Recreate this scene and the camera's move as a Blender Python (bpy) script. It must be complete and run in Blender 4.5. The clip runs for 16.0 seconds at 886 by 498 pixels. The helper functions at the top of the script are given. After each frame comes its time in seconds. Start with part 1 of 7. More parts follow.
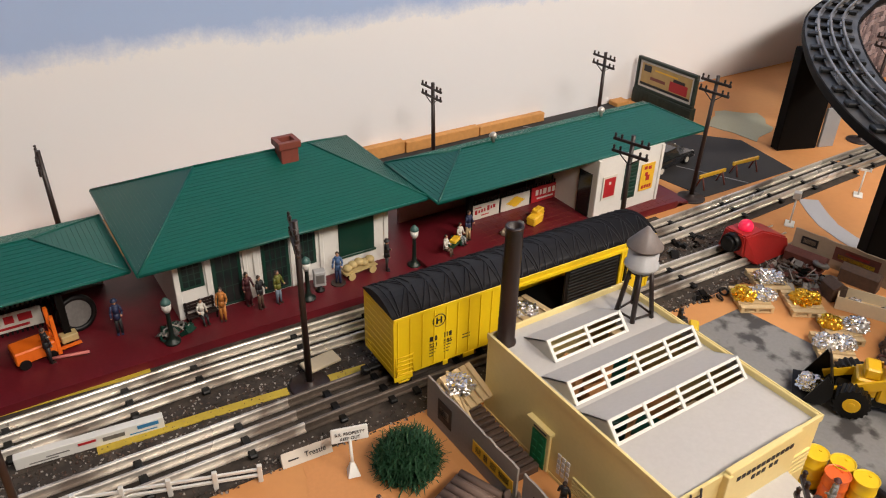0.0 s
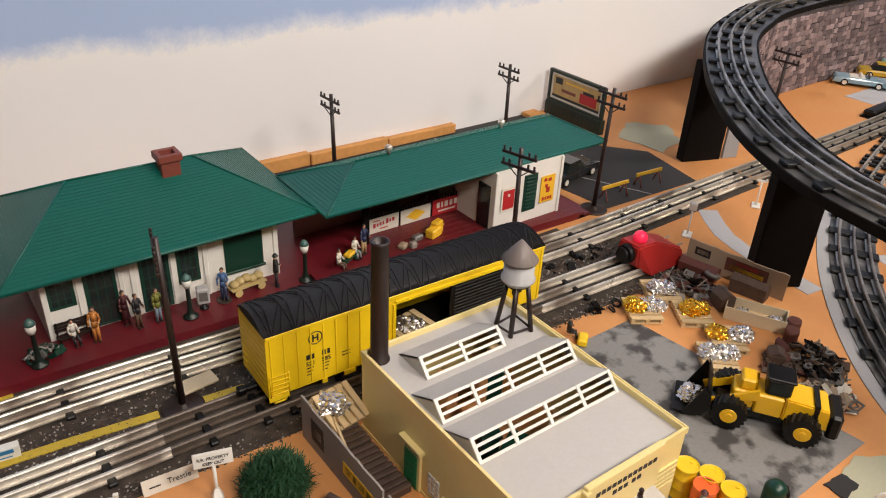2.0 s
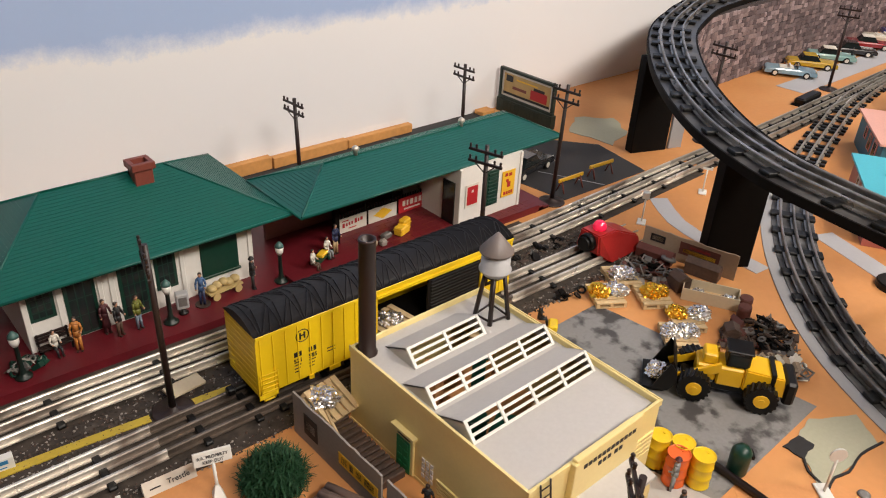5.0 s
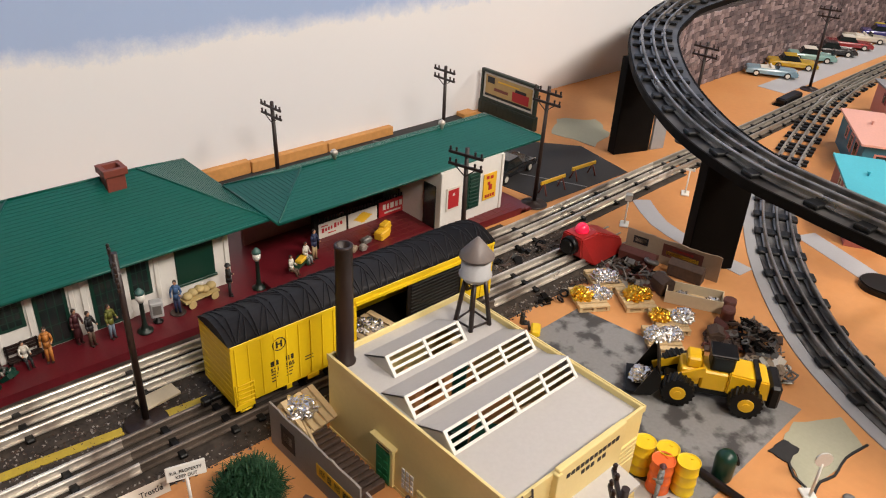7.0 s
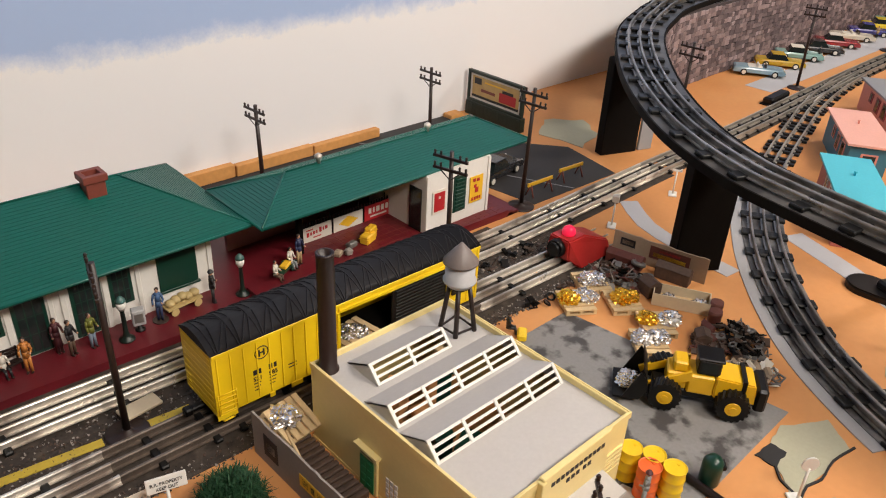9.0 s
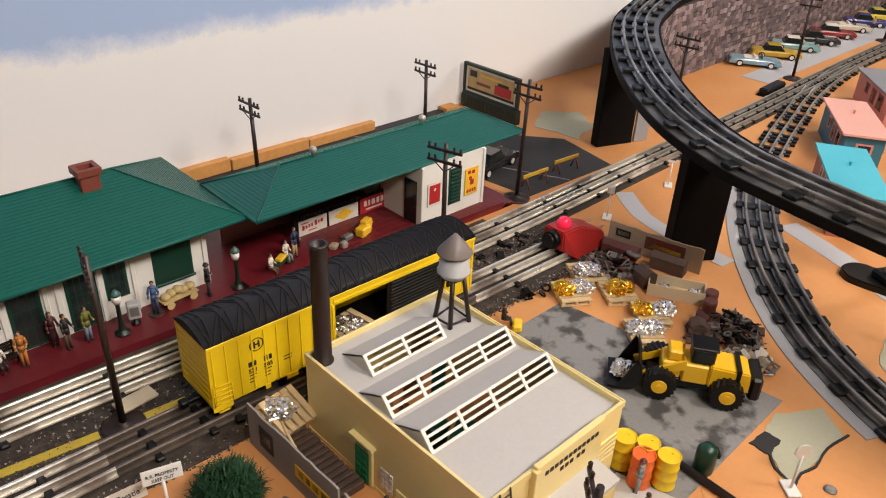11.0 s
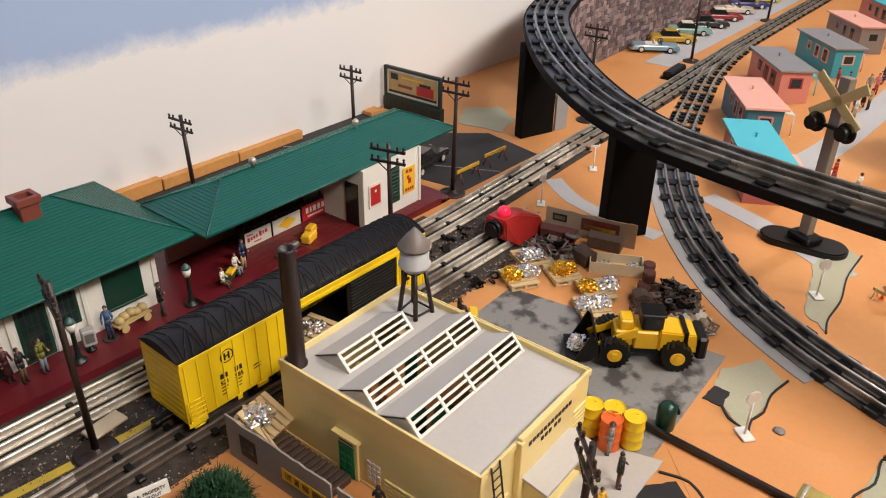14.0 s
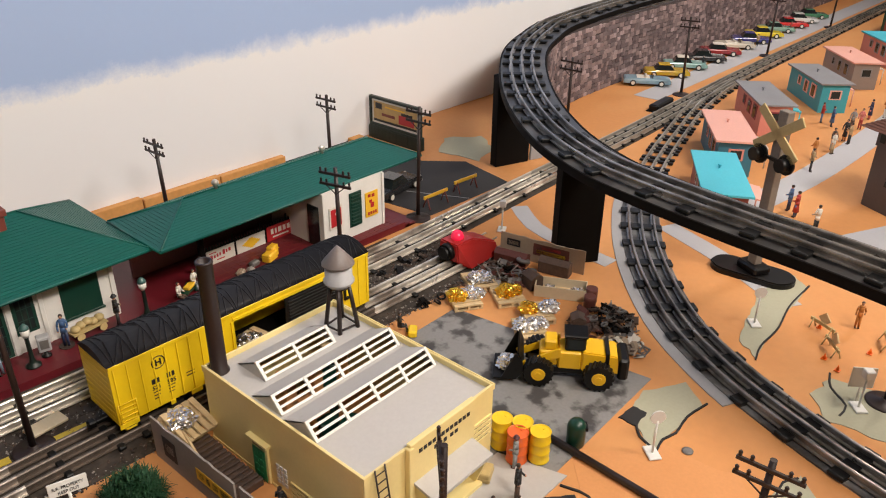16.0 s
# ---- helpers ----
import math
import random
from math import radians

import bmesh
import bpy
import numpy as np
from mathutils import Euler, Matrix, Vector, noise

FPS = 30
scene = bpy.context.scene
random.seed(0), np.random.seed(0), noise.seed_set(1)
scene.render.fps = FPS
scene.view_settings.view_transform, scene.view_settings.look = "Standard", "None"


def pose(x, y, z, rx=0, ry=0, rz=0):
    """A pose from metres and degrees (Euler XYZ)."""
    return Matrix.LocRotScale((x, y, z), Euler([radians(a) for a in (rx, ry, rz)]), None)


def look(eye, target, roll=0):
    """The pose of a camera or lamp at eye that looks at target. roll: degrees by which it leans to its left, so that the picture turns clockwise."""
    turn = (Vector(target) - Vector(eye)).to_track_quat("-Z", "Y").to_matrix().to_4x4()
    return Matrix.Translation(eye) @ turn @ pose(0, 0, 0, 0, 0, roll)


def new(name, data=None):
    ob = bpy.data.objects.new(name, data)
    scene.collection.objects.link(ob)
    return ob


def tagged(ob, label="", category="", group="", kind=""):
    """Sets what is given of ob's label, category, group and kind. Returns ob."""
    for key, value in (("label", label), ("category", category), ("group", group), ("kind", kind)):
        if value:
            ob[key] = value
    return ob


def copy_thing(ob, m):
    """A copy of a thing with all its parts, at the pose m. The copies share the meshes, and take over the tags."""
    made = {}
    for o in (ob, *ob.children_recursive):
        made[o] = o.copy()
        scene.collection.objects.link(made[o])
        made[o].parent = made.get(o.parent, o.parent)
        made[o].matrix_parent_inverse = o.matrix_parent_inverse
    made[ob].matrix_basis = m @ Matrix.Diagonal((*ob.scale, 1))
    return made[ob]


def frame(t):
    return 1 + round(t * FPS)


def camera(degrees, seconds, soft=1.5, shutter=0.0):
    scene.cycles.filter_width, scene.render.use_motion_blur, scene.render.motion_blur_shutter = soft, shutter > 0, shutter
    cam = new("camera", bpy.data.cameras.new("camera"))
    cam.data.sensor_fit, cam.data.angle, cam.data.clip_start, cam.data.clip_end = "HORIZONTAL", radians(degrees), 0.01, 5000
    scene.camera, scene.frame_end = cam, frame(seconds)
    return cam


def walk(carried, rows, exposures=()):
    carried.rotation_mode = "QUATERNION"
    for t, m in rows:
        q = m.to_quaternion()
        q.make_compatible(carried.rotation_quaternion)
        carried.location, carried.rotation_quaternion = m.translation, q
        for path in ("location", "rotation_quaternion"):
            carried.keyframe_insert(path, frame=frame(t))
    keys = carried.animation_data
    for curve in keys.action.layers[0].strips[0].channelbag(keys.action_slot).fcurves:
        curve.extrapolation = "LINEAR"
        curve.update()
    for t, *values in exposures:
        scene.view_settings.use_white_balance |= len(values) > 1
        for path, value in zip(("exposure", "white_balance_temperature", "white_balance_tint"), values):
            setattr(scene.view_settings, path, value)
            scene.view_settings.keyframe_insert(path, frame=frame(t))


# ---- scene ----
cam = camera(60.0, 16.0, soft=1.1)
PATH = [
    (0, (0.028, -0.004, 0.555), (0.981, 1.425, -0.469), 1.6),
    (0.5, (0.048, 0.008, 0.551), (1.02, 1.421, -0.478), 2.0),
    (1, (0.056, 0.01, 0.557), (1.067, 1.437, -0.413), 2.6),
    (1.5, (0.086, -0.01, 0.554), (1.13, 1.395, -0.413), 3.8),
    (2, (0.1, -0.035, 0.554), (1.164, 1.334, -0.442), 3.1),
    (2.5, (0.045, -0.023, 0.569), (1.238, 1.247, -0.413), 3.9),
    (3, (0.029, -0.015, 0.57), (1.336, 1.14, -0.409), 3.1),
    (3.5, (0.037, -0.019, 0.565), (1.363, 1.095, -0.436), 3.2),
    (4, (0.048, -0.033, 0.568), (1.299, 1.164, -0.433), 3.6),
    (4.2, (0.049, -0.041, 0.569), (1.266, 1.196, -0.427), 3.2),
    (6.3, (0.054, -0.027, 0.563), (1.221, 1.258, -0.43), 3.1),
    (6.5, (0.057, -0.029, 0.563), (1.232, 1.249, -0.431), 3.0),
    (7, (0.065, -0.03, 0.563), (1.273, 1.221, -0.425), 3.2),
    (7.5, (0.071, -0.019, 0.562), (1.284, 1.222, -0.432), 3.2),
    (8, (0.072, -0.019, 0.566), (1.292, 1.221, -0.421), 3.1),
    (8.5, (0.076, -0.023, 0.565), (1.303, 1.215, -0.416), 3.1),
    (9, (0.078, -0.028, 0.566), (1.3, 1.207, -0.424), 3.1),
    (11.5, (0.08, -0.034, 0.563), (1.303, 1.186, -0.445), 2.6),
    (12, (0.077, -0.035, 0.568), (1.325, 1.16, -0.44), 2.8),
    (12.5, (0.08, -0.045, 0.575), (1.357, 1.142, -0.403), 2.6),
    (13, (0.057, -0.047, 0.57), (1.316, 1.164, -0.405), 1.9),
    (13.5, (0.022, -0.028, 0.579), (1.303, 1.176, -0.374), 1.1),
    (14, (0.028, -0.02, 0.565), (1.4, 1.05, -0.42), 1.0),
    (14.5, (0.036, -0.068, 0.575), (1.462, 0.956, -0.383), 0.6),
    (15, (0.051, -0.135, 0.566), (1.44, 0.95, -0.379), 1.8),
    (15.5, (0.073, -0.17, 0.549), (1.396, 0.969, -0.428), 2.4),
    (16, (0.074, -0.145, 0.577), (1.414, 1.023, -0.34), 0.7),
]
walk(cam, [(t, look(eye, target, roll)) for t, eye, target, roll in PATH])

# ---- light ----
world = bpy.data.worlds.new("room_air")
scene.world = world
world.use_nodes = True
world.node_tree.nodes["Background"].inputs[0].default_value = (1.0, 0.93, 0.84, 1)
world.node_tree.nodes["Background"].inputs[1].default_value = 0.006


def area_lamp(name, place, aim, size, watts, colour):
    data = bpy.data.lights.new(name, "AREA")
    data.shape, data.size, data.energy, data.color = "DISK", size, watts, colour
    ob = new(name, data)
    ob.matrix_world = look(place, aim)
    return ob


WARM = (1.0, 0.905, 0.81)
area_lamp("overhead_area_light", (1.2, -0.6, 1.46), (1.3, 1.1, 0.75), 0.5, 37, WARM)
# added fill with no known fixture, brightens the far cottages and wall
area_lamp("overhead_area_light", (2.9, -0.1, 1.46), (2.5, 1.0, 0.5), 0.5, 31, WARM)
area_lamp("overhead_area_light", (0.25, -0.75, 1.46), (0.25, 1.1, 0.6), 0.5, 30, WARM)


# ---- materials ----
def mat(name, colour, rough=0.5, metal=0.0, grain=250.0, vary=0.12, bump=0.15, stain=0.0, stain_colour=(0.05, 0.045, 0.04), stain_scale=18.0, spec=0.5, coat=0.0, random_tint=0.0, emit=0.0):
    m = bpy.data.materials.new(name)
    m.use_nodes = True
    n, l = m.node_tree.nodes, m.node_tree.links
    b = n["Principled BSDF"]
    b.inputs["Roughness"].default_value, b.inputs["Metallic"].default_value = rough, metal
    b.inputs["Specular IOR Level"].default_value, b.inputs["Coat Weight"].default_value = spec, coat
    co = n.new("ShaderNodeTexCoord")
    fine = n.new("ShaderNodeTexNoise")
    fine.inputs["Scale"].default_value, fine.inputs["Detail"].default_value = grain, 5
    wide = n.new("ShaderNodeTexNoise")
    wide.inputs["Scale"].default_value, wide.inputs["Detail"].default_value = stain_scale, 6
    l.new(co.outputs["Object"], fine.inputs["Vector"])
    l.new(co.outputs["Object"], wide.inputs["Vector"])
    mix = n.new("ShaderNodeMix")
    mix.data_type = "RGBA"
    mix.inputs[6].default_value = (*[c * (1 - vary) for c in colour], 1)
    mix.inputs[7].default_value = (*[min(1, c * (1 + vary)) for c in colour], 1)
    l.new(fine.outputs["Fac"], mix.inputs[0])
    out = mix.outputs[2]
    ramp = n.new("ShaderNodeMapRange")
    ramp.inputs[1].default_value, ramp.inputs[2].default_value = 0.45, 0.75
    ramp.inputs[3].default_value, ramp.inputs[4].default_value = 0.0, max(stain, 0.12 * vary)
    l.new(wide.outputs["Fac"], ramp.inputs[0])
    mix2 = n.new("ShaderNodeMix")
    mix2.data_type = "RGBA"
    mix2.inputs[7].default_value = (*stain_colour, 1)
    l.new(ramp.outputs[0], mix2.inputs[0])
    l.new(out, mix2.inputs[6])
    out = mix2.outputs[2]
    if random_tint:
        info = n.new("ShaderNodeObjectInfo")
        hsv = n.new("ShaderNodeHueSaturation")
        rng = n.new("ShaderNodeMapRange")
        rng.inputs[3].default_value, rng.inputs[4].default_value = 1 - random_tint, 1 + random_tint
        l.new(info.outputs["Random"], rng.inputs[0])
        l.new(rng.outputs[0], hsv.inputs["Value"])
        l.new(out, hsv.inputs["Color"])
        out = hsv.outputs[0]
    l.new(out, b.inputs["Base Color"])
    rr = n.new("ShaderNodeMapRange")
    rr.inputs[3].default_value, rr.inputs[4].default_value = max(0.03, rough - 0.1), min(1, rough + 0.1)
    l.new(wide.outputs["Fac"], rr.inputs[0])
    l.new(rr.outputs[0], b.inputs["Roughness"])
    if bump:
        bp = n.new("ShaderNodeBump")
        bp.inputs["Strength"].default_value, bp.inputs["Distance"].default_value = bump, 0.0006
        l.new(fine.outputs["Fac"], bp.inputs["Height"])
        l.new(bp.outputs[0], b.inputs["Normal"])
    if emit:
        b.inputs["Emission Color"].default_value, b.inputs["Emission Strength"].default_value = (*colour, 1), emit
    return m


M = {}
# assumed tan for the unseen walls, kept dark to lower the bounced fill
M["unseen_wall"] = mat("unseen_wall_tan", (0.26, 0.225, 0.19), 0.8, vary=0.05, bump=0.05)
M["plaster"] = mat("ceiling_plaster", (0.62, 0.59, 0.55), 0.9, bump=0.1)
M["green_roof"] = mat("green_roof_plastic", (0.003, 0.1, 0.077), 0.36, vary=0.18, bump=0.1, stain=0.12, stain_colour=(0.03, 0.09, 0.07))
M["green_paint"] = mat("dark_green_plastic", (0.005, 0.04, 0.026), 0.35, bump=0.05)
M["white_plastic"] = mat("white_plastic", (0.8, 0.785, 0.74), 0.45, vary=0.05, stain=0.15, stain_colour=(0.45, 0.4, 0.33), bump=0.05)
M["maroon"] = mat("maroon_platform", (0.135, 0.009, 0.0155), 0.42, vary=0.2, stain=0.35, stain_colour=(0.05, 0.008, 0.012), bump=0.1)
M["brown_red"] = mat("brick_red_plastic", (0.2, 0.05, 0.035), 0.5)
M["yellow_car"] = mat("yellow_boxcar_paint", (0.86, 0.6, 0.012), 0.4, vary=0.05, bump=0.05, stain=0.1, stain_colour=(0.5, 0.3, 0.02))
M["black_roof"] = mat("black_rubbed_roof", (0.012, 0.011, 0.013), 0.6, vary=0.3, bump=0.2, spec=0.3)
M["black"] = mat("black_plastic", (0.005, 0.0045, 0.0045), 0.42, vary=0.3, bump=0.1, spec=0.3)
M["black_matte"] = mat("matte_black_paint", (0.005, 0.004, 0.0035), 0.75, vary=0.25, bump=0.1, spec=0.12)
M["black_tie"] = mat("black_tie_metal", (0.006, 0.006, 0.006), 0.45, vary=0.3, spec=0.3)
M["cream"] = mat("cream_yellow_plastic", (0.83, 0.68, 0.3), 0.42, vary=0.05, stain=0.12, stain_colour=(0.6, 0.42, 0.14), bump=0.05)
M["grey_roof"] = mat("grey_factory_roof", (0.5, 0.48, 0.46), 0.62, vary=0.07, stain=0.15, stain_colour=(0.4, 0.38, 0.36), bump=0.1)
M["window_white"] = mat("white_skylight_frame", (0.75, 0.74, 0.7), 0.45, vary=0.04)
M["brown"] = mat("dark_brown_plastic", (0.024, 0.013, 0.011), 0.42, vary=0.2, bump=0.1)
M["tin"] = mat("tinplate_rail", (0.8, 0.74, 0.66), 0.3, metal=0.55, vary=0.15, stain=0.75, stain_colour=(0.15, 0.1, 0.075), stain_scale=13, bump=0.1)
M["dull_rail"] = mat("dull_dark_rail", (0.36, 0.33, 0.3), 0.3, metal=0.7, vary=0.25, stain=0.75, stain_colour=(0.035, 0.03, 0.026), stain_scale=16)
M["worn_rail"] = mat("worn_grey_rail", (0.5, 0.46, 0.4), 0.32, metal=0.6, vary=0.2, stain=0.75, stain_colour=(0.08, 0.06, 0.045), stain_scale=14)
M["rusty_rail"] = mat("rusty_brown_rail", (0.17, 0.135, 0.11), 0.36, metal=0.5, vary=0.3, stain=0.8, stain_colour=(0.03, 0.022, 0.017), stain_scale=15)
M["wood"] = mat("pale_pine_wood", (0.62, 0.3, 0.09), 0.65, grain=120, vary=0.2, bump=0.2, stain=0.2, stain_colour=(0.42, 0.2, 0.07))
M["pallet"] = mat("bare_pallet_wood", (0.6, 0.44, 0.24), 0.7, grain=300, vary=0.2, bump=0.2, random_tint=0.15)
M["red"] = mat("red_bumper_paint", (0.4, 0.02, 0.018), 0.4, vary=0.12, stain=0.2, stain_colour=(0.12, 0.02, 0.015))
M["red_lamp"] = mat("red_lens_plastic", (0.9, 0.02, 0.08), 0.2, vary=0.03, bump=0, coat=0.5, emit=0.35)
M["asphalt"] = mat("dark_asphalt_sheet", (0.032, 0.03, 0.031), 0.8, vary=0.2, bump=0.25, stain=0.2, stain_colour=(0.07, 0.066, 0.066))
M["concrete"] = mat("grey_concrete_sheet", (0.23, 0.225, 0.22), 0.6, vary=0.16, stain=0.92, stain_colour=(0.04, 0.036, 0.036), stain_scale=30)
for name, lo, hi in (("concrete", 0.5, 0.6), ("tin", 0.47, 0.6), ("dull_rail", 0.44, 0.66)):
    M[name].node_tree.nodes["Map Range"].inputs[1].default_value = lo
    M[name].node_tree.nodes["Map Range"].inputs[2].default_value = hi
M["concrete_light"] = mat("pale_concrete_slab", (0.48, 0.46, 0.44), 0.7, vary=0.06)


# ---- building helpers ----
def box(bm, x0, x1, y0, y1, z0, z1, m=0, bevel=0.0, turn=None):
    made = bmesh.ops.create_cube(bm, size=1.0)["verts"]
    for v in made:
        v.co = Vector((x0 + (v.co.x + 0.5) * (x1 - x0), y0 + (v.co.y + 0.5) * (y1 - y0), z0 + (v.co.z + 0.5) * (z1 - z0)))
        if turn is not None:
            v.co = turn @ v.co
    faces = {f for v in made for f in v.link_faces}
    for f in faces:
        f.material_index = m
    if bevel:
        edges = {e for v in made for e in v.link_edges}
        for f in bmesh.ops.bevel(bm, geom=list(edges), offset=bevel, segments=1, affect="EDGES")["faces"]:
            f.material_index = m


def rod(bm, a, b, r0, r1=None, n=10, m=0, caps=True):
    a, b = Vector(a), Vector(b)
    r1 = r0 if r1 is None else r1
    q = (b - a).to_track_quat("Z", "Y")
    rings = []
    for p, r in ((a, r0), (b, r1)):
        rings.append([bm.verts.new(p + q @ Vector((r * math.cos(2 * math.pi * k / n), r * math.sin(2 * math.pi * k / n), 0))) for k in range(n)])
    for k in range(n):
        f = bm.faces.new((rings[0][k], rings[0][(k + 1) % n], rings[1][(k + 1) % n], rings[1][k]))
        f.material_index, f.smooth = m, True
    if caps:
        for ring, flip in ((rings[0], True), (rings[1], False)):
            f = bm.faces.new(ring[::-1] if flip else ring)
            f.material_index = m


def lathe(bm, rows, n=16, m=0, at=(0, 0, 0), cap=True):
    rings = []
    for r, z in rows:
        rings.append([bm.verts.new((at[0] + r * math.cos(2 * math.pi * k / n), at[1] + r * math.sin(2 * math.pi * k / n), at[2] + z)) for k in range(n)])
    for lo, hi in zip(rings, rings[1:]):
        for k in range(n):
            f = bm.faces.new((lo[k], lo[(k + 1) % n], hi[(k + 1) % n], hi[k]))
            f.material_index, f.smooth = m, True
    if cap:
        bm.faces.new(rings[0][::-1]).material_index = m
        bm.faces.new(rings[-1]).material_index = m


def ball(bm, at, r, m=0, squash=(1, 1, 1), u=10, v=7):
    made = bmesh.ops.create_uvsphere(bm, u_segments=u, v_segments=v, radius=1.0)["verts"]
    for p in made:
        p.co = Vector((at[0] + p.co.x * r * squash[0], at[1] + p.co.y * r * squash[1], at[2] + p.co.z * r * squash[2]))
    for f in {f for p in made for f in p.link_faces}:
        f.material_index, f.smooth = m, True


def torus(bm, big, small, at=(0, 0, 0), n=24, k=8, m=0):
    rings = []
    for i in range(n):
        a = 2 * math.pi * i / n
        rings.append([bm.verts.new((at[0] + (big + small * math.cos(2 * math.pi * j / k)) * math.cos(a), at[1] + (big + small * math.cos(2 * math.pi * j / k)) * math.sin(a), at[2] + small * math.sin(2 * math.pi * j / k))) for j in range(k)])
    for i in range(n):
        for j in range(k):
            f = bm.faces.new((rings[i][j], rings[(i + 1) % n][j], rings[(i + 1) % n][(j + 1) % k], rings[i][(j + 1) % k]))
            f.material_index, f.smooth = m, True


def prism(bm, outline, z0, z1, m=0):
    """A flat outline of (x, y), drawn up from z0 to z1."""
    lo = [bm.verts.new((x, y, z0)) for x, y in outline]
    hi = [bm.verts.new((x, y, z1)) for x, y in outline]
    n = len(lo)
    for k in range(n):
        bm.faces.new((lo[k], lo[(k + 1) % n], hi[(k + 1) % n], hi[k])).material_index = m
    bm.faces.new(lo[::-1]).material_index = m
    bm.faces.new(hi).material_index = m
    bmesh.ops.recalc_face_normals(bm, faces=bm.faces[:])


def solid(bm, rows, faces, m=0):
    vs = [bm.verts.new(p) for p in rows]
    for f in faces:
        bm.faces.new([vs[k] for k in f]).material_index = m


def smooth_line(points, step=0.02):
    """An even line through the points (Catmull-Rom)."""
    p = [Vector((*q, 0)) if len(q) == 2 else Vector(q) for q in points]
    p = [2 * p[0] - p[1], *p, 2 * p[-1] - p[-2]]
    out = []
    for k in range(1, len(p) - 2):
        count = max(2, int((p[k + 1] - p[k]).length / step))
        for i in range(count):
            t = i / count
            out.append(0.5 * (2 * p[k] + (p[k + 1] - p[k - 1]) * t + (2 * p[k - 1] - 5 * p[k] + 4 * p[k + 1] - p[k + 2]) * t * t + (3 * p[k] - p[k - 1] - 3 * p[k + 1] + p[k + 2]) * t ** 3))
    out.append(p[-2])
    return out


def sides(line):
    """For each point of a line in plan, the unit vector to its left."""
    out = []
    for k in range(len(line)):
        d = line[min(k + 1, len(line) - 1)] - line[max(k - 1, 0)]
        out.append(Vector((-d.y, d.x, 0)).normalized())
    return out


def sweep(bm, line, profile, m=0, smooth=False):
    """A closed profile of (left, up), drawn along a line."""
    left = sides(line)
    rings = [[bm.verts.new(p + s * a + Vector((0, 0, b))) for a, b in profile] for p, s in zip(line, left)]
    n = len(profile)
    for lo, hi in zip(rings, rings[1:]):
        for k in range(n):
            f = bm.faces.new((lo[k], lo[(k + 1) % n], hi[(k + 1) % n], hi[k]))
            f.material_index, f.smooth = m, smooth
    bm.faces.new(rings[0][::-1]).material_index = m
    bm.faces.new(rings[-1]).material_index = m
    bmesh.ops.recalc_face_normals(bm, faces=bm.faces[:])


def mesh_of(name, bm, mats):
    me = bpy.data.meshes.new(name)
    bm.normal_update()
    bm.to_mesh(me)
    bm.free()
    for x in mats if isinstance(mats, (list, tuple)) else [mats]:
        me.materials.append(x)
    return me


def part(name, bm, mats, parent, label=""):
    ob = new(name, mesh_of(name, bm, mats))
    ob.parent = parent
    return tagged(ob, label)


def thing(name, label, category, m=None, group="", kind=""):
    ob = new(name)
    ob.empty_display_size = 0.02
    ob.matrix_basis = m if m is not None else Matrix()
    return tagged(ob, label, category, group, kind)


def plain(name, bm, mats, label="", category="", m=None, group="", kind=""):
    """A top-level thing that is one mesh."""
    ob = new(name, mesh_of(name, bm, mats))
    if m is not None:
        ob.matrix_basis = m
    return tagged(ob, label, category, group, kind)


def B():
    return bmesh.new()


def lettering(name, text, size, parent, place, turn, material, label="", depth=0.0003):
    """Words as a mesh of the built-in font, lying on a surface."""
    data = bpy.data.curves.new(name, "FONT")
    data.body, data.size, data.extrude, data.align_x, data.align_y = text, size, depth, "CENTER", "CENTER"
    tmp = bpy.data.objects.new(name, data)
    scene.collection.objects.link(tmp)
    me = bpy.data.meshes.new_from_object(tmp.evaluated_get(bpy.context.evaluated_depsgraph_get()))
    bpy.data.objects.remove(tmp)
    bpy.data.curves.remove(data)
    me.materials.clear()
    me.materials.append(material)
    ob = new(name, me)
    ob.parent = parent
    ob.matrix_basis = Matrix.Translation(place) @ Euler([radians(a) for a in turn]).to_matrix().to_4x4()
    return tagged(ob, label)


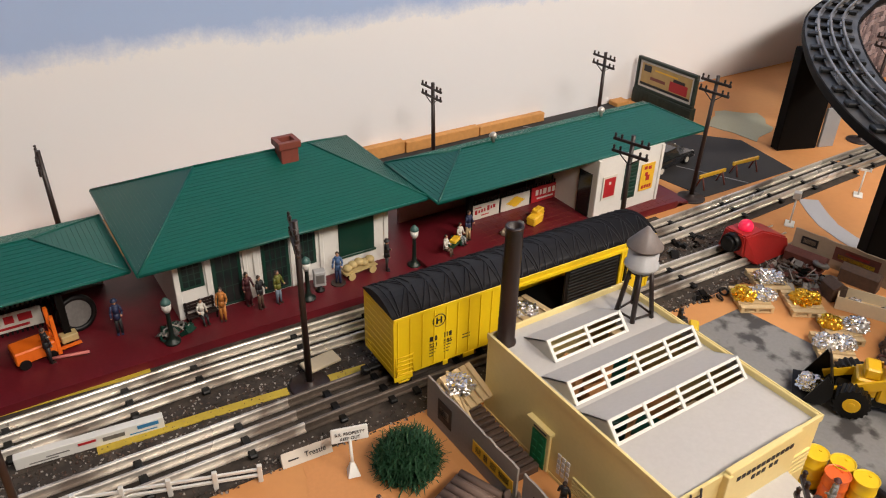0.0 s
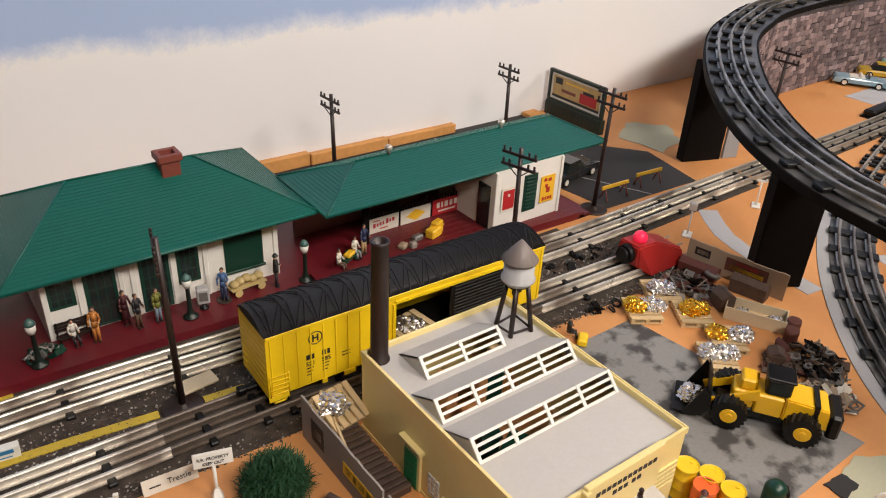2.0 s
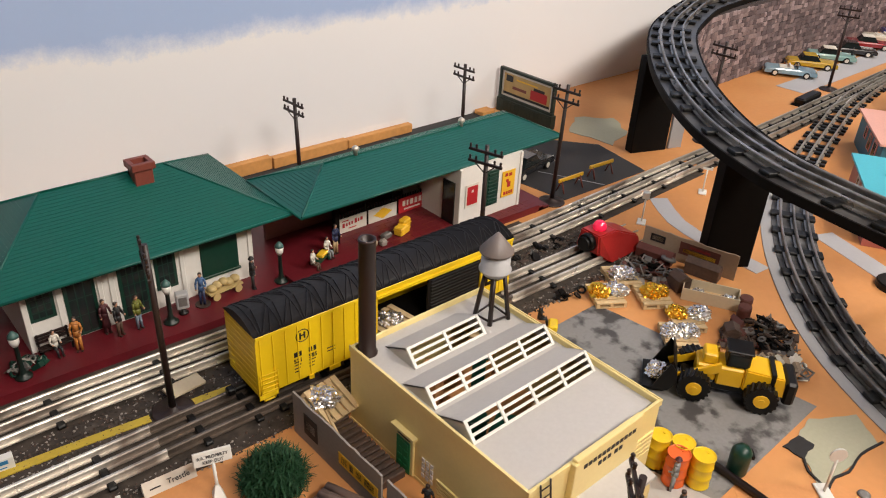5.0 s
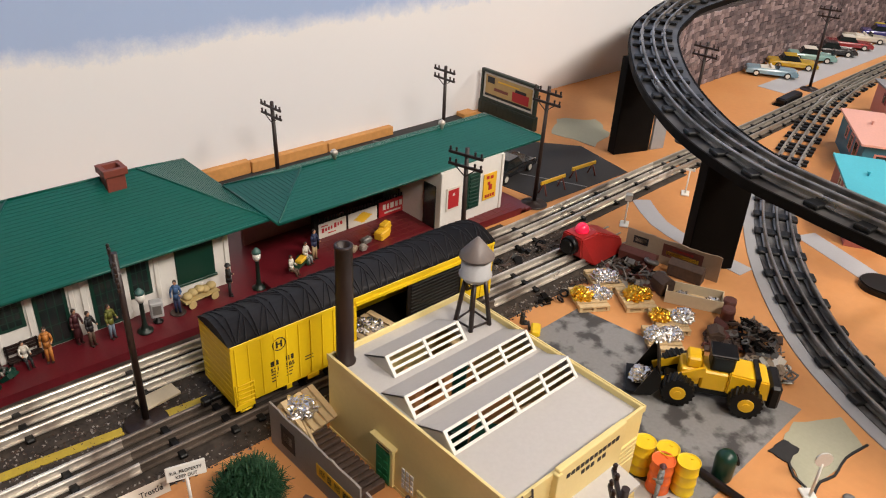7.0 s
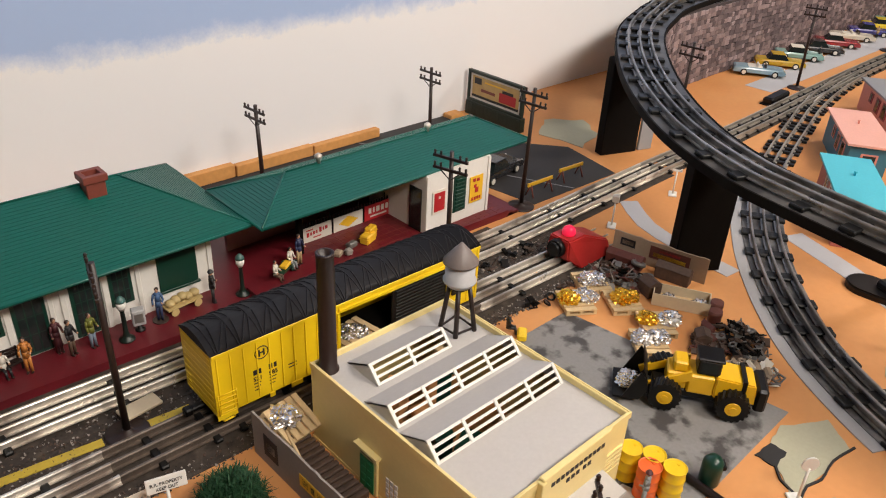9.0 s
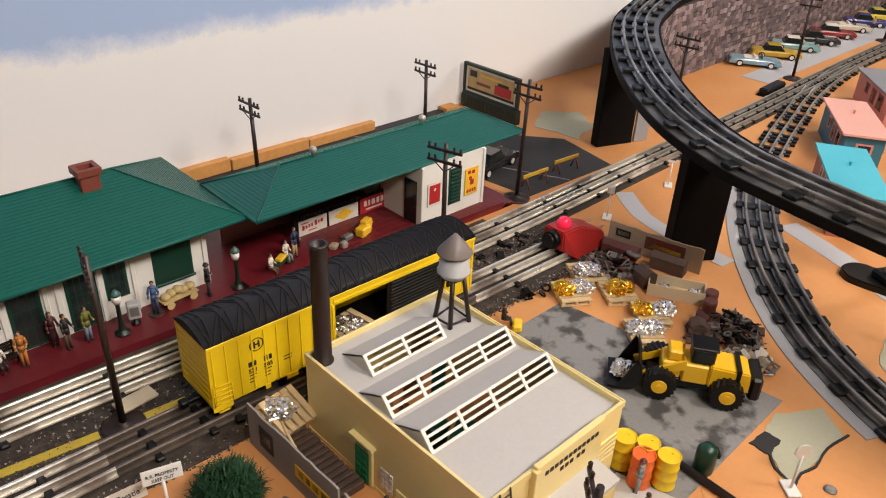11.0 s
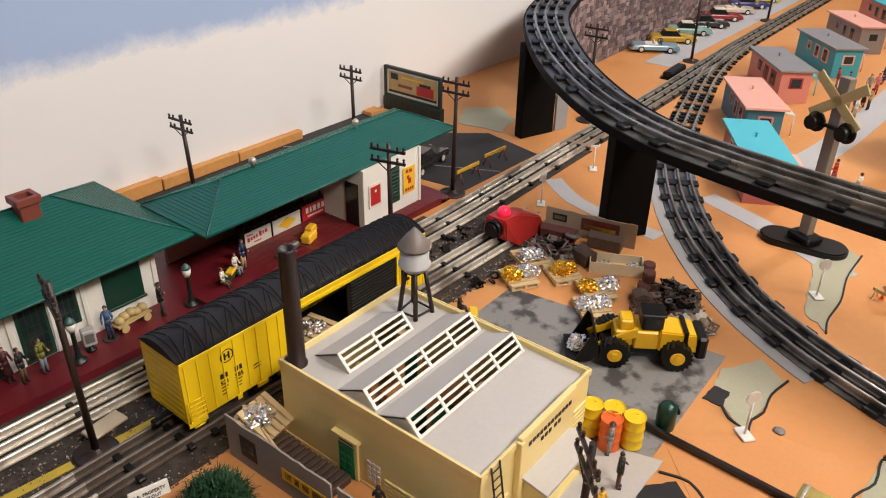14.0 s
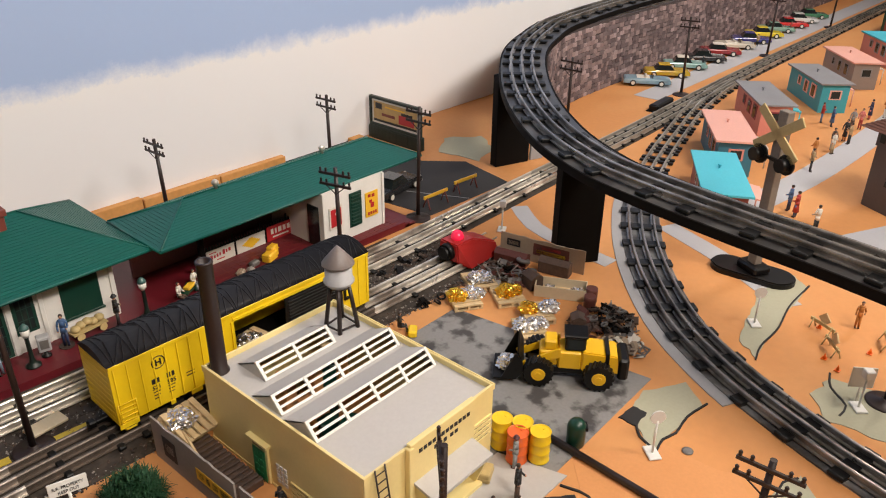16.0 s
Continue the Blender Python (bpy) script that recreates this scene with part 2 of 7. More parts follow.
# ---- the room and the layout board ----
def sky_paint():
    m = bpy.data.materials.new("painted_sky_wall")
    m.use_nodes = True
    n, l = m.node_tree.nodes, m.node_tree.links
    b = n["Principled BSDF"]
    b.inputs["Roughness"].default_value = 0.85
    co = n.new("ShaderNodeTexCoord")
    sep = n.new("ShaderNodeSeparateXYZ")
    l.new(co.outputs["Object"], sep.inputs[0])
    nz = n.new("ShaderNodeTexNoise")
    nz.inputs["Scale"].default_value, nz.inputs["Detail"].default_value, nz.inputs["Roughness"].default_value = 11.0, 9, 0.75
    l.new(co.outputs["Object"], nz.inputs["Vector"])
    add = n.new("ShaderNodeMath")
    add.operation = "MULTIPLY_ADD"
    add.inputs[1].default_value = 0.085
    l.new(nz.outputs["Fac"], add.inputs[0])
    l.new(sep.outputs["Z"], add.inputs[2])
    ramp = n.new("ShaderNodeValToRGB")
    ramp.color_ramp.elements[0].position, ramp.color_ramp.elements[0].color = 0.27, (0.82, 0.82, 0.835, 1)
    ramp.color_ramp.elements[1].position, ramp.color_ramp.elements[1].color = 0.302, (0.37, 0.49, 0.74, 1)
    mid = ramp.color_ramp.elements.new(0.277)
    mid.color = (0.70, 0.74, 0.83, 1)
    l.new(add.outputs[0], ramp.inputs[0])
    l.new(ramp.outputs[0], b.inputs["Base Color"])
    bp = n.new("ShaderNodeBump")
    bp.inputs["Strength"].default_value, bp.inputs["Distance"].default_value = 0.15, 0.002
    l.new(nz.outputs["Fac"], bp.inputs["Height"])
    l.new(bp.outputs[0], b.inputs["Normal"])
    return m


M["sky_wall"] = sky_paint()
M["ground"] = mat("orange_tan_painted_board", (0.62, 0.272, 0.088), 0.7, grain=90, vary=0.07, bump=0.08, stain=0.3, stain_colour=(0.72, 0.42, 0.18), stain_scale=6)
M["floor"] = mat("dark_room_floor", (0.2, 0.15, 0.11), 0.6)

WALL_Y = 1.097
for name, (x0, x1, y0, y1, z0, z1), m in (
    ("wall_north", (-2.5, 6.0, WALL_Y, WALL_Y + 0.1, -0.95, 1.5), "sky_wall"),
    # south, west, east walls and ceiling are unseen, added to bounce light
    ("wall_south", (-2.5, 6.0, -2.6, -2.5, -0.95, 1.5), "unseen_wall"),
    ("wall_west", (-2.6, -2.5, -2.6, 1.19, -0.95, 1.5), "unseen_wall"),
    ("wall_east", (6.0, 6.1, -2.6, 1.19, -0.95, 1.5), "unseen_wall"),
    ("ceiling", (-2.6, 6.1, -2.6, 1.19, 1.5, 1.6), "plaster"),
    ("floor", (-2.6, 6.1, -2.6, 1.19, -1.05, -0.95), "floor"),
    ("ground", (-1.6, 5.2, -0.45, WALL_Y - 0.001, -0.04, 0.0), "ground"),
):
    bm = B()
    box(bm, x0, x1, y0, y1, z0, z1)
    plain(name, bm, M[m], kind="structure", label={"wall_north": "white wall with a painted pale blue sky", "ground": "orange tan painted plywood layout board"}.get(name, ""))

# ---- tracks ----
MAIN = smooth_line([(-1.5, 0.69), (-0.6, 0.676), (0.0, 0.672), (0.2, 0.671), (0.5, 0.655), (0.85, 0.638), (1.27, 0.646), (1.65, 0.650), (2.5, 0.675), (4.6, 0.69)], 0.03)
SIDING = smooth_line([(-1.5, 0.60), (0.0, 0.564), (0.3, 0.559), (0.7, 0.547), (0.96, 0.538)], 0.03)
CURVE = smooth_line([(2.3, 0.667), (2.1, 0.651), (1.9, 0.619), (1.75, 0.582), (1.58, 0.538), (1.42, 0.488), (1.262, 0.418), (1.113, 0.325), (0.98, 0.208), (0.903, 0.1), (0.854, -0.006), (0.825, -0.09), (0.8, -0.2), (0.79, -0.44)], 0.02)
DECK = smooth_line([(0.78, -0.44), (0.82, -0.3), (0.872, -0.12), (0.896, 0.0), (0.912, 0.12), (0.932, 0.24), (0.961, 0.345), (1.043, 0.48), (1.202, 0.645), (1.42, 0.81), (1.6, 0.895), (1.79, 0.95), (2.2, 0.985), (3.0, 0.99), (5.0, 0.99)], 0.02)
DECK_Z = 0.2
GAUGE = 0.021
RAIL = [(-0.0042, 0.0), (0.0042, 0.0), (0.0042, 0.0012), (0.001, 0.0018), (0.001, 0.0054), (0.002, 0.0064), (0.002, 0.0086), (0.0011, 0.0098), (-0.0011, 0.0098), (-0.002, 0.0086), (-0.002, 0.0064), (-0.001, 0.0054), (-0.001, 0.0018), (-0.0042, 0.0012)]


def track(name, label, line, z, rail_mat, tie_gap, tie_len=0.062, tie_wide=0.0085, tie_tall=0.005):
    top = thing(name, label, "toy track", group="tracks")
    at = [p + Vector((0, 0, z)) for p in line]
    left = sides(at)
    for off in (-GAUGE, 0.0, GAUGE):
        bm = B()
        sweep(bm, [p + s * off + Vector((0, 0, tie_tall * 0.6)) for p, s in zip(at, left)], RAIL, smooth=False)
        part("rail", bm, rail_mat, top)
    bm = B()
    box(bm, -tie_wide / 2, tie_wide / 2, -tie_len / 2, tie_len / 2, 0, tie_tall, bevel=0.0012)
    me = mesh_of("tie", bm, M["black_tie"])
    run, k = 0.0, 0
    for a, b in zip(at, at[1:]):
        run += (b - a).length
        if run >= tie_gap:
            run -= tie_gap
            d = b - a
            ob = new("tie", me)
            ob.parent = top
            ob.matrix_basis = Matrix.Translation(a + Vector((0, 0, 0.0004))) @ Matrix.Rotation(math.atan2(d.y, d.x) + random.uniform(-0.02, 0.02), 4, "Z")
    return top


M["ballast"] = mat("dark_grey_trackbed", (0.036, 0.027, 0.021), 0.85, vary=0.45, bump=0.5, stain=0.5, stain_colour=(0.13, 0.1, 0.078), stain_scale=60)
M["road_grey"] = mat("grey_painted_road", (0.33, 0.33, 0.34), 0.75, vary=0.05, stain=0.2, stain_colour=(0.42, 0.41, 0.4))


def strip(name, label, line, half, z0, z1, material, kind="structure"):
    bm = B()
    sweep(bm, line, [(-half, z0), (half, z0), (half, z1), (-half, z1)])
    return plain(name, bm, material, label, "trackbed", kind=kind)


strip("trackbed", "dark grey roadbed under the station track", [p for p in MAIN if p.x < 0.9], 0.047, -0.002, 0.0012, M["ballast"])
strip("trackbed", "dark grey roadbed under the siding", SIDING, 0.047, -0.002, 0.0009, M["ballast"])
strip("trackbed", "dark grey roadbed under the far station track", [p for p in MAIN if 0.87 < p.x < 1.33], 0.036, -0.002, 0.001, M["ballast"])
bm = B()
sweep(bm, [p for p in CURVE if p.x < 1.4 and p.y > 0.04], [(-0.05, -0.002), (0.034, -0.002), (0.034, 0.0014), (-0.05, 0.0014)])
plain("trackbed", bm, M["road_grey"], "grey painted shoulder below the curved track", "trackbed", kind="structure")
M["worn_bed"] = mat("worn_grey_roadbed", (0.05, 0.046, 0.044), 0.5, vary=0.35, stain=0.9, stain_colour=(0.3, 0.3, 0.3), stain_scale=24, bump=0.3)
strip("trackbed", "worn grey roadbed between the curved rails", [p for p in CURVE if p.x < 1.44], 0.033, 0.0, 0.0026, M["worn_bed"])
JOIN = max(p.x for p in MAIN if p.x < 1.3)
track("toy_track", "bright tinplate three rail track along the station", [p for p in MAIN if p.x < JOIN + 0.001], 0.0012, M["tin"], 0.1)
track("toy_track", "worn grey three rail track along the street", [p for p in MAIN if p.x > JOIN - 0.001], 0.0012, M["worn_rail"], 0.05)
strip("trackbed", "dark brown roadbed under the street track", [p for p in MAIN if p.x > 1.32], 0.031, -0.002, 0.001, M["ballast"])
SPLIT = max(p.x for p in SIDING if p.x < 0.235)
LATE = min(p.x for p in SIDING if p.x > 0.69)
track("toy_track", "bright tinplate three rail siding beside the label block", [p for p in SIDING if p.x < SPLIT + 0.001], 0.0009, M["tin"], 0.1)
track("toy_track", "dull brown three rail siding under the yellow boxcar", [p for p in SIDING if SPLIT - 0.001 < p.x < LATE + 0.001], 0.0009, M["rusty_rail"], 0.05)
track("toy_track", "bright tinplate three rail siding before the red bumper", [p for p in SIDING if p.x > LATE - 0.001], 0.0009, M["tin"], 0.1)
track("toy_track", "dull dark three rail curved track on the board", [p for p in CURVE if p.x < 1.45], 0.0014, M["dull_rail"], 0.068, tie_len=0.07, tie_wide=0.019, tie_tall=0.006)
track("turnout_track", "bright railed turnout joining the street track on close black ties", [p for p in CURVE if p.x > 1.43], 0.0006, M["worn_rail"], 0.03, tie_len=0.07, tie_wide=0.0095)
bm = B()
for x, y, a in ((1.93, 0.648, 13), (1.98, 0.638, 11)):
    box(bm, -0.05, 0.05, -0.0012, 0.0012, 0.004, 0.0118, turn=pose(x, y, 0, 0, 0, a), bevel=0.0004)
plain("switch_points", bm, M["tin"], "bright pointed switch rails of the turnout", "switch rail")

# elevated line
bm = B()
sweep(bm, DECK, [(-0.048, -0.0105), (0.041, -0.0105), (0.041, 0.0), (-0.048, 0.0)])
M["deck_paint"] = mat("worn_black_deck_paint", (0.035, 0.033, 0.032), 0.42, vary=0.35, stain=0.85, stain_colour=(0.17, 0.165, 0.16), stain_scale=17, bump=0.2)
deck = thing("elevated_track_deck", "curved black painted wooden deck of the elevated line", "track deck")
part("deck_board", bm, M["deck_paint"], deck)
for off in (-0.0495, 0.0425):
    bm = B()
    sweep(bm, DECK, [(off - 0.0015, -0.0115), (off + 0.0015, -0.0115), (off + 0.0015, 0.0008), (off - 0.0015, 0.0008)])
    part("edge_strip", bm, M["black_matte"], deck)
track("elevated_track", "dull three rail track on the black elevated deck", [p + Vector((0, 0, DECK_Z)) for p in DECK], 0.0, M["dull_rail"], 0.072, tie_len=0.076, tie_wide=0.019, tie_tall=0.006)
deck.matrix_basis = Matrix.Translation((0, 0, DECK_Z))


def pier(x0, x1, y0, y1, turn, cx, cy):
    bm = B()
    box(bm, x0, x1, y0, y1, 0, DECK_Z - 0.0105, bevel=0.0015)
    return plain("trestle_pier", bm, M["black_matte"], "tall matte black wooden block pier under the deck", "pier", m=pose(cx, cy, 0, 0, 0, turn), group="piers")


pier(-0.036, 0.036, -0.0135, 0.0135, -37, 1.031, 0.411)
pier(-0.041, 0.041, -0.011, 0.011, -20, 1.308, 0.749)
bm = B()
box(bm, -0.016, 0.016, -0.003, 0.003, 0, 0.075, bevel=0.0006)
plain("grey_board", bm, M["road_grey"], "pale grey upright board beside the black pier", "board", m=pose(1.366, 0.722, 0.0005, 0, 0, -18))


# ---- the station ----
M["clapboard"] = mat("white_clapboard_plastic", (0.74, 0.72, 0.68), 0.5, vary=0.05, bump=0.05, stain=0.12, stain_colour=(0.5, 0.45, 0.38), stain_scale=30)
M["pane_dark"] = mat("dark_window_glass", (0.015, 0.02, 0.02), 0.12, vary=0.1, bump=0)
M["bay_wall"] = mat("dull_maroon_bay_wall", (0.3, 0.13, 0.13), 0.6, vary=0.15)


def courses(bm, a, b, c, d, count, m=0, lift=0.0005, wide=0.35):
    """Thin raised courses across a slope: a, b its eave, d, c its top edge (c over b)."""
    a, b, c, d = map(Vector, (a, b, c, d))
    nrm = (b - a).cross(d - a).normalized() * lift
    if nrm.z < 0:
        nrm = -nrm
    for k in range(count):
        t0, t1 = (k + 0.05) / count, (k + 0.05 + wide) / count
        q = [a.lerp(d, t0), b.lerp(c, t0), b.lerp(c, t1), a.lerp(d, t1)]
        lo = [bm.verts.new(p) for p in q]
        hi = [bm.verts.new(p + nrm) for p in q]
        for f in ((0, 1, 5, 4), (1, 2, 6, 5), (2, 3, 7, 6), (3, 0, 4, 7), (4, 5, 6, 7)):
            bm.faces.new([(lo + hi)[i] for i in f]).material_index = m


def hip_roof(x0, x1, y0, y1, ze, rx0, rx1, ry, rz, parent, count):
    """A hipped roof: the solid, its slopes' courses and a raised lip and hips."""
    bm = B()
    t = 0.0035
    e = [(x0, y0, ze), (x1, y0, ze), (x1, y1, ze), (x0, y1, ze)]
    r0, r1 = (rx0, ry, rz), (rx1, ry, rz)
    solid(bm, [*e, r0, r1, *[(x, y, z - t) for x, y, z in e]], [(0, 1, 5, 4), (1, 2, 5), (2, 3, 4, 5), (3, 0, 4), (6, 7, 1, 0), (7, 8, 2, 1), (8, 9, 3, 2), (9, 6, 0, 3), (9, 8, 7, 6)])
    bmesh.ops.recalc_face_normals(bm, faces=bm.faces[:])
    roof = part("roof", bm, M["green_roof"], parent)
    bm = B()
    courses(bm, e[0], e[1], r1, r0, count)
    courses(bm, e[1], e[2], r1, r1, count)
    courses(bm, e[2], e[3], r0, r1, count)
    courses(bm, e[3], e[0], r0, r0, count)
    bmesh.ops.recalc_face_normals(bm, faces=bm.faces[:])
    tagged(part("shingle_course", bm, M["green_roof"], roof), kind="stuff")
    bm = B()
    for p, q in ((e[0], r0), (e[1], r1), (e[2], r1), (e[3], r0), (r0, r1)):
        rod(bm, Vector(p) + Vector((0, 0, 0.0005)), Vector(q) + Vector((0, 0, 0.0005)), 0.0014, n=6)
    part("ridge_cap", bm, M["green_roof"], roof)
    bm = B()
    for k in range(4):
        p, q = Vector(e[k]), Vector(e[(k + 1) % 4])
        rod(bm, p - Vector((0, 0, 0.0012)), q - Vector((0, 0, 0.0012)), 0.0021, n=6)
    part("eave_trim", bm, M["green_roof"], roof)
    return roof


def clapboard_wall(x0, x1, y0, y1, z0, z1, parent, holes=()):
    """A hollow box of wall with overlapping boards on its four sides."""
    bm = B()
    box(bm, x0, x1, y0, y1, z0, z1)
    wall = part("wall", bm, M["clapboard"], parent)
    count = int((z1 - z0) / 0.0042)
    bm = B()
    for k in range(count):
        za, zb = z0 + k * 0.0042, z0 + k * 0.0042 + 0.0044
        for (ax, ay), (bx, by), (nx, ny) in (((x0, y0), (x1, y0), (0, -1)), ((x1, y0), (x1, y1), (1, 0)), ((x0, y1), (x0, y0), (-1, 0))):
            o = 0.0009
            v = [bm.verts.new(p) for p in ((ax + nx * o, ay + ny * o, za), (bx + nx * o, by + ny * o, za), (bx + nx * 0.0002, by + ny * 0.0002, zb), (ax + nx * 0.0002, ay + ny * 0.0002, zb), (ax, ay, za), (bx, by, za))]
            bm.faces.new((v[0], v[1], v[2], v[3]))
            bm.faces.new((v[4], v[5], v[1], v[0]))
    tagged(part("clapboard", bm, M["clapboard"], wall), kind="stuff")
    return wall


def panel_window(name, x0, x1, z0, z1, y, parent, cols, rows, colour="green_paint"):
    """A framed opening on a front wall with a grid of small panes."""
    bm = B()
    f = 0.0035
    box(bm, x0, x1, y - 0.0022, y + 0.001, z0, z1, bevel=0.0006)
    win = part(name, bm, M[colour], parent)
    w, h = (x1 - x0 - 2 * f) / cols, (z1 - z0 - 2 * f) / rows
    for i in range(cols):
        for j in range(rows):
            bm = B()
            box(bm, x0 + f + i * w + 0.0007, x0 + f + (i + 1) * w - 0.0007, y - 0.0025, y - 0.0012, z0 + f + j * h + 0.0007, z0 + f + (j + 1) * h - 0.0007)
            part("pane", bm, M["pane_dark"], win)
    return win


def post(x, y, z0, z1, parent, name="corner_post", w=0.004, m="white_plastic"):
    bm = B()
    box(bm, x - w, x + w, y - 0.003, y + 0.001, z0, z1, bevel=0.0005)
    part(name, bm, M[m], parent)


ST_Y = 0.775
station = thing("station_building", "white clapboard toy station with a dark green hipped roof", "station")
clapboard_wall(0.178, 0.457, ST_Y, 0.945, 0.012, 0.103, station)
hip_roof(0.137, 0.502, 0.742, 0.978, 0.105, 0.24, 0.388, 0.858, 0.162, station, 26)
panel_window("window", 0.183, 0.212, 0.05, 0.09, ST_Y, station, 3, 4)
panel_window("door", 0.222, 0.257, 0.013, 0.09, ST_Y, station, 3, 3)
panel_window("door", 0.283, 0.318, 0.013, 0.091, ST_Y, station, 4, 5)
panel_window("window", 0.327, 0.354, 0.037, 0.091, ST_Y, station, 3, 3)
bm = B()
box(bm, 0.386, 0.437, ST_Y - 0.0024, ST_Y, 0.034, 0.091, bevel=0.0008)
box(bm, 0.384, 0.439, ST_Y - 0.0034, ST_Y, 0.031, 0.0345, bevel=0.0006)
part("shutter", bm, M["green_paint"], station)
for x in (0.1805, 0.217, 0.2755, 0.3225, 0.4545):
    post(x, ST_Y, 0.012, 0.101, station, w=0.0032)
for x in (0.262, 0.3615):
    post(x, ST_Y, 0.012, 0.101, station, "pilaster", w=0.0028)
bm = B()
box(bm, 0.343, 0.366, 0.835, 0.856, 0.135, 0.172, bevel=0.0008)
chimney = part("chimney", bm, M["brown_red"], station)
bm = B()
for x0, x1, y0, y1 in ((0.34, 0.369, 0.832, 0.838), (0.34, 0.369, 0.853, 0.859), (0.34, 0.346, 0.838, 0.853), (0.363, 0.369, 0.838, 0.853)):
    box(bm, x0, x1, y0, y1, 0.17, 0.179, bevel=0.0006)
part("chimney_cap", bm, M["brown_red"], chimney)

SHED_Y = 0.739
freight = thing("freight_shed", "long low station wing with a green roof and open bay", "station", m=pose(-0.012, -0.024, 0.0135))
clapboard_wall(0.784, 0.917, SHED_Y, 0.876, -0.0015, 0.093, freight)
hip_roof(0.513, 1.015, 0.742, 0.882, 0.095, 0.6, 0.965, 0.823, 0.119, freight, 16)
bm = B()
box(bm, 0.53, 0.784, 0.872, 0.878, -0.0015, 0.093)
part("bay_wall", bm, M["bay_wall"], freight, "dull maroon back wall of the bay")
# no opening cut: a dark panel stands in for the doorway's inner shade
bm = B()
box(bm, 0.7815, 0.785, SHED_Y + 0.008, SHED_Y + 0.034, -0.0015, 0.068)
part("doorway_shade", bm, M["pane_dark"], freight, "dark panel painted as the shade inside a doorway")
for x in (0.606,):
    bm = B()
    box(bm, x - 0.004, x + 0.004, 0.80, 0.808, -0.0015, 0.093, bevel=0.0006)
    part("post", bm, M["black_matte"], freight)
bm = B()
box(bm, 0.840, 0.866, SHED_Y - 0.0025, SHED_Y - 0.0002, 0.016, 0.076, bevel=0.0005)
shutter = part("shutter", bm, M["green_paint"], freight)
for k in range(9):
    bm = B()
    box(bm, 0.843, 0.863, SHED_Y - 0.0042, SHED_Y - 0.002, 0.019 + k * 0.0061, 0.0228 + k * 0.0061, bevel=0.0004)
    part("slat", bm, M["green_paint"], shutter)
for x in (0.786, 0.915):
    post(x, SHED_Y, -0.0015, 0.092, freight, w=0.0025)
for x in (0.655, 0.86):
    bm = B()
    lathe(bm, [(0.003, 0), (0.003, 0.006), (0.0055, 0.008), (0.0055, 0.012), (0.002, 0.015)], 10, at=(x, 0.823, 0.118))
    part("roof_vent", bm, M["tin"], freight, "small bright metal roof vent")

wing = thing("freight_shed", "low open station wing with a green roof at the platform end", "station")
hip_roof(-0.37, 0.134, 0.775, 0.925, 0.094, -0.29, 0.05, 0.85, 0.122, wing, 14)
bm = B()
box(bm, -0.36, 0.118, 0.90, 0.905, 0.012, 0.093)
part("bay_wall", bm, M["clapboard"], wing)
for x in (-0.05, 0.06):
    bm = B()
    box(bm, x - 0.004, x + 0.004, 0.79, 0.798, 0.012, 0.093, bevel=0.0006)
    part("post", bm, M["black_matte"], wing)

bm = B()
prism(bm, [(-1.0, 0.728), (0.2, 0.716), (0.5, 0.704), (0.932, 0.690), (0.932, 0.93), (-1.0, 0.99)], -0.001, 0.012)
platform = plain("station_platform", bm, M["maroon"], "dark maroon plastic station platform", "platform", kind="structure")
bm = B()
for x1, z1 in ((0.944, 0.009), (0.956, 0.006), (0.966, 0.003)):
    box(bm, 0.932, x1, 0.6905, 0.80, -0.001, z1, bevel=0.0006)
part("steps", bm, M["maroon"], platform)
bm = B()
for k in range(25):
    x = 0.61 + k * 0.0125
    box(bm, x, x + 0.0004, 0.695, 0.80, 0.0115, 0.01235)
for k in range(9):
    box(bm, 0.60, 0.93, 0.70 + k * 0.0125, 0.7004 + k * 0.0125, 0.0115, 0.01235)
part("paving_lines", bm, M["brown_red"], platform)


def poster(name, x0, x1, z0, z1, y, ground, ink, label, bars, frame_m=None, tall=0.003):
    """A small printed sign on an upright plane, its print as plain bars."""
    bm = B()
    box(bm, x0, x1, y - 0.0012, y, z0, z1)
    for a, b, c, d in bars:
        w, h = x1 - x0, z1 - z0
        box(bm, x0 + a * w, x0 + b * w, y - 0.0016, y - 0.0011, z0 + c * h, z0 + d * h, m=1)
    return plain(name, bm, [ground, ink], label, "sign")


M["sign_red"] = mat("red_sign_print", (0.45, 0.02, 0.025), 0.45, vary=0.08, bump=0)
M["sign_yellow"] = mat("yellow_sign_print", (0.85, 0.5, 0.03), 0.45, vary=0.08, bump=0)
M["sign_white"] = mat("white_sign_card", (0.72, 0.68, 0.6), 0.5, vary=0.06, bump=0)
M["ink"] = mat("black_ink", (0.02, 0.018, 0.02), 0.6, bump=0)
M["blue_ink"] = mat("blue_ink", (0.03, 0.2, 0.42), 0.5, bump=0)
poster("wall_poster", 0.784, 0.811, 0.040, 0.078, 0.7133, M["sign_white"], M["sign_red"], "white framed red poster on the shed wall", [(0.1, 0.9, 0.1, 0.62), (0.1, 0.42, 0.62, 0.74), (0.6, 0.9, 0.62, 0.74), (0.1, 0.9, 0.74, 0.9)])
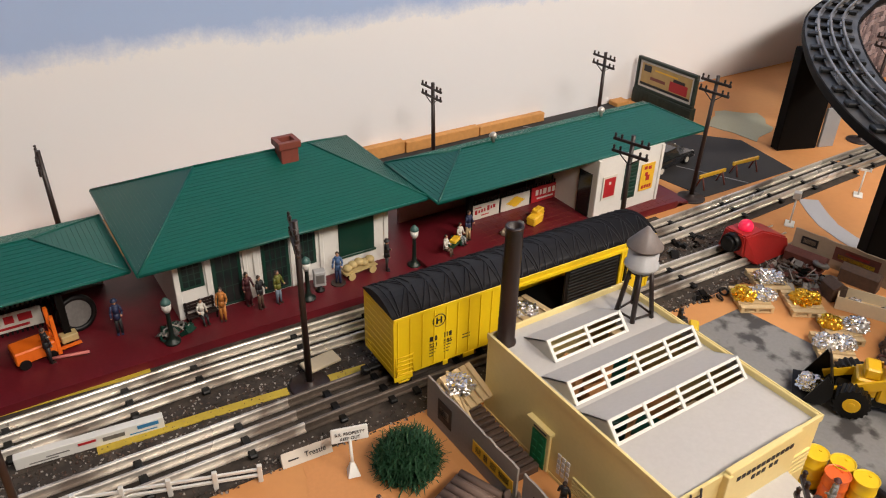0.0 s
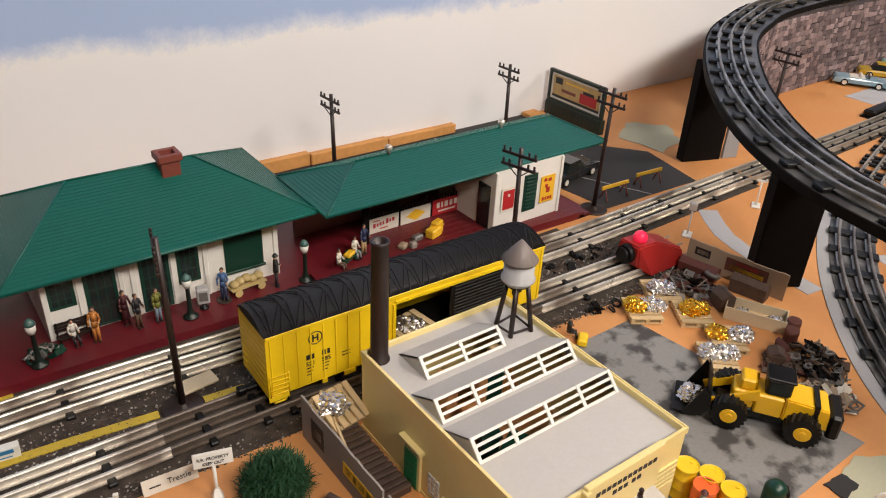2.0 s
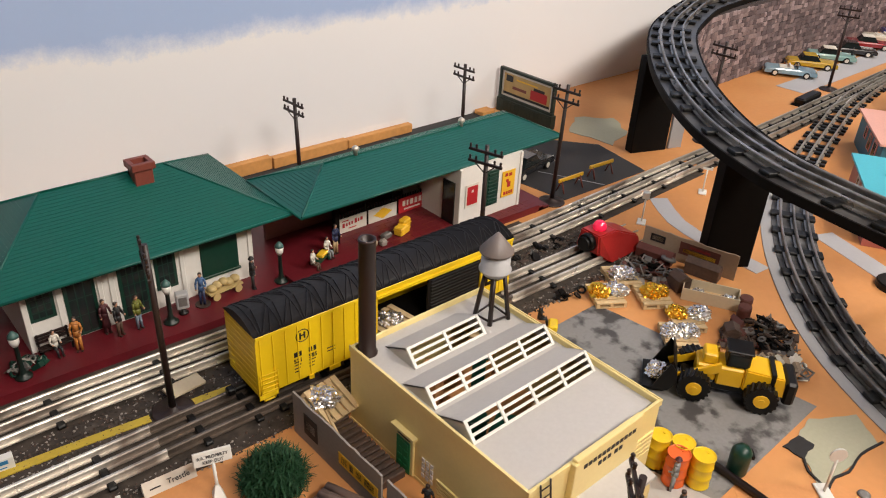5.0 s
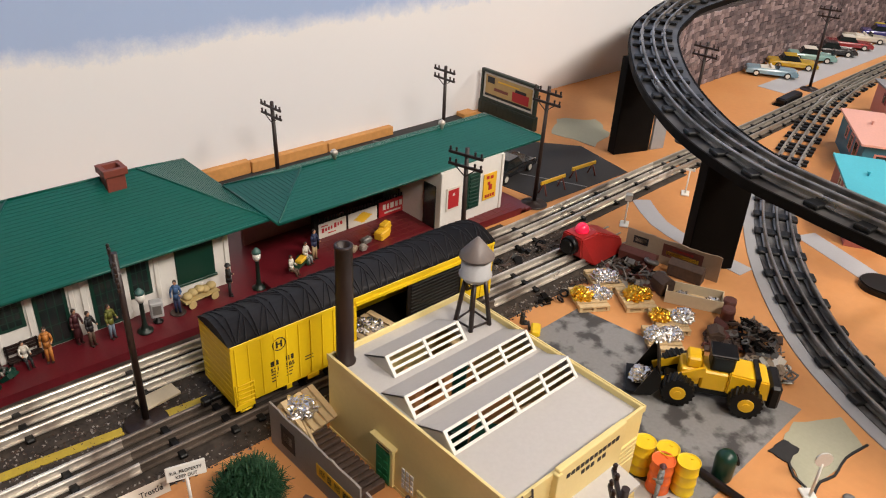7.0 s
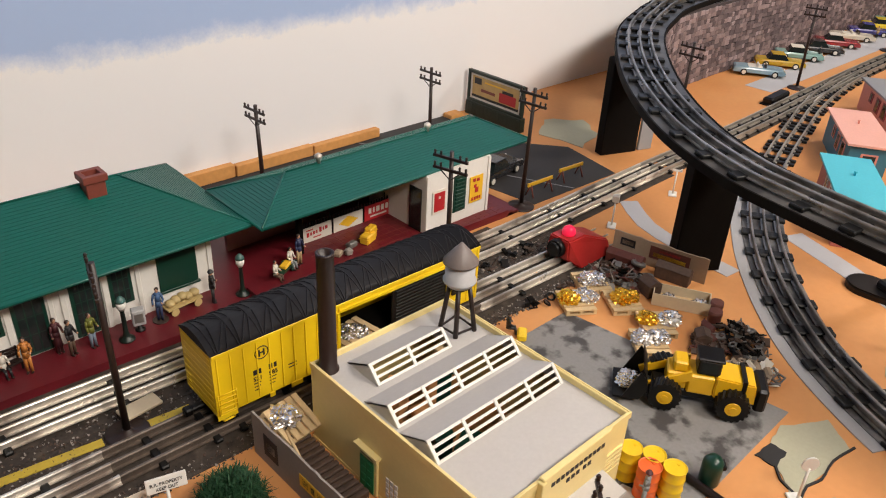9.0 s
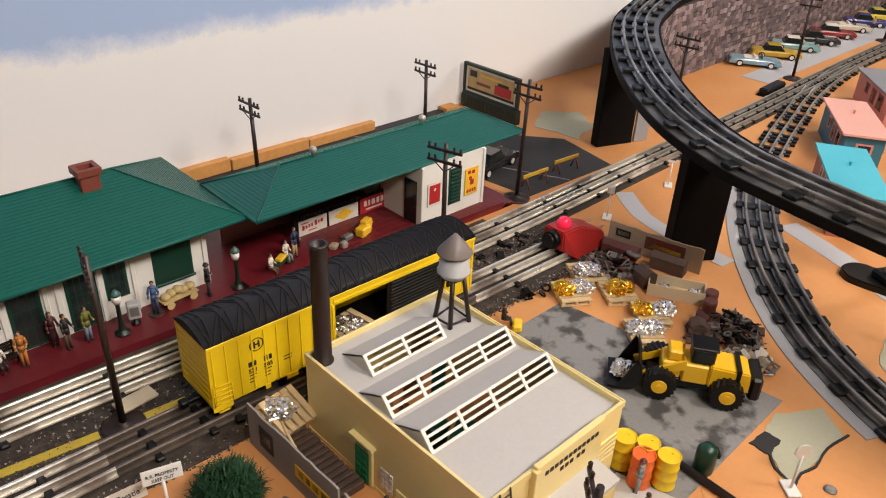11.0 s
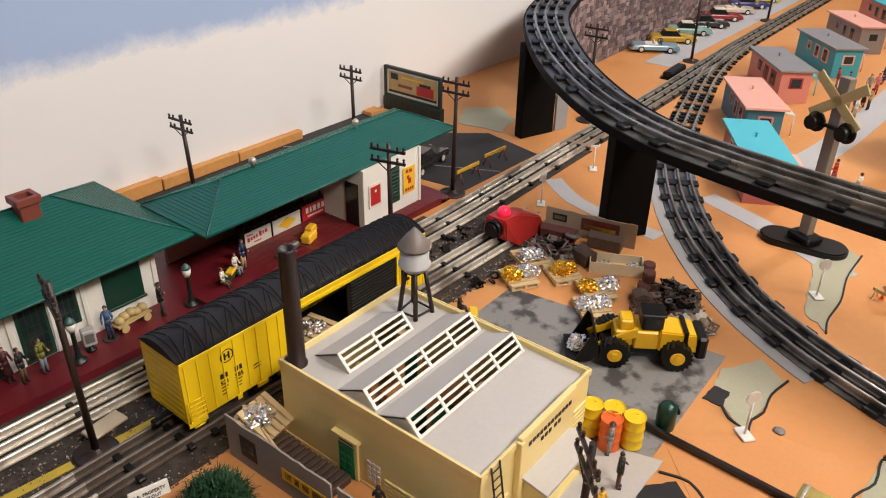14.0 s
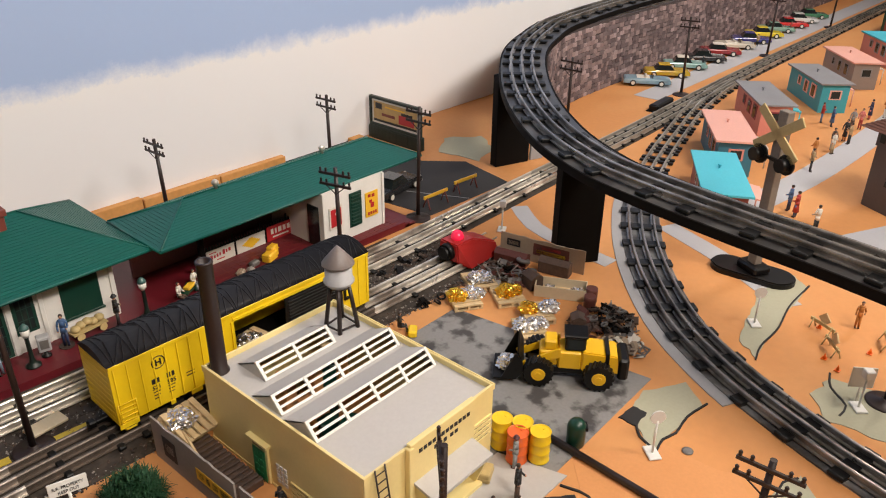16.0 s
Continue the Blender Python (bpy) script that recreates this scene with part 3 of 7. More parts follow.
poster("wall_poster", 0.862, 0.890, 0.036, 0.080, 0.7133, M["sign_yellow"], M["sign_red"], "yellow poster with red print on the shed wall", [(0.15, 0.3, 0.08, 0.2), (0.36, 0.5, 0.08, 0.2), (0.56, 0.68, 0.08, 0.2), (0.74, 0.86, 0.08, 0.2), (0.4, 0.66, 0.36, 0.56), (0.3, 0.5, 0.56, 0.68), (0.2, 0.4, 0.8, 0.92), (0.5, 0.72, 0.78, 0.9)])

picket = thing("picket_fence", "black picket fence carrying three advertising signs", "fence")
for k in range(34):
    x = 0.608 + k * 0.0052
    bm = B()
    box(bm, x, x + 0.0022, 0.8005, 0.802, 0.012, 0.043 if k % 10 else 0.05)
    part("picket", bm, M["black"], picket)
bm = B()
box(bm, 0.606, 0.786, 0.802, 0.804, 0.018, 0.021)
box(bm, 0.606, 0.786, 0.802, 0.804, 0.034, 0.037)
part("fence_rail", bm, M["black"], picket)
poster("fence_sign", 0.612, 0.662, 0.0125, 0.036, 0.8, M["sign_white"], M["sign_red"], "cream advertising sign with slanting red print", [(0.12, 0.2, 0.36, 0.66), (0.24, 0.3, 0.42, 0.62), (0.34, 0.4, 0.44, 0.66), (0.44, 0.49, 0.46, 0.68), (0.56, 0.64, 0.46, 0.8), (0.68, 0.73, 0.52, 0.74), (0.77, 0.85, 0.54, 0.78), (0.34, 0.62, 0.2, 0.27), (0.1, 0.34, 0.78, 0.84)])
poster("fence_sign", 0.666, 0.72, 0.0125, 0.036, 0.8, M["sign_white"], M["sign_yellow"], "white sign with a yellow diamond and black bar", [(0.5 - 0.32 * (1 - abs(k) / 5), 0.5 + 0.32 * (1 - abs(k) / 5), 0.46 + 0.08 * k, 0.54 + 0.08 * k) for k in range(-4, 5)])
poster("fence_sign", 0.724, 0.777, 0.0125, 0.038, 0.8, M["sign_red"], M["sign_white"], "red sign with bold white print", [(0.14, 0.24, 0.45, 0.8), (0.3, 0.36, 0.45, 0.8), (0.42, 0.54, 0.45, 0.8), (0.6, 0.7, 0.45, 0.8), (0.76, 0.86, 0.45, 0.8), (0.2, 0.8, 0.18, 0.28)])


# ---- lamps, poles ----
M["lamp_green"] = mat("black_green_lamp_paint", (0.006, 0.016, 0.012), 0.4, vary=0.2)
M["teal_cap"] = mat("grey_teal_cap", (0.06, 0.14, 0.13), 0.4, vary=0.1)


def platform_lamp(x, y):
    top = thing("platform_lamp", "dark green platform lamp post with a frosted globe", "lamp post", m=pose(x, y, 0.012) @ Matrix.Scale(0.88, 4), group="platform lamps")
    bm = B()
    lathe(bm, [(0.0105, 0), (0.0105, 0.002), (0.006, 0.004), (0.0045, 0.008), (0.0033, 0.014), (0.0028, 0.045), (0.0038, 0.047)], 14)
    part("post", bm, M["lamp_green"], top)
    bm = B()
    lathe(bm, [(0.0035, 0.047), (0.0058, 0.052), (0.0065, 0.06)], 14)
    part("globe", bm, M["white_plastic"], top, "frosted white globe")
    bm = B()
    lathe(bm, [(0.0068, 0.06), (0.0062, 0.063), (0.0035, 0.0665), (0.001, 0.069)], 14)
    part("cap", bm, M["teal_cap"], top)
    return top


for x, y in ((0.158, 0.737), (0.325, 0.738), (0.478, 0.739)):
    platform_lamp(x, y)


def utility_pole():
    top = thing("utility_pole", "dark brown plastic utility pole with two crossarms", "pole", group="utility poles")
    bm = B()
    rod(bm, (0, 0, 0.002), (0, 0, 0.19), 0.0038, 0.0028, 10)
    part("pole", bm, M["brown"], top)
    bm = B()
    lathe(bm, [(0.0225, 0), (0.0225, 0.0018), (0.02, 0.003), (0.006, 0.0042), (0.005, 0.007)], 24)
    part("base", bm, M["brown"], top)
    for z in (0.181, 0.166):
        bm = B()
        box(bm, -0.0042, -0.0012, -0.0255, 0.0255, z - 0.0018, z + 0.0018, bevel=0.0004)
        arm = part("crossarm", bm, M["brown"], top)
        for y in (-0.023, -0.014, 0.014, 0.023):
            bm = B()
            lathe(bm, [(0.0012, 0), (0.0018, 0.0012), (0.0012, 0.0024), (0.0019, 0.004), (0.001, 0.0055)], 8, at=(-0.0027, y, z + 0.0018))
            part("insulator", bm, M["brown"], arm)
    bm = B()
    for s in (-1, 1):
        rod(bm, (-0.0035, s * 0.015, 0.165), (-0.002, 0, 0.153), 0.0008, n=6)
    part("brace", bm, M["brown"], top)
    return top


POLES = [(0.643, 0.951, 0.174, 4), (0.977, 0.931, 0.178, 3), (0.977, 0.702, 0.203, 8), (0.707, 0.598, 0.2, 14), (0.264, 0.602, 0.204, -14), (1.45, 0.706, 0.205, 6), (2.04, 0.718, 0.207, 10), (2.66, 0.72, 0.2, 6), (3.3, 0.72, 0.2, 2), (0.092, 0.975, 0.172, -6), (0.563, -0.044, 0.18, 4), (0.404, 0.141, 0.19, -45), (0.973, -0.063, 0.19, 10), (-0.018, 0.508, 0.2, -6)]
first = utility_pole()
first.matrix_basis = pose(POLES[0][0], POLES[0][1], 0, 0, -1.8, POLES[0][3])
first.scale = (1, 1, POLES[0][2] / 0.19)
for x, y, h, turn in POLES[1:]:
    ob = copy_thing(first, pose(x, y, 0, random.uniform(-1, 1), random.uniform(-1, 1), turn))
    ob.scale = (1, 1, h / 0.19)


# ---- boxcar ----
BL, BW = 0.362, 0.0335
boxcar = thing("boxcar", "bright yellow toy boxcar with a black ribbed roof on the siding", "boxcar", m=pose(0.334, 0.573, 0, 0, 0, -1.4))
bm = B()
D0, D1 = 0.15, 0.308
box(bm, 0, D0, -BW, -BW + 0.003, 0.024, 0.101)
body = part("side_panel", bm, M["yellow_car"], boxcar)
for name, x0, x1, y0, y1, z0, z1 in (
    ("side_panel", D1, BL, -BW, -BW + 0.003, 0.024, 0.101),
    ("door_sill", D0, D1, -BW, -BW + 0.003, 0.024, 0.03),
    ("door_header", D0, D1, -BW, -BW + 0.003, 0.089, 0.101),
    ("side_panel", 0, BL, BW - 0.003, BW, 0.024, 0.101),
    ("end_panel", 0, 0.003, -BW + 0.003, BW - 0.003, 0.024, 0.101),
    ("end_panel", BL - 0.003, BL, -BW + 0.003, BW - 0.003, 0.024, 0.101),
):
    bm = B()
    box(bm, x0, x1, y0, y1, z0, z1)
    part(name, bm, M["yellow_car"], boxcar)
bm = B()
for k in range(11):
    x = 0.004 + k * 0.0145
    box(bm, x, x + 0.0014, -BW - 0.0011, -BW, 0.026, 0.097, bevel=0.0003)
for k in range(4):
    x = D1 + 0.006 + k * 0.0145
    box(bm, x, x + 0.0014, -BW - 0.0011, -BW, 0.026, 0.097, bevel=0.0003)
box(bm, 0, BL, -BW - 0.0015, -BW, 0.096, 0.1005, bevel=0.0004)
for k in range(9):
    box(bm, -0.0006, 0, -BW + 0.004, BW - 0.004, 0.029 + k * 0.0078, 0.0318 + k * 0.0078, bevel=0.0003)
box(bm, 0, 0.022, -BW - 0.001, -BW, 0.019, 0.0245)
box(bm, 0.06, 0.066, -BW - 0.001, -BW, 0.019, 0.0245)
box(bm, 0.086, 0.10, -BW - 0.001, -BW, 0.019, 0.0245)
part("rib", bm, M["yellow_car"], body)
bm = B()
for x in (0.002, 0.002 + 0.02):
    rod(bm, (x, -BW - 0.002, 0.026), (x, -BW - 0.002, 0.052), 0.0006, n=6)
for k in range(5):
    rod(bm, (0.002, -BW - 0.002, 0.028 + k * 0.0056), (0.022, -BW - 0.002, 0.028 + k * 0.0056), 0.0006, n=6)
rod(bm, (0.006, -BW, 0.016), (0.018, -BW, 0.016), 0.0012, n=6)
rod(bm, (0.006, -BW, 0.016), (0.003, -BW, 0.026), 0.0012, n=6)
rod(bm, (0.018, -BW, 0.016), (0.021, -BW, 0.026), 0.0012, n=6)
part("ladder", bm, M["yellow_car"], body)
bm = B()
for k in range(5):
    rod(bm, (-0.0018, BW - 0.018, 0.03 + k * 0.009), (-0.0018, BW - 0.006, 0.03 + k * 0.009), 0.0006, n=6)
part("end_ladder", bm, M["yellow_car"], body)
bm = B()
R_ = 9
prof = [(-BW - 0.001 + 2 * (BW + 0.001) * k / R_, 0.1005 + 0.0115 * (1 - (2 * k / R_ - 1) ** 2)) for k in range(R_ + 1)]
vs = [[bm.verts.new((x, y, z)) for y, z in prof] for x in (-0.001, BL + 0.001)]
for k in range(R_):
    f = bm.faces.new((vs[0][k], vs[1][k], vs[1][k + 1], vs[0][k + 1]))
    f.smooth = True
bm.faces.new(vs[0][::-1])
bm.faces.new(vs[1])
bm.faces.new((vs[0][0], vs[0][-1], vs[1][-1], vs[1][0]))
roof = part("roof", bm, M["black_roof"], boxcar, "black roof with raised crossing ribs")
bm = B()


def roof_z(y):
    return 0.1005 + 0.0115 * (1 - (y / (BW + 0.001)) ** 2)


def roof_rib(bm, x0, y0, x1, y1):
    last = None
    for k in range(7):
        t = k / 6
        x, y = x0 + (x1 - x0) * t, y0 + (y1 - y0) * t
        p = Vector((x, y, roof_z(y)))
        if last is not None:
            rod(bm, last, p, 0.0009, n=5, caps=False)
        last = p


n = 15
for k in range(n):
    x = 0.006 + (BL - 0.012) * k / (n - 1)
    roof_rib(bm, x, -BW, x, BW)
    if k < n - 1:
        w = (BL - 0.012) / (n - 1)
        for s in (-1, 1):
            roof_rib(bm, x + w * 0.15, s * BW, x + w * 0.95, s * 0.003)
            roof_rib(bm, x + w * 0.5, s * BW, x + w * 0.98, s * 0.008)
            roof_rib(bm, x + w * 0.1, s * BW, x + w * 0.3, s * 0.002)
part("roof_rib", bm, M["black_roof"], roof)
# sliding door, half open
bm = B()
box(bm, D0 + 0.075, D1, -BW + 0.0005, -BW + 0.003, 0.03, 0.089)
door = part("door", bm, M["black"], boxcar, "black louvred sliding door, half open")
bm = B()
for k in range(12):
    box(bm, D0 + 0.079, D1 - 0.004, -BW - 0.0012, -BW + 0.0006, 0.033 + k * 0.0045, 0.0355 + k * 0.0045, bevel=0.0004)
part("louvre", bm, M["black"], door)
bm = B()
box(bm, D0, D1 + 0.01, -BW - 0.0022, -BW, 0.089, 0.0925)
box(bm, D1, D1 + 0.0035, -BW - 0.0018, -BW, 0.03, 0.089)
box(bm, D0 - 0.0035, D0, -BW - 0.0018, -BW, 0.03, 0.089)
part("door_track", bm, M["yellow_car"], body)
bm = B()
box(bm, D1 + 0.009, D1 + 0.012, -BW - 0.0026, -BW, 0.045, 0.075)
box(bm, D1 + 0.012, D1 + 0.022, -BW - 0.0026, -BW, 0.045, 0.048)
part("door_handle", bm, M["black"], body)
bm = B()
box(bm, 0.003, BL - 0.003, -BW + 0.003, BW - 0.003, 0.024, 0.028)
part("floor", bm, M["black_matte"], boxcar)
# print
bm = B()
for k in range(24):
    a0, a1 = 2 * math.pi * k / 24, 2 * math.pi * (k + 1) / 24
    rod(bm, (0.054 + 0.0075 * math.cos(a0), -BW - 0.0004, 0.081 + 0.0075 * math.sin(a0)), (0.054 + 0.0075 * math.cos(a1), -BW - 0.0004, 0.081 + 0.0075 * math.sin(a1)), 0.0006, n=4, caps=False)
box(bm, 0.0505, 0.0522, -BW - 0.0008, -BW, 0.077, 0.085)
box(bm, 0.0557, 0.0574, -BW - 0.0008, -BW, 0.077, 0.085)
box(bm, 0.0505, 0.0574, -BW - 0.0008, -BW, 0.0805, 0.0818)
for x0, x1, z0, z1 in ((0.043, 0.047, 0.056, 0.062), (0.049, 0.052, 0.056, 0.062), (0.061, 0.065, 0.056, 0.062), (0.067, 0.07, 0.056, 0.062)):
    box(bm, x0, x1, -BW - 0.0005, -BW, z0, z1)
for x in (0.043, 0.061):
    for k in range(3):
        box(bm, x, x + 0.008 - 0.001 * k, -BW - 0.0005, -BW, 0.0445 - 0.0042 * k, 0.0455 - 0.0042 * k)
for k in range(2):
    box(bm, 0.084, 0.094, -BW - 0.0005, -BW, 0.05 - 0.004 * k, 0.051 - 0.004 * k)
part("print", bm, M["ink"], body)
lettering("car_number", "521", 0.0072, body, (0.0475, -BW - 0.0006, 0.0505), (90, 0, 0), M["ink"])
lettering("car_number", "585", 0.0072, body, (0.0655, -BW - 0.0006, 0.0505), (90, 0, 0), M["ink"])
# trucks
for x in (0.055, BL - 0.055):
    bm = B()
    box(bm, x - 0.026, x + 0.026, -0.0235, -0.020, 0.013, 0.0195, bevel=0.001)
    box(bm, x - 0.026, x + 0.026, 0.020, 0.0235, 0.013, 0.0195, bevel=0.001)
    box(bm, x - 0.006, x + 0.006, -0.0235, 0.0235, 0.013, 0.025)
    truck = part("truck", bm, M["black"], boxcar)
    for dx in (-0.018, 0.018):
        bm = B()
        for s in (-1, 1):
            rod(bm, (x + dx, s * 0.0185, 0.0195), (x + dx, s * 0.0225, 0.0195), 0.0078, n=14)
        rod(bm, (x + dx, -0.021, 0.0195), (x + dx, 0.021, 0.0195), 0.0015, n=8)
        part("wheelset", bm, M["dull_rail"], truck)
bm = B()
box(bm, -0.014, 0.004, -0.0035, 0.0035, 0.016, 0.0215, bevel=0.001)
box(bm, -0.021, -0.012, -0.005, 0.005, 0.0145, 0.023, bevel=0.0015)
box(bm, 0.012, BL - 0.012, -0.018, 0.018, 0.0215, 0.0242)
part("coupler", bm, M["black"], boxcar)


# ---- pallets and foil ----
M["foil"] = mat("crumpled_silver_foil", (0.78, 0.76, 0.74), 0.27, metal=0.95, vary=0.03, bump=0.1)
M["gold_foil"] = mat("crumpled_gold_foil", (0.86, 0.5, 0.05), 0.27, metal=0.95, vary=0.03, bump=0.1)


def pallet_mesh_parts(top, w=0.05, d=0.042):
    for k in range(3):
        bm = B()
        y = -d / 2 + k * (d - 0.004) / 2
        box(bm, -w / 2, w / 2, y, y + 0.004, 0.0018, 0.0062)
        part("stringer", bm, M["pallet"], top)
    for k in range(5):
        bm = B()
        x = -w / 2 + k * (w - 0.0075) / 4
        box(bm, x, x + 0.0075, -d / 2, d / 2, 0.0062, 0.0082)
        part("slat", bm, M["pallet"], top)
    for k in (0, 2, 4):
        bm = B()
        x = -w / 2 + k * (w - 0.0075) / 4
        box(bm, x, x + 0.0075, -d / 2, d / 2, 0.0, 0.0018)
        part("bottom_slat", bm, M["pallet"], top)


def foil_lump(material, label, m, r=0.012, seed=1, squash=0.7):
    rnd = random.Random(seed)
    bm = B()
    made = bmesh.ops.create_icosphere(bm, subdivisions=4, radius=1.0)["verts"]
    for v in made:
        q = v.co.copy()
        s = 1 + 0.35 * noise.noise(q * 2.1 + Vector((seed, 0, 0))) + 0.24 * noise.noise(q * 5.3 + Vector((0, seed, 0))) + 0.16 * noise.noise(q * 9.0 + Vector((0, 0, seed))) + rnd.uniform(-0.02, 0.02)
        v.co = Vector((q.x * s * r, q.y * s * r, max(-0.2, q.z * s) * r * squash + 0.2 * r * squash))
    return plain("foil_scrap", bm, material, label, "foil", m=m, group="foil scrap")


def pallet(m, label="bare wooden toy pallet"):
    top = thing("pallet", label, "pallet", m=m, group="pallets")
    pallet_mesh_parts(top)
    return top


SILVER, GOLD = "crumpled ball of silver foil", "crumpled ball of gold foil"
pal = pallet(pose(0.812, 0.457, 0.0005, 0, 0, 58))
for x, y, a in ((0.862, 0.416, 55), (0.852, 0.357, 50), (0.811, 0.34, 48), (0.868, 0.474, 60)):
    copy_thing(pal, pose(x, y, 0.0005, 0, 0, a))
copy_thing(pal, pose(0.377, 0.476, 0.036, 30, 12, 18))
copy_thing(pal, pose(0.517, 0.556, 0.0285, 0, 0, 8))
for i, (x, y, z, k, r) in enumerate(((0.803, 0.463, 0.0092, 1, 0.015), (0.824, 0.454, 0.0092, 0, 0.014), (0.829, 0.446, 0.0092, 0, 0.012), (0.862, 0.476, 0.0092, 0, 0.014), (0.872, 0.468, 0.0092, 0, 0.014), (0.862, 0.418, 0.0092, 1, 0.016), (0.873, 0.412, 0.0092, 1, 0.012), (0.846, 0.368, 0.0092, 1, 0.014), (0.868, 0.348, 0.0092, 0, 0.015), (0.804, 0.347, 0.0092, 0, 0.014), (0.822, 0.334, 0.0092, 0, 0.014), (0.512, 0.556, 0.0368, 0, 0.013), (0.522, 0.549, 0.0368, 0, 0.01), (0.37, 0.475, 0.046, 0, 0.016))):
    foil_lump(M["gold_foil"] if k else M["foil"], GOLD if k else SILVER, pose(x, y, z, 0, 0, 40 * i), r * 0.95, i + 3)


# ---- factory ----
FX0, FX1, FY0, FY1, FZ = 0.399, 0.58, 0.229, 0.475, 0.097
factory = thing("factory_building", "cream yellow toy factory with a grey roof and three long skylights", "factory", m=pose(0.0055, 0.001, 0))
t = 0.0028
for x0, x1, y0, y1 in ((FX0, FX1, FY1 - t, FY1), (FX0, FX0 + t, FY0 + t, FY1 - t), (FX1 - t, FX1, FY0 + t, FY1 - t), (FX0, FX1, FY0, FY0 + t)):
    bm = B()
    box(bm, x0, x1, y0, y1, 0, FZ, bevel=0.0006)
    wall = part("wall", bm, M["cream"], factory)
bm = B()
box(bm, FX0 - 0.001, FX1 + 0.001, FY0 - 0.001, FY0 + 0.0005, FZ - 0.006, FZ + 0.0008)
box(bm, FX0 - 0.001, FX0 + 0.0005, FY0, FY1, FZ - 0.006, FZ + 0.0008)
box(bm, FX1 - 0.0005, FX1 + 0.001, FY0, FY1, FZ - 0.006, FZ + 0.0008)
box(bm, FX0 - 0.0008, FX1 + 0.0008, FY0 - 0.0008, FY0 + 0.0004, 0, 0.004)
box(bm, FX0 - 0.0008, FX0 + 0.0004, FY0, FY1, 0, 0.004)
part("cornice", bm, M["cream"], wall)
SKY = [(0.431, 0.528, 0.411, 0.427, 0.459, 2), (0.408, 0.572, 0.355, 0.371, 0.403, 4), (0.405, 0.571, 0.300, 0.316, 0.351, 4)]
ROOF_Z = 0.0905
ix0, ix1 = FX0 + t, FX1 - t


def roof_panel(x0, x1, y0, y1):
    bm = B()
    box(bm, x0, x1, y0, y1, ROOF_Z - 0.002, ROOF_Z)
    part("roof_panel", bm, M["grey_roof"], factory)


last = FY0 + t
for x0, x1, y0, yr, y1, n in reversed(SKY):
    roof_panel(ix0, ix1, last, y0)
    roof_panel(ix0, x0, y0, y1)
    roof_panel(x1, ix1, y0, y1)
    last = y1
roof_panel(ix0, ix1, last, FY1 - t)
for x0, x1, y0, yr, y1, n in SKY:
    zr = ROOF_Z + 0.0165
    bm = B()
    for x in (x0, x1 - 0.0015):
        solid(bm, [(x, y0, ROOF_Z), (x, y1, ROOF_Z), (x, yr, zr), (x + 0.0015, y0, ROOF_Z), (x + 0.0015, y1, ROOF_Z), (x + 0.0015, yr, zr)], [(0, 2, 1), (3, 4, 5), (0, 3, 5, 2), (1, 2, 5, 4), (0, 1, 4, 3)])
    solid(bm, [(x0, yr, zr), (x1, yr, zr), (x1, y1, ROOF_Z), (x0, y1, ROOF_Z), (x0, yr, zr - 0.0018), (x1, yr, zr - 0.0018), (x1, y1, ROOF_Z - 0.0018), (x0, y1, ROOF_Z - 0.0018)], [(0, 1, 2, 3), (7, 6, 5, 4), (0, 4, 5, 1), (1, 5, 6, 2), (2, 6, 7, 3), (3, 7, 4, 0)])
    bmesh.ops.recalc_face_normals(bm, faces=bm.faces[:])
    sky = part("skylight", bm, M["grey_roof"], factory)
    up = Vector((0, yr - y0, zr - ROOF_Z))
    out = Vector((0, -(zr - ROOF_Z), yr - y0)).normalized() * 0.0012
    turn = Matrix(((1, 0, 0, 0), (0, up.normalized().y, out.normalized().y, y0), (0, up.normalized().z, out.normalized().z, ROOF_Z), (0, 0, 0, 1)))
    L = up.length
    for k in range(n + 1):
        bm = B()
        x = x0 + (x1 - x0 - 0.0038) * k / n
        box(bm, x, x + 0.0038, 0, L, -0.0004, 0.0018, turn=turn, bevel=0.0004)
        part("mullion", bm, M["window_white"], sky)
    for k in range(4):
        bm = B()
        s = (L - 0.0028) * k / 3
        box(bm, x0, x1, s, s + 0.0026, -0.0002, 0.0012, turn=turn)
        part("glazing_bar", bm, M["window_white"], sky)
# inside, seen through the open skylights
bm = B()
box(bm, FX0 + t, FX1 - t, FY0 + t, FY1 - t, 0.0005, 0.0025)
M["inner_wood"] = mat("brown_inner_floor", (0.5, 0.24, 0.09), 0.6, grain=60, vary=0.3, stain=0.4, stain_colour=(0.12, 0.06, 0.03), stain_scale=25)
part("floor", bm, M["inner_wood"], factory)
rnd = random.Random(5)
for k in range(18):
    x, y, s = rnd.uniform(0.425, 0.555), rnd.uniform(0.26, 0.45), rnd.uniform(0.012, 0.03)
    h = rnd.uniform(0.045, 0.085)
    bm = B()
    box(bm, -s / 2, s / 2, -s * 0.35, s * 0.35, 0, h, bevel=0.001)
    box(bm, -s / 2 - 0.002, s / 2 + 0.002, -s * 0.4, s * 0.4, h, h + 0.003, bevel=0.0006)
    plain("wooden_crate", bm, [M["wood"], M["pallet"], M["inner_wood"]][k % 3] if k % 5 else M["green_paint"], "small crate standing inside the factory", "crate", m=pose(x, y, 0.0025, 0, 0, rnd.uniform(0, 90)), group="factory crates")


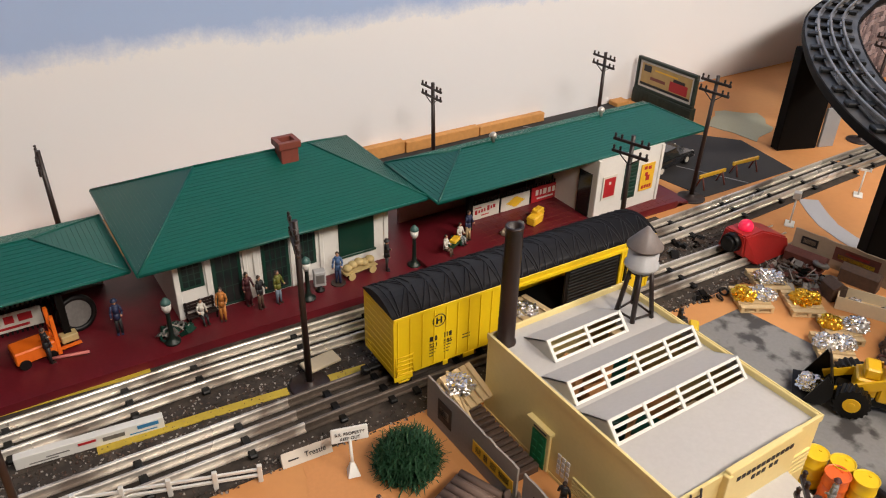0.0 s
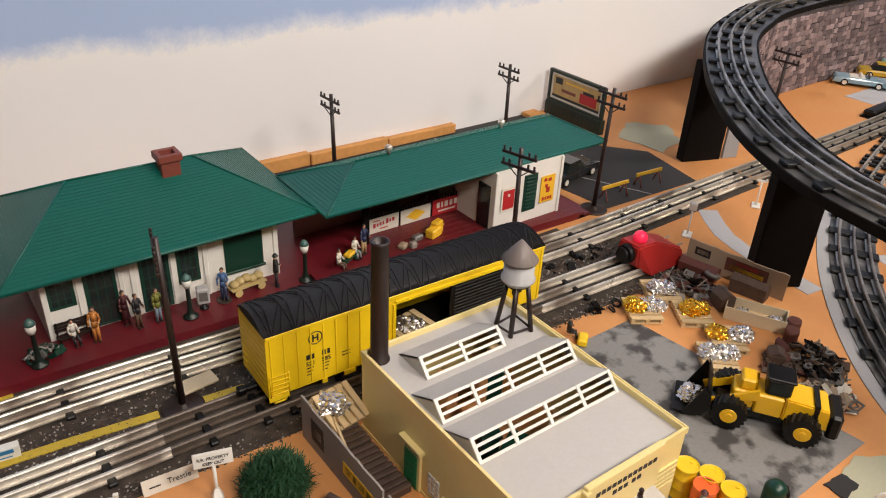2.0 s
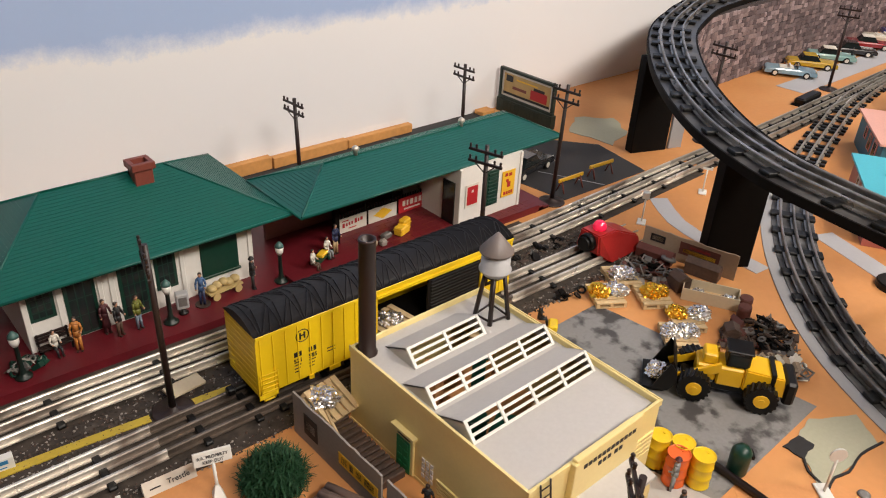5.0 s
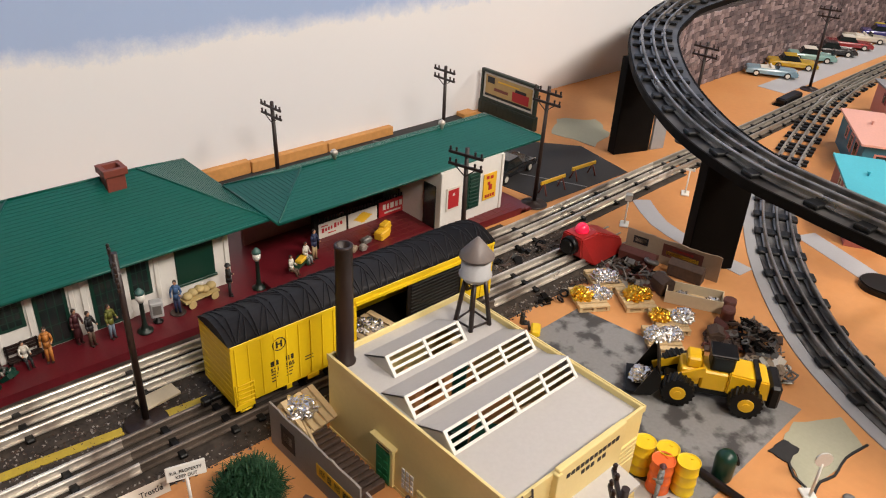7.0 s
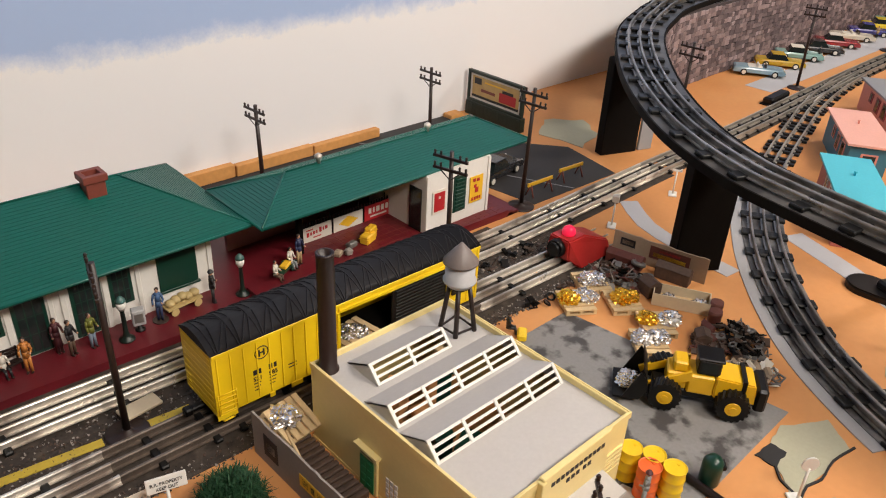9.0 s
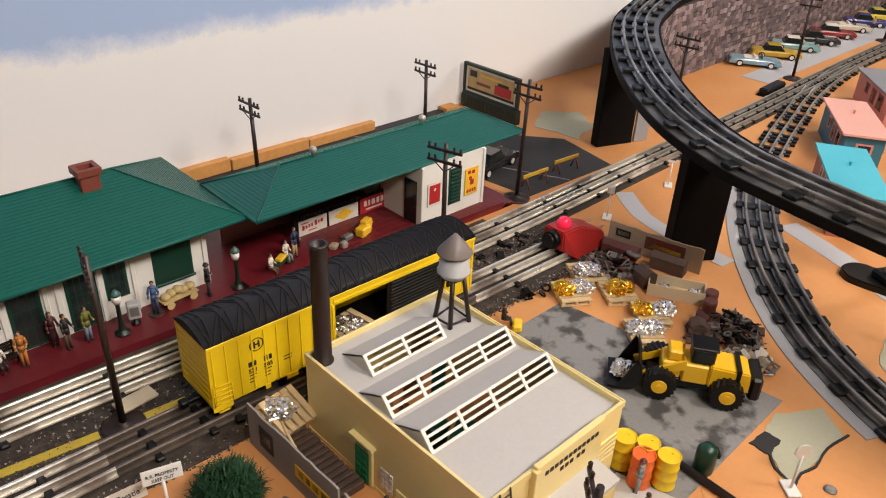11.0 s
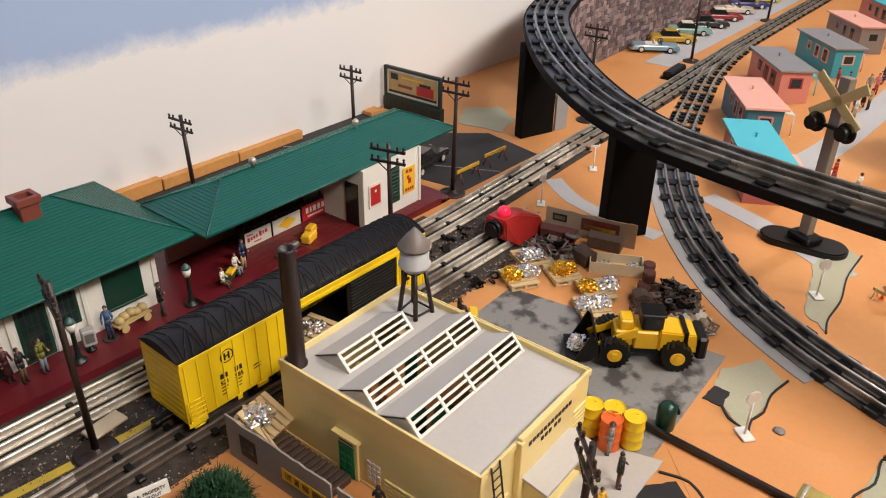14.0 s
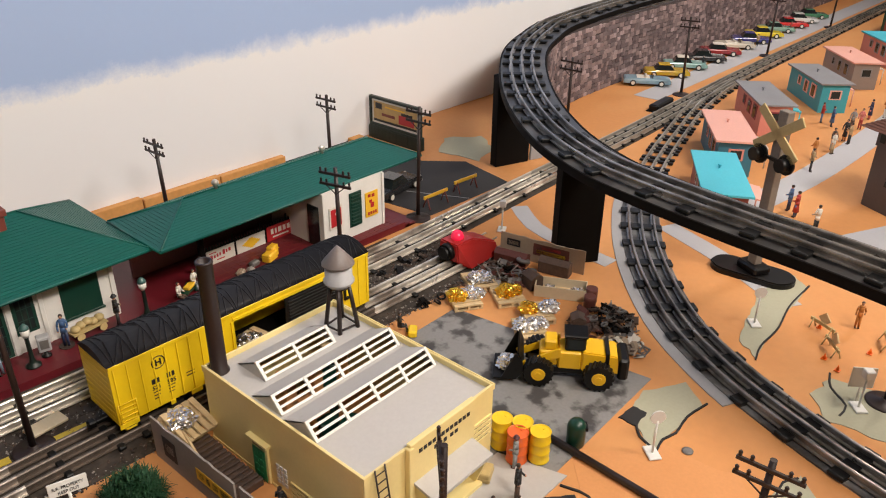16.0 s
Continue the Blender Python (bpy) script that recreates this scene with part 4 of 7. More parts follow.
def louvre_window(x0, x1, z0, z1, rows, parent, face="y"):
    def put(bm, a0, a1, d0, d1, c0, c1):
        if face == "y":
            box(bm, a0, a1, FY0 - d1, FY0 - d0, c0, c1)
        else:
            box(bm, FX0 - d1, FX0 - d0, a0, a1, c0, c1)

    bm = B()
    put(bm, x0, x1, -0.0002, 0.0006, z0, z1)
    win = part("window", bm, M["pane_dark"], parent)
    h = (z1 - z0) / rows
    for k in range(rows + 1):
        bm = B()
        put(bm, x0 - 0.001, x1 + 0.001, 0.0, 0.0018, z0 + k * h - h * 0.3, z0 + k * h + h * 0.3)
        part("louvre", bm, M["cream"], win)


louvre_window(0.405, 0.44, 0.022, 0.044, 4, factory)
louvre_window(0.549, 0.575, 0.036, 0.06, 4, factory)
louvre_window(0.29, 0.335, 0.006, 0.024, 4, factory, "x")
louvre_window(0.238, 0.284, 0.006, 0.024, 4, factory, "x")
# west door
bm = B()
box(bm, FX0 - 0.003, FX0, 0.369, 0.397, 0.002, 0.05, bevel=0.0006)
box(bm, FX0 - 0.006, FX0, 0.366, 0.40, 0.05, 0.053)
frame_ = part("door_frame", bm, M["cream"], factory)
bm = B()
box(bm, FX0 - 0.0038, FX0 - 0.0025, 0.373, 0.393, 0.002, 0.042)
M["bright_green"] = mat("bright_green_door", (0.01, 0.2, 0.07), 0.35, vary=0.1)
door = part("door", bm, M["bright_green"], frame_, "bright green panelled door")
bm = B()
for j in range(4):
    for i in range(2):
        box(bm, FX0 - 0.0044, FX0 - 0.0036, 0.3755 + i * 0.0085, 0.3815 + i * 0.0085, 0.006 + j * 0.009, 0.012 + j * 0.009, bevel=0.0004)
part("door_panel", bm, M["bright_green"], frame_)
bm = B()
box(bm, FX0 - 0.0036, FX0 - 0.0028, 0.374, 0.392, 0.0445, 0.047)
part("door_sign", bm, M["ink"], frame_)
bm = B()
for i in range(3):
    for j in range(4):
        box(bm, FX0 - 0.0012, FX0 - 0.0002, 0.342 + i * 0.006, 0.346 + i * 0.006, 0.012 + j * 0.0065, 0.0165 + j * 0.0065)
part("glass_blocks", bm, M["window_white"], factory)
# entrance bay
bm = B()
box(bm, 0.452, 0.545, FY0 - 0.005, FY0 + 0.001, 0, FZ + 0.005, bevel=0.0008)
box(bm, 0.449, 0.455, FY0 - 0.0065, FY0, 0, FZ + 0.002, bevel=0.0006)
bay = part("entrance_bay", bm, M["cream"], factory)
bm = B()
solid(bm, [(0.456, FY0 - 0.005, 0.055), (0.541, FY0 - 0.005, 0.055), (0.541, 0.197, 0.05), (0.456, 0.197, 0.05), (0.456, FY0 - 0.005, 0.052), (0.541, FY0 - 0.005, 0.052), (0.541, 0.197, 0.0465), (0.456, 0.197, 0.0465)], [(3, 2, 1, 0), (4, 5, 6, 7), (0, 1, 5, 4), (1, 2, 6, 5), (2, 3, 7, 6), (3, 0, 4, 7)])
part("canopy", bm, M["grey_roof"], bay, "grey entrance canopy")
for x in (0.458, 0.536):
    bm = B()
    solid(bm, [(x, FY0 - 0.005, 0), (x, FY0 - 0.005, 0.05), (x, 0.2, 0.046), (x, 0.216, 0), (x + 0.003, FY0 - 0.005, 0), (x + 0.003, FY0 - 0.005, 0.05), (x + 0.003, 0.2, 0.046), (x + 0.003, 0.216, 0)], [(0, 1, 2, 3), (7, 6, 5, 4), (0, 4, 5, 1), (1, 5, 6, 2), (2, 6, 7, 3), (3, 7, 4, 0)])
    part("bracket", bm, M["cream"], bay)
bm = B()
box(bm, 0.455, 0.541, 0.208, FY0 - 0.005, 0, 0.006, bevel=0.0006)
part("step", bm, M["cream"], bay)
bm = B()
box(bm, 0.475, 0.522, FY0 - 0.0058, FY0 - 0.0048, 0.006, 0.042)
M["door_grey"] = mat("grey_entrance_glass", (0.2, 0.2, 0.2), 0.3)
part("door", bm, M["door_grey"], bay)
bm = B()
for k in range(12):
    x = 0.463 + k * 0.0062
    box(bm, x, x + 0.0042, FY0 - 0.0056, FY0 - 0.0048, 0.087, 0.0912)
for k in range(5):
    x = 0.484 + k * 0.0066 + (0.003 if k > 2 else 0)
    box(bm, x, x + 0.0042, FY0 - 0.0056, FY0 - 0.0048, 0.078, 0.0822)
part("print", bm, M["ink"], bay)
bm = B()
for x in (0.409, 0.421):
    rod(bm, (x, 0.212, 0.002), (x + 0.001, FY0 - 0.001, 0.1), 0.0009, n=6)
for k in range(11):
    y = 0.212 + (FY0 - 0.001 - 0.212) * (0.06 + k * 0.088)
    z = 0.002 + 0.098 * (0.06 + k * 0.088)
    rod(bm, (0.409, y, z), (0.4215, y, z), 0.0006, n=5)
plain("ladder", bm, M["brown"], "thin brown ladder leaning on the factory front", "ladder", m=pose(0.0055, 0, 0))
# stack
chimney = thing("smokestack", "tall dark brown smokestack on the factory roof corner", "smokestack", m=pose(0.4165, 0.463, ROOF_Z))
bm = B()
lathe(bm, [(0.0105, 0), (0.0105, 0.002), (0.0088, 0.003), (0.0082, 0.128), (0.0088, 0.1285), (0.0088, 0.131), (0.0064, 0.131), (0.006, 0.1)], 20, cap=False)
part("pipe", bm, M["brown"], chimney)
# water tower
tower = thing("water_tower", "small grey water tank on four brown legs on the roof", "water tower", m=pose(0.5605, 0.433, ROOF_Z))
LEGS = [(-0.0155, 0.0095), (0.013, 0.0135), (0.0115, -0.0155), (-0.0135, -0.0125)]
for x, y in LEGS:
    bm = B()
    rod(bm, (x, y, 0), (x * 0.55, y * 0.55, 0.056), 0.0027, 0.0024, 6)
    part("leg", bm, M["brown"], tower)
for k in range(4):
    (ax, ay), (bx, by) = LEGS[k], LEGS[(k + 1) % 4]
    for f, z in ((0.97, 0.004), (0.6, 0.052)):
        bm = B()
        rod(bm, (ax * f, ay * f, z), (bx * f, by * f, z), 0.0013, n=6)
        part("brace", bm, M["brown"], tower)
bm = B()
lathe(bm, [(0.006, 0.051), (0.013, 0.055), (0.0155, 0.059), (0.0175, 0.060), (0.0175, 0.062), (0.0155, 0.063), (0.0155, 0.083)], 24)
M["tank_grey"] = mat("pale_grey_tank", (0.42, 0.42, 0.43), 0.5, vary=0.08)
part("tank", bm, M["tank_grey"], tower)
bm = B()
lathe(bm, [(0.0185, 0.082), (0.0183, 0.0835), (0.009, 0.095), (0.0012, 0.104)], 24)
M["tank_roof"] = mat("grey_brown_tank_roof", (0.2, 0.17, 0.16), 0.45, vary=0.1)
part("roof", bm, M["tank_roof"], tower)


# ---- painted patches, sheets and cracks on the board ----
M["pale_green"] = mat("grey_green_ground_paint", (0.4, 0.39, 0.28), 0.75, vary=0.08, stain=0.25, stain_colour=(0.46, 0.44, 0.34))
M["blue_grey"] = mat("pale_grey_ground_paint", (0.46, 0.46, 0.48), 0.75, vary=0.05)
M["dark_sheet"] = mat("black_rough_sheet", (0.018, 0.017, 0.018), 0.8, vary=0.2)
M["deep_orange"] = mat("deep_orange_ground_paint", (0.64, 0.285, 0.1), 0.72, vary=0.08, stain=0.2, stain_colour=(0.58, 0.24, 0.08))
M["yellow_line"] = mat("yellow_line_paint", (0.55, 0.4, 0.04), 0.6, vary=0.15, stain=0.3, stain_colour=(0.3, 0.2, 0.05), stain_scale=50)


def sheet(name, outline, top, material, label, bottom=-0.001, wobble=0.0):
    pts = []
    for k, (x, y) in enumerate(outline):
        pts.append((x, y))
        if wobble:
            nx, ny = outline[(k + 1) % len(outline)]
            for s in (0.25, 0.5, 0.75):
                pts.append((x + (nx - x) * s + random.uniform(-wobble, wobble), y + (ny - y) * s + random.uniform(-wobble, wobble)))
    bm = B()
    prism(bm, pts, bottom, top)
    return plain(name, bm, material, label, "ground sheet", kind="structure")


sheet("pavement", [(0.45, 0.931), (0.934, 0.931), (0.934, 0.81), (0.985, 0.80), (1.0, 0.692), (1.22, 0.685), (1.25, 0.82), (1.19, 0.89), (1.2, 1.0955), (0.45, 1.0955)], 0.0008, M["asphalt"], "dark asphalt parking lot behind the station")
sheet("pavement", [(0.583, 0.163), (0.828, 0.167), (0.79, 0.455), (0.582, 0.455)], 0.0006, M["concrete"], "grey oil stained concrete sheet beside the factory")
sheet("pavement", [(0.3, 0.2275), (0.595, 0.2275), (0.616, 0.152), (0.576, 0.153), (0.508, 0.152), (0.44, 0.095), (0.3, 0.095)], 0.0016, M["concrete_light"], "pale concrete slab before the factory")
sheet("ground_patch", [(0.51, 0.151), (0.574, 0.152), (0.598, 0.131), (0.551, 0.071), (0.46, 0.06), (0.455, 0.105)], 0.0022, M["dark_sheet"], "black sheet on the board", wobble=0.0015)
sheet("ground_patch", [(0.764, 0.157), (0.80, 0.163), (0.85, 0.132), (0.822, 0.097), (0.76, 0.101), (0.707, 0.103), (0.736, 0.138)], 0.001, M["pale_green"], "grey green painted ground patch", wobble=0.002)
sheet("ground_patch", [(0.735, 0.16), (0.764, 0.157), (0.764, 0.139), (0.736, 0.136)], 0.0016, M["dark_sheet"], "small black ground patch", wobble=0.0015)
sheet("ground_patch", [(0.758, -0.02), (0.781, -0.03), (0.70, -0.11), (0.62, -0.09), (0.648, -0.012)], 0.001, M["pale_green"], "grey green painted ground patch", wobble=0.003)
sheet("ground_patch", [(1.22, 0.135), (1.194, 0.102), (1.07, 0.096), (0.959, 0.087), (0.985, 0.12), (1.06, 0.135), (1.12, 0.15)], 0.001, M["pale_green"], "grey green painted ground patch", wobble=0.003)
sheet("ground_patch", [(0.98, 0.0), (0.99, -0.06), (0.90, -0.09), (0.89, -0.02), (0.93, 0.01)], 0.001, M["pale_green"], "grey green painted ground patch", wobble=0.004)
sheet("ground_patch", [(1.27, 0.80), (1.36, 0.83), (1.40, 0.90), (1.33, 0.95), (1.255, 0.90)], 0.001, M["pale_green"], "grey green painted ground patch", wobble=0.006)
sheet("ground_patch", [(0.29, 0.385), (0.33, 0.33), (0.30, 0.25), (0.2, 0.30), (0.21, 0.36)], 0.001, M["pale_green"], "grey green painted ground patch", wobble=0.004)
sheet("ground_patch", [(0.50, 0.05), (0.64, 0.16), (0.73, 0.10), (0.74, 0.02), (0.62, -0.1), (0.5, -0.1)], 0.0005, M["deep_orange"], "deeper orange painted ground", wobble=0.006)
sheet("ground_patch", [(0.21, 0.50), (0.33, 0.50), (0.34, 0.40), (0.24, 0.38), (0.19, 0.44)], 0.0005, M["deep_orange"], "deeper orange painted ground", wobble=0.006)
for line, half in (([(1.14, 0.60), (1.09, 0.53), (1.07, 0.45), (1.06, 0.36)], 0.016), ([(1.25, 0.36), (1.19, 0.22), (1.12, 0.10)], 0.02), ([(1.35, 0.30), (1.7, 0.25), (2.2, 0.23), (2.9, 0.24)], 0.03), ([(1.95, 0.775), (2.6, 0.775), (3.4, 0.775), (4.8, 0.78)], 0.036), ([(1.38, 0.10), (1.6, -0.02), (1.8, -0.2)], 0.035)):
    bm = B()
    sweep(bm, smooth_line(line, 0.03), [(-half, -0.001), (half, -0.001), (half, 0.0007), (-half, 0.0007)])
    plain("pavement", bm, M["blue_grey"], "pale grey painted path on the board", "path", kind="structure")
for line in ([(0.736, 0.137), (0.722, 0.125), (0.716, 0.11), (0.707, 0.103)], [(0.712, 0.1), (0.735, 0.104), (0.755, 0.098), (0.79, 0.101), (0.828, 0.094)], [(0.775, -0.03), (0.758, -0.02), (0.72, -0.022), (0.69, -0.01), (0.65, -0.008), (0.64, 0.003)], [(1.2, 0.10), (1.12, 0.101), (1.05, 0.092), (0.99, 0.093), (0.955, 0.086)], [(0.99, 0.005), (0.96, -0.005), (0.935, -0.03), (0.91, -0.03)], [(0.6, 0.15), (0.606, 0.12), (0.585, 0.09), (0.56, 0.06)]):
    bm = B()
    sweep(bm, smooth_line(line, 0.01), [(-0.0012, -0.001), (0.0012, -0.001), (0.0012, 0.0019), (-0.0012, 0.0019)])
    plain("ground_crack", bm, M["dark_sheet"], "thin dark seam across the painted board", "seam", kind="structure")
# yellow warning lines along the tracks
for pts in ([(-0.5, 0.738), (-0.02, 0.7235), (0.125, 0.714)], [(0.05, 0.6195), (0.15, 0.613), (0.24, 0.604)], [(0.275, 0.601), (0.33, 0.596)]):
    bm = B()
    sweep(bm, smooth_line(pts, 0.03), [(-0.0055, -0.001), (0.0055, -0.001), (0.0055, 0.002), (-0.0055, 0.002)])
    plain("trim", bm, M["yellow_line"], "yellow painted warning strip beside the track", "strip", kind="structure")
for pts in ([(1.105, 0.69), (1.075, 0.75), (1.05, 0.80)], [(0.93, 1.08), (0.985, 1.0)]):
    bm = B()
    sweep(bm, smooth_line(pts, 0.03), [(-0.0009, 0), (0.0009, 0), (0.0009, 0.0014), (-0.0009, 0.0014)])
    plain("trim", bm, M["road_grey"], "thin painted parking line", "line", kind="structure")

# timber blocks along the wall
for x0, x1, h, y in ((0.46, 0.666, 0.0235, 1.083), (0.668, 0.826, 0.02, 1.081), (0.829, 0.984, 0.0175, 1.082)):
    bm = B()
    box(bm, x0, x1, y, y + 0.0145, 0.001, 0.001 + h, bevel=0.0012)
    plain("timber_block", bm, M["wood"], "length of bare pine timber lying along the wall", "timber", group="timber blocks")
bm = B()
box(bm, 1.165, 1.2, 1.066, 1.092, 0.001, 0.01, bevel=0.001)
plain("timber_block", bm, M["wood"], "length of bare pine timber beside the billboard", "timber", group="timber blocks")

# ---- billboard ----
M["bill_green"] = mat("black_green_billboard_paint", (0.012, 0.022, 0.016), 0.5, vary=0.15)
bill = thing("billboard", "dark green framed billboard with a printed picture", "billboard", m=pose(1.232, 1.007, 0))
bm = B()
box(bm, -0.008, 0.008, -0.079, 0.079, 0, 0.03, bevel=0.001)
for k in range(14):
    box(bm, -0.0088, -0.0078, -0.077 + k * 0.0112, -0.068 + k * 0.0112, 0.003, 0.027)
part("base", bm, M["bill_green"], bill)
bm = B()
for y0, y1, z0, z1 in ((-0.078, 0.078, 0.03, 0.036), (-0.078, 0.078, 0.091, 0.097), (-0.078, -0.072, 0.036, 0.091), (0.072, 0.078, 0.036, 0.091)):
    box(bm, -0.006, 0.003, y0, y1, z0, z1, bevel=0.0008)
part("frame", bm, M["bill_green"], bill)
bm = B()
box(bm, -0.002, 0.001, -0.072, 0.072, 0.036, 0.091)
part("border", bm, M["sign_white"], bill)
M["bill_tan"] = mat("tan_printed_picture", (0.5, 0.33, 0.12), 0.35, vary=0.25, grain=60, bump=0)
bm = B()
box(bm, -0.0026, -0.0018, -0.066, 0.066, 0.041, 0.086)
pic = part("picture", bm, M["bill_tan"], bill)
for y0, y1, z0, z1, m in ((-0.058, -0.012, 0.048, 0.068, "sign_red"), (-0.05, -0.02, 0.068, 0.074, "ink"), (0.04, 0.06, 0.07, 0.083, "ink"), (-0.03, 0.03, 0.076, 0.079, "sign_yellow"), (-0.066, 0.066, 0.041, 0.046, "ink"), (0.0, 0.04, 0.056, 0.062, "brown_red")):
    bm = B()
    box(bm, -0.0031, -0.0025, y0, y1, z0, z1)
    part("print", bm, M[m], pic)

# ---- bumper ----
bumper = thing("track_bumper", "red toy track bumper with a pink red lamp on top", "bumper", m=pose(0.905, 0.5415, 0, 0, 0, -1.5) @ Matrix.Scale(1.2, 4))
bm = B()
solid(bm, [(-0.025, -0.017, 0.012), (-0.025, 0.017, 0.012), (-0.025, 0.015, 0.037), (-0.025, -0.015, 0.037), (0.006, 0.015, 0.037), (0.006, -0.015, 0.037), (0.048, 0.02, 0.02), (0.048, -0.02, 0.02), (0.048, 0.028, 0.003), (0.048, -0.028, 0.003), (-0.012, 0.03, 0.003), (-0.012, -0.03, 0.003)], [(0, 1, 2, 3), (3, 2, 4, 5), (5, 4, 6, 7), (7, 6, 8, 9), (0, 3, 5, 7, 9, 11), (1, 10, 8, 6, 4, 2), (0, 11, 10, 1), (11, 9, 8, 10)])
bmesh.ops.recalc_face_normals(bm, faces=bm.faces[:])
bmesh.ops.bevel(bm, geom=bm.edges[:], offset=0.0018, segments=2, affect="EDGES")
part("body", bm, M["red"], bumper)
bm = B()
rod(bm, (-0.032, 0, 0.024), (-0.024, 0, 0.024), 0.011, 0.012, 18)
rod(bm, (-0.036, 0, 0.024), (-0.031, 0, 0.024), 0.0085, 0.0085, 18)
part("buffer", bm, M["black"], bumper)
bm = B()
lathe(bm, [(0.0085, 0), (0.0088, 0.004), (0.007, 0.0085), (0.004, 0.011), (0.001, 0.0118)], 16, at=(-0.008, 0, 0.0365))
part("lamp_cap", bm, M["red_lamp"], bumper, "translucent pink red lamp cap")
for s in (-1, 0, 1):
    bm = B()
    rod(bm, (0.045, s * 0.02, 0.0085), (0.075, s * 0.02, 0.0085), 0.0012, n=6)
    part("pin", bm, M["tin"], bumper)

# ---- junkyard ----
M["card"] = mat("worn_cardboard_wall", (0.36, 0.28, 0.2), 0.8, vary=0.12, stain=0.35, stain_colour=(0.2, 0.14, 0.1))
M["card_grey"] = mat("grey_weathered_board", (0.3, 0.27, 0.24), 0.8, vary=0.12, stain=0.3, stain_colour=(0.18, 0.15, 0.13))
M["rust"] = mat("dark_rusty_scrap", (0.085, 0.05, 0.035), 0.7, vary=0.4, stain=0.4, stain_colour=(0.03, 0.025, 0.022), stain_scale=80)
M["rust_red"] = mat("red_brown_scrap", (0.12, 0.035, 0.025), 0.6, vary=0.3)
M["scrap_grey"] = mat("grey_scrap_metal", (0.2, 0.19, 0.18), 0.5, metal=0.4, vary=0.3)


def board_fence(name, label, a, b, h, bars, material):
    """An upright board from a to b in plan, with an uneven top edge and print on its left side as seen from a."""
    a, b = Vector((*a, 0)), Vector((*b, 0))
    d = b - a
    L = d.length
    bm = B()
    n = 18
    rnd = random.Random(int(L * 1000))
    lo, hi = [], []
    for s in (0, 0.002):
        lo.append([bm.verts.new((L * k / n, s, 0)) for k in range(n + 1)])
        rnd.seed(int(L * 1000))
        hi.append([bm.verts.new((L * k / n, s, h + rnd.uniform(-0.0012, 0.0012))) for k in range(n + 1)])
    for k in range(n):
        bm.faces.new((lo[0][k], lo[0][k + 1], hi[0][k + 1], hi[0][k]))
        bm.faces.new((lo[1][k + 1], lo[1][k], hi[1][k], hi[1][k + 1]))
        bm.faces.new((hi[0][k], hi[0][k + 1], hi[1][k + 1], hi[1][k]))
    for k in (0, n):
        bm.faces.new((lo[0][k], hi[0][k], hi[1][k], lo[1][k]))
    top = thing(name, label, "fence", m=Matrix.Translation(a) @ Matrix.Rotation(math.atan2(d.y, d.x), 4, "Z"), group="board fences")
    bmesh.ops.recalc_face_normals(bm, faces=bm.faces[:])
    part("board", bm, material, top)
    for x0, x1, z0, z1, m in bars:
        bm = B()
        box(bm, x0 * L, x1 * L, -0.0005, 0.0003, z0 * h, z1 * h)
        part("print", bm, M[m], top)
    return top


board_fence("board_fence", "low weathered card wall with printed signs behind the scrap", (0.968, 0.511), (0.998, 0.372), 0.04, [(0.08, 0.24, 0.5, 0.8, "ink"), (0.1, 0.22, 0.57, 0.73, "card"), (0.4, 0.82, 0.35, 0.85, "rust_red"), (0.44, 0.78, 0.45, 0.6, "sign_yellow"), (0.5, 0.72, 0.66, 0.76, "sign_red")], M["card"])
board_fence("board_fence", "grey weathered board wall with faded printed signs", (0.348, 0.497), (0.350, 0.352), 0.052, [(0.14, 0.3, 0.25, 0.75, "ink"), (0.17, 0.27, 0.4, 0.6, "card_grey"), (0.55, 0.97, 0.34, 0.62, "sign_yellow"), (0.58, 0.64, 0.4, 0.56, "ink"), (0.67, 0.71, 0.4, 0.56, "ink"), (0.74, 0.8, 0.4, 0.56, "ink"), (0.83, 0.93, 0.4, 0.56, "ink")], M["card_grey"])
board_fence("board_fence", "grey weathered board wall with a bold dark printed sign", (0.351, 0.345), (0.348, 0.215), 0.052, [(0.12, 0.9, 0.3, 0.75, "ink"), (0.16, 0.24, 0.4, 0.65, "sign_white"), (0.3, 0.38, 0.4, 0.65, "sign_white"), (0.44, 0.5, 0.4, 0.65, "sign_white"), (0.56, 0.62, 0.4, 0.65, "sign_white"), (0.68, 0.76, 0.4, 0.65, "sign_white")], M["card_grey"])

rnd = random.Random(11)


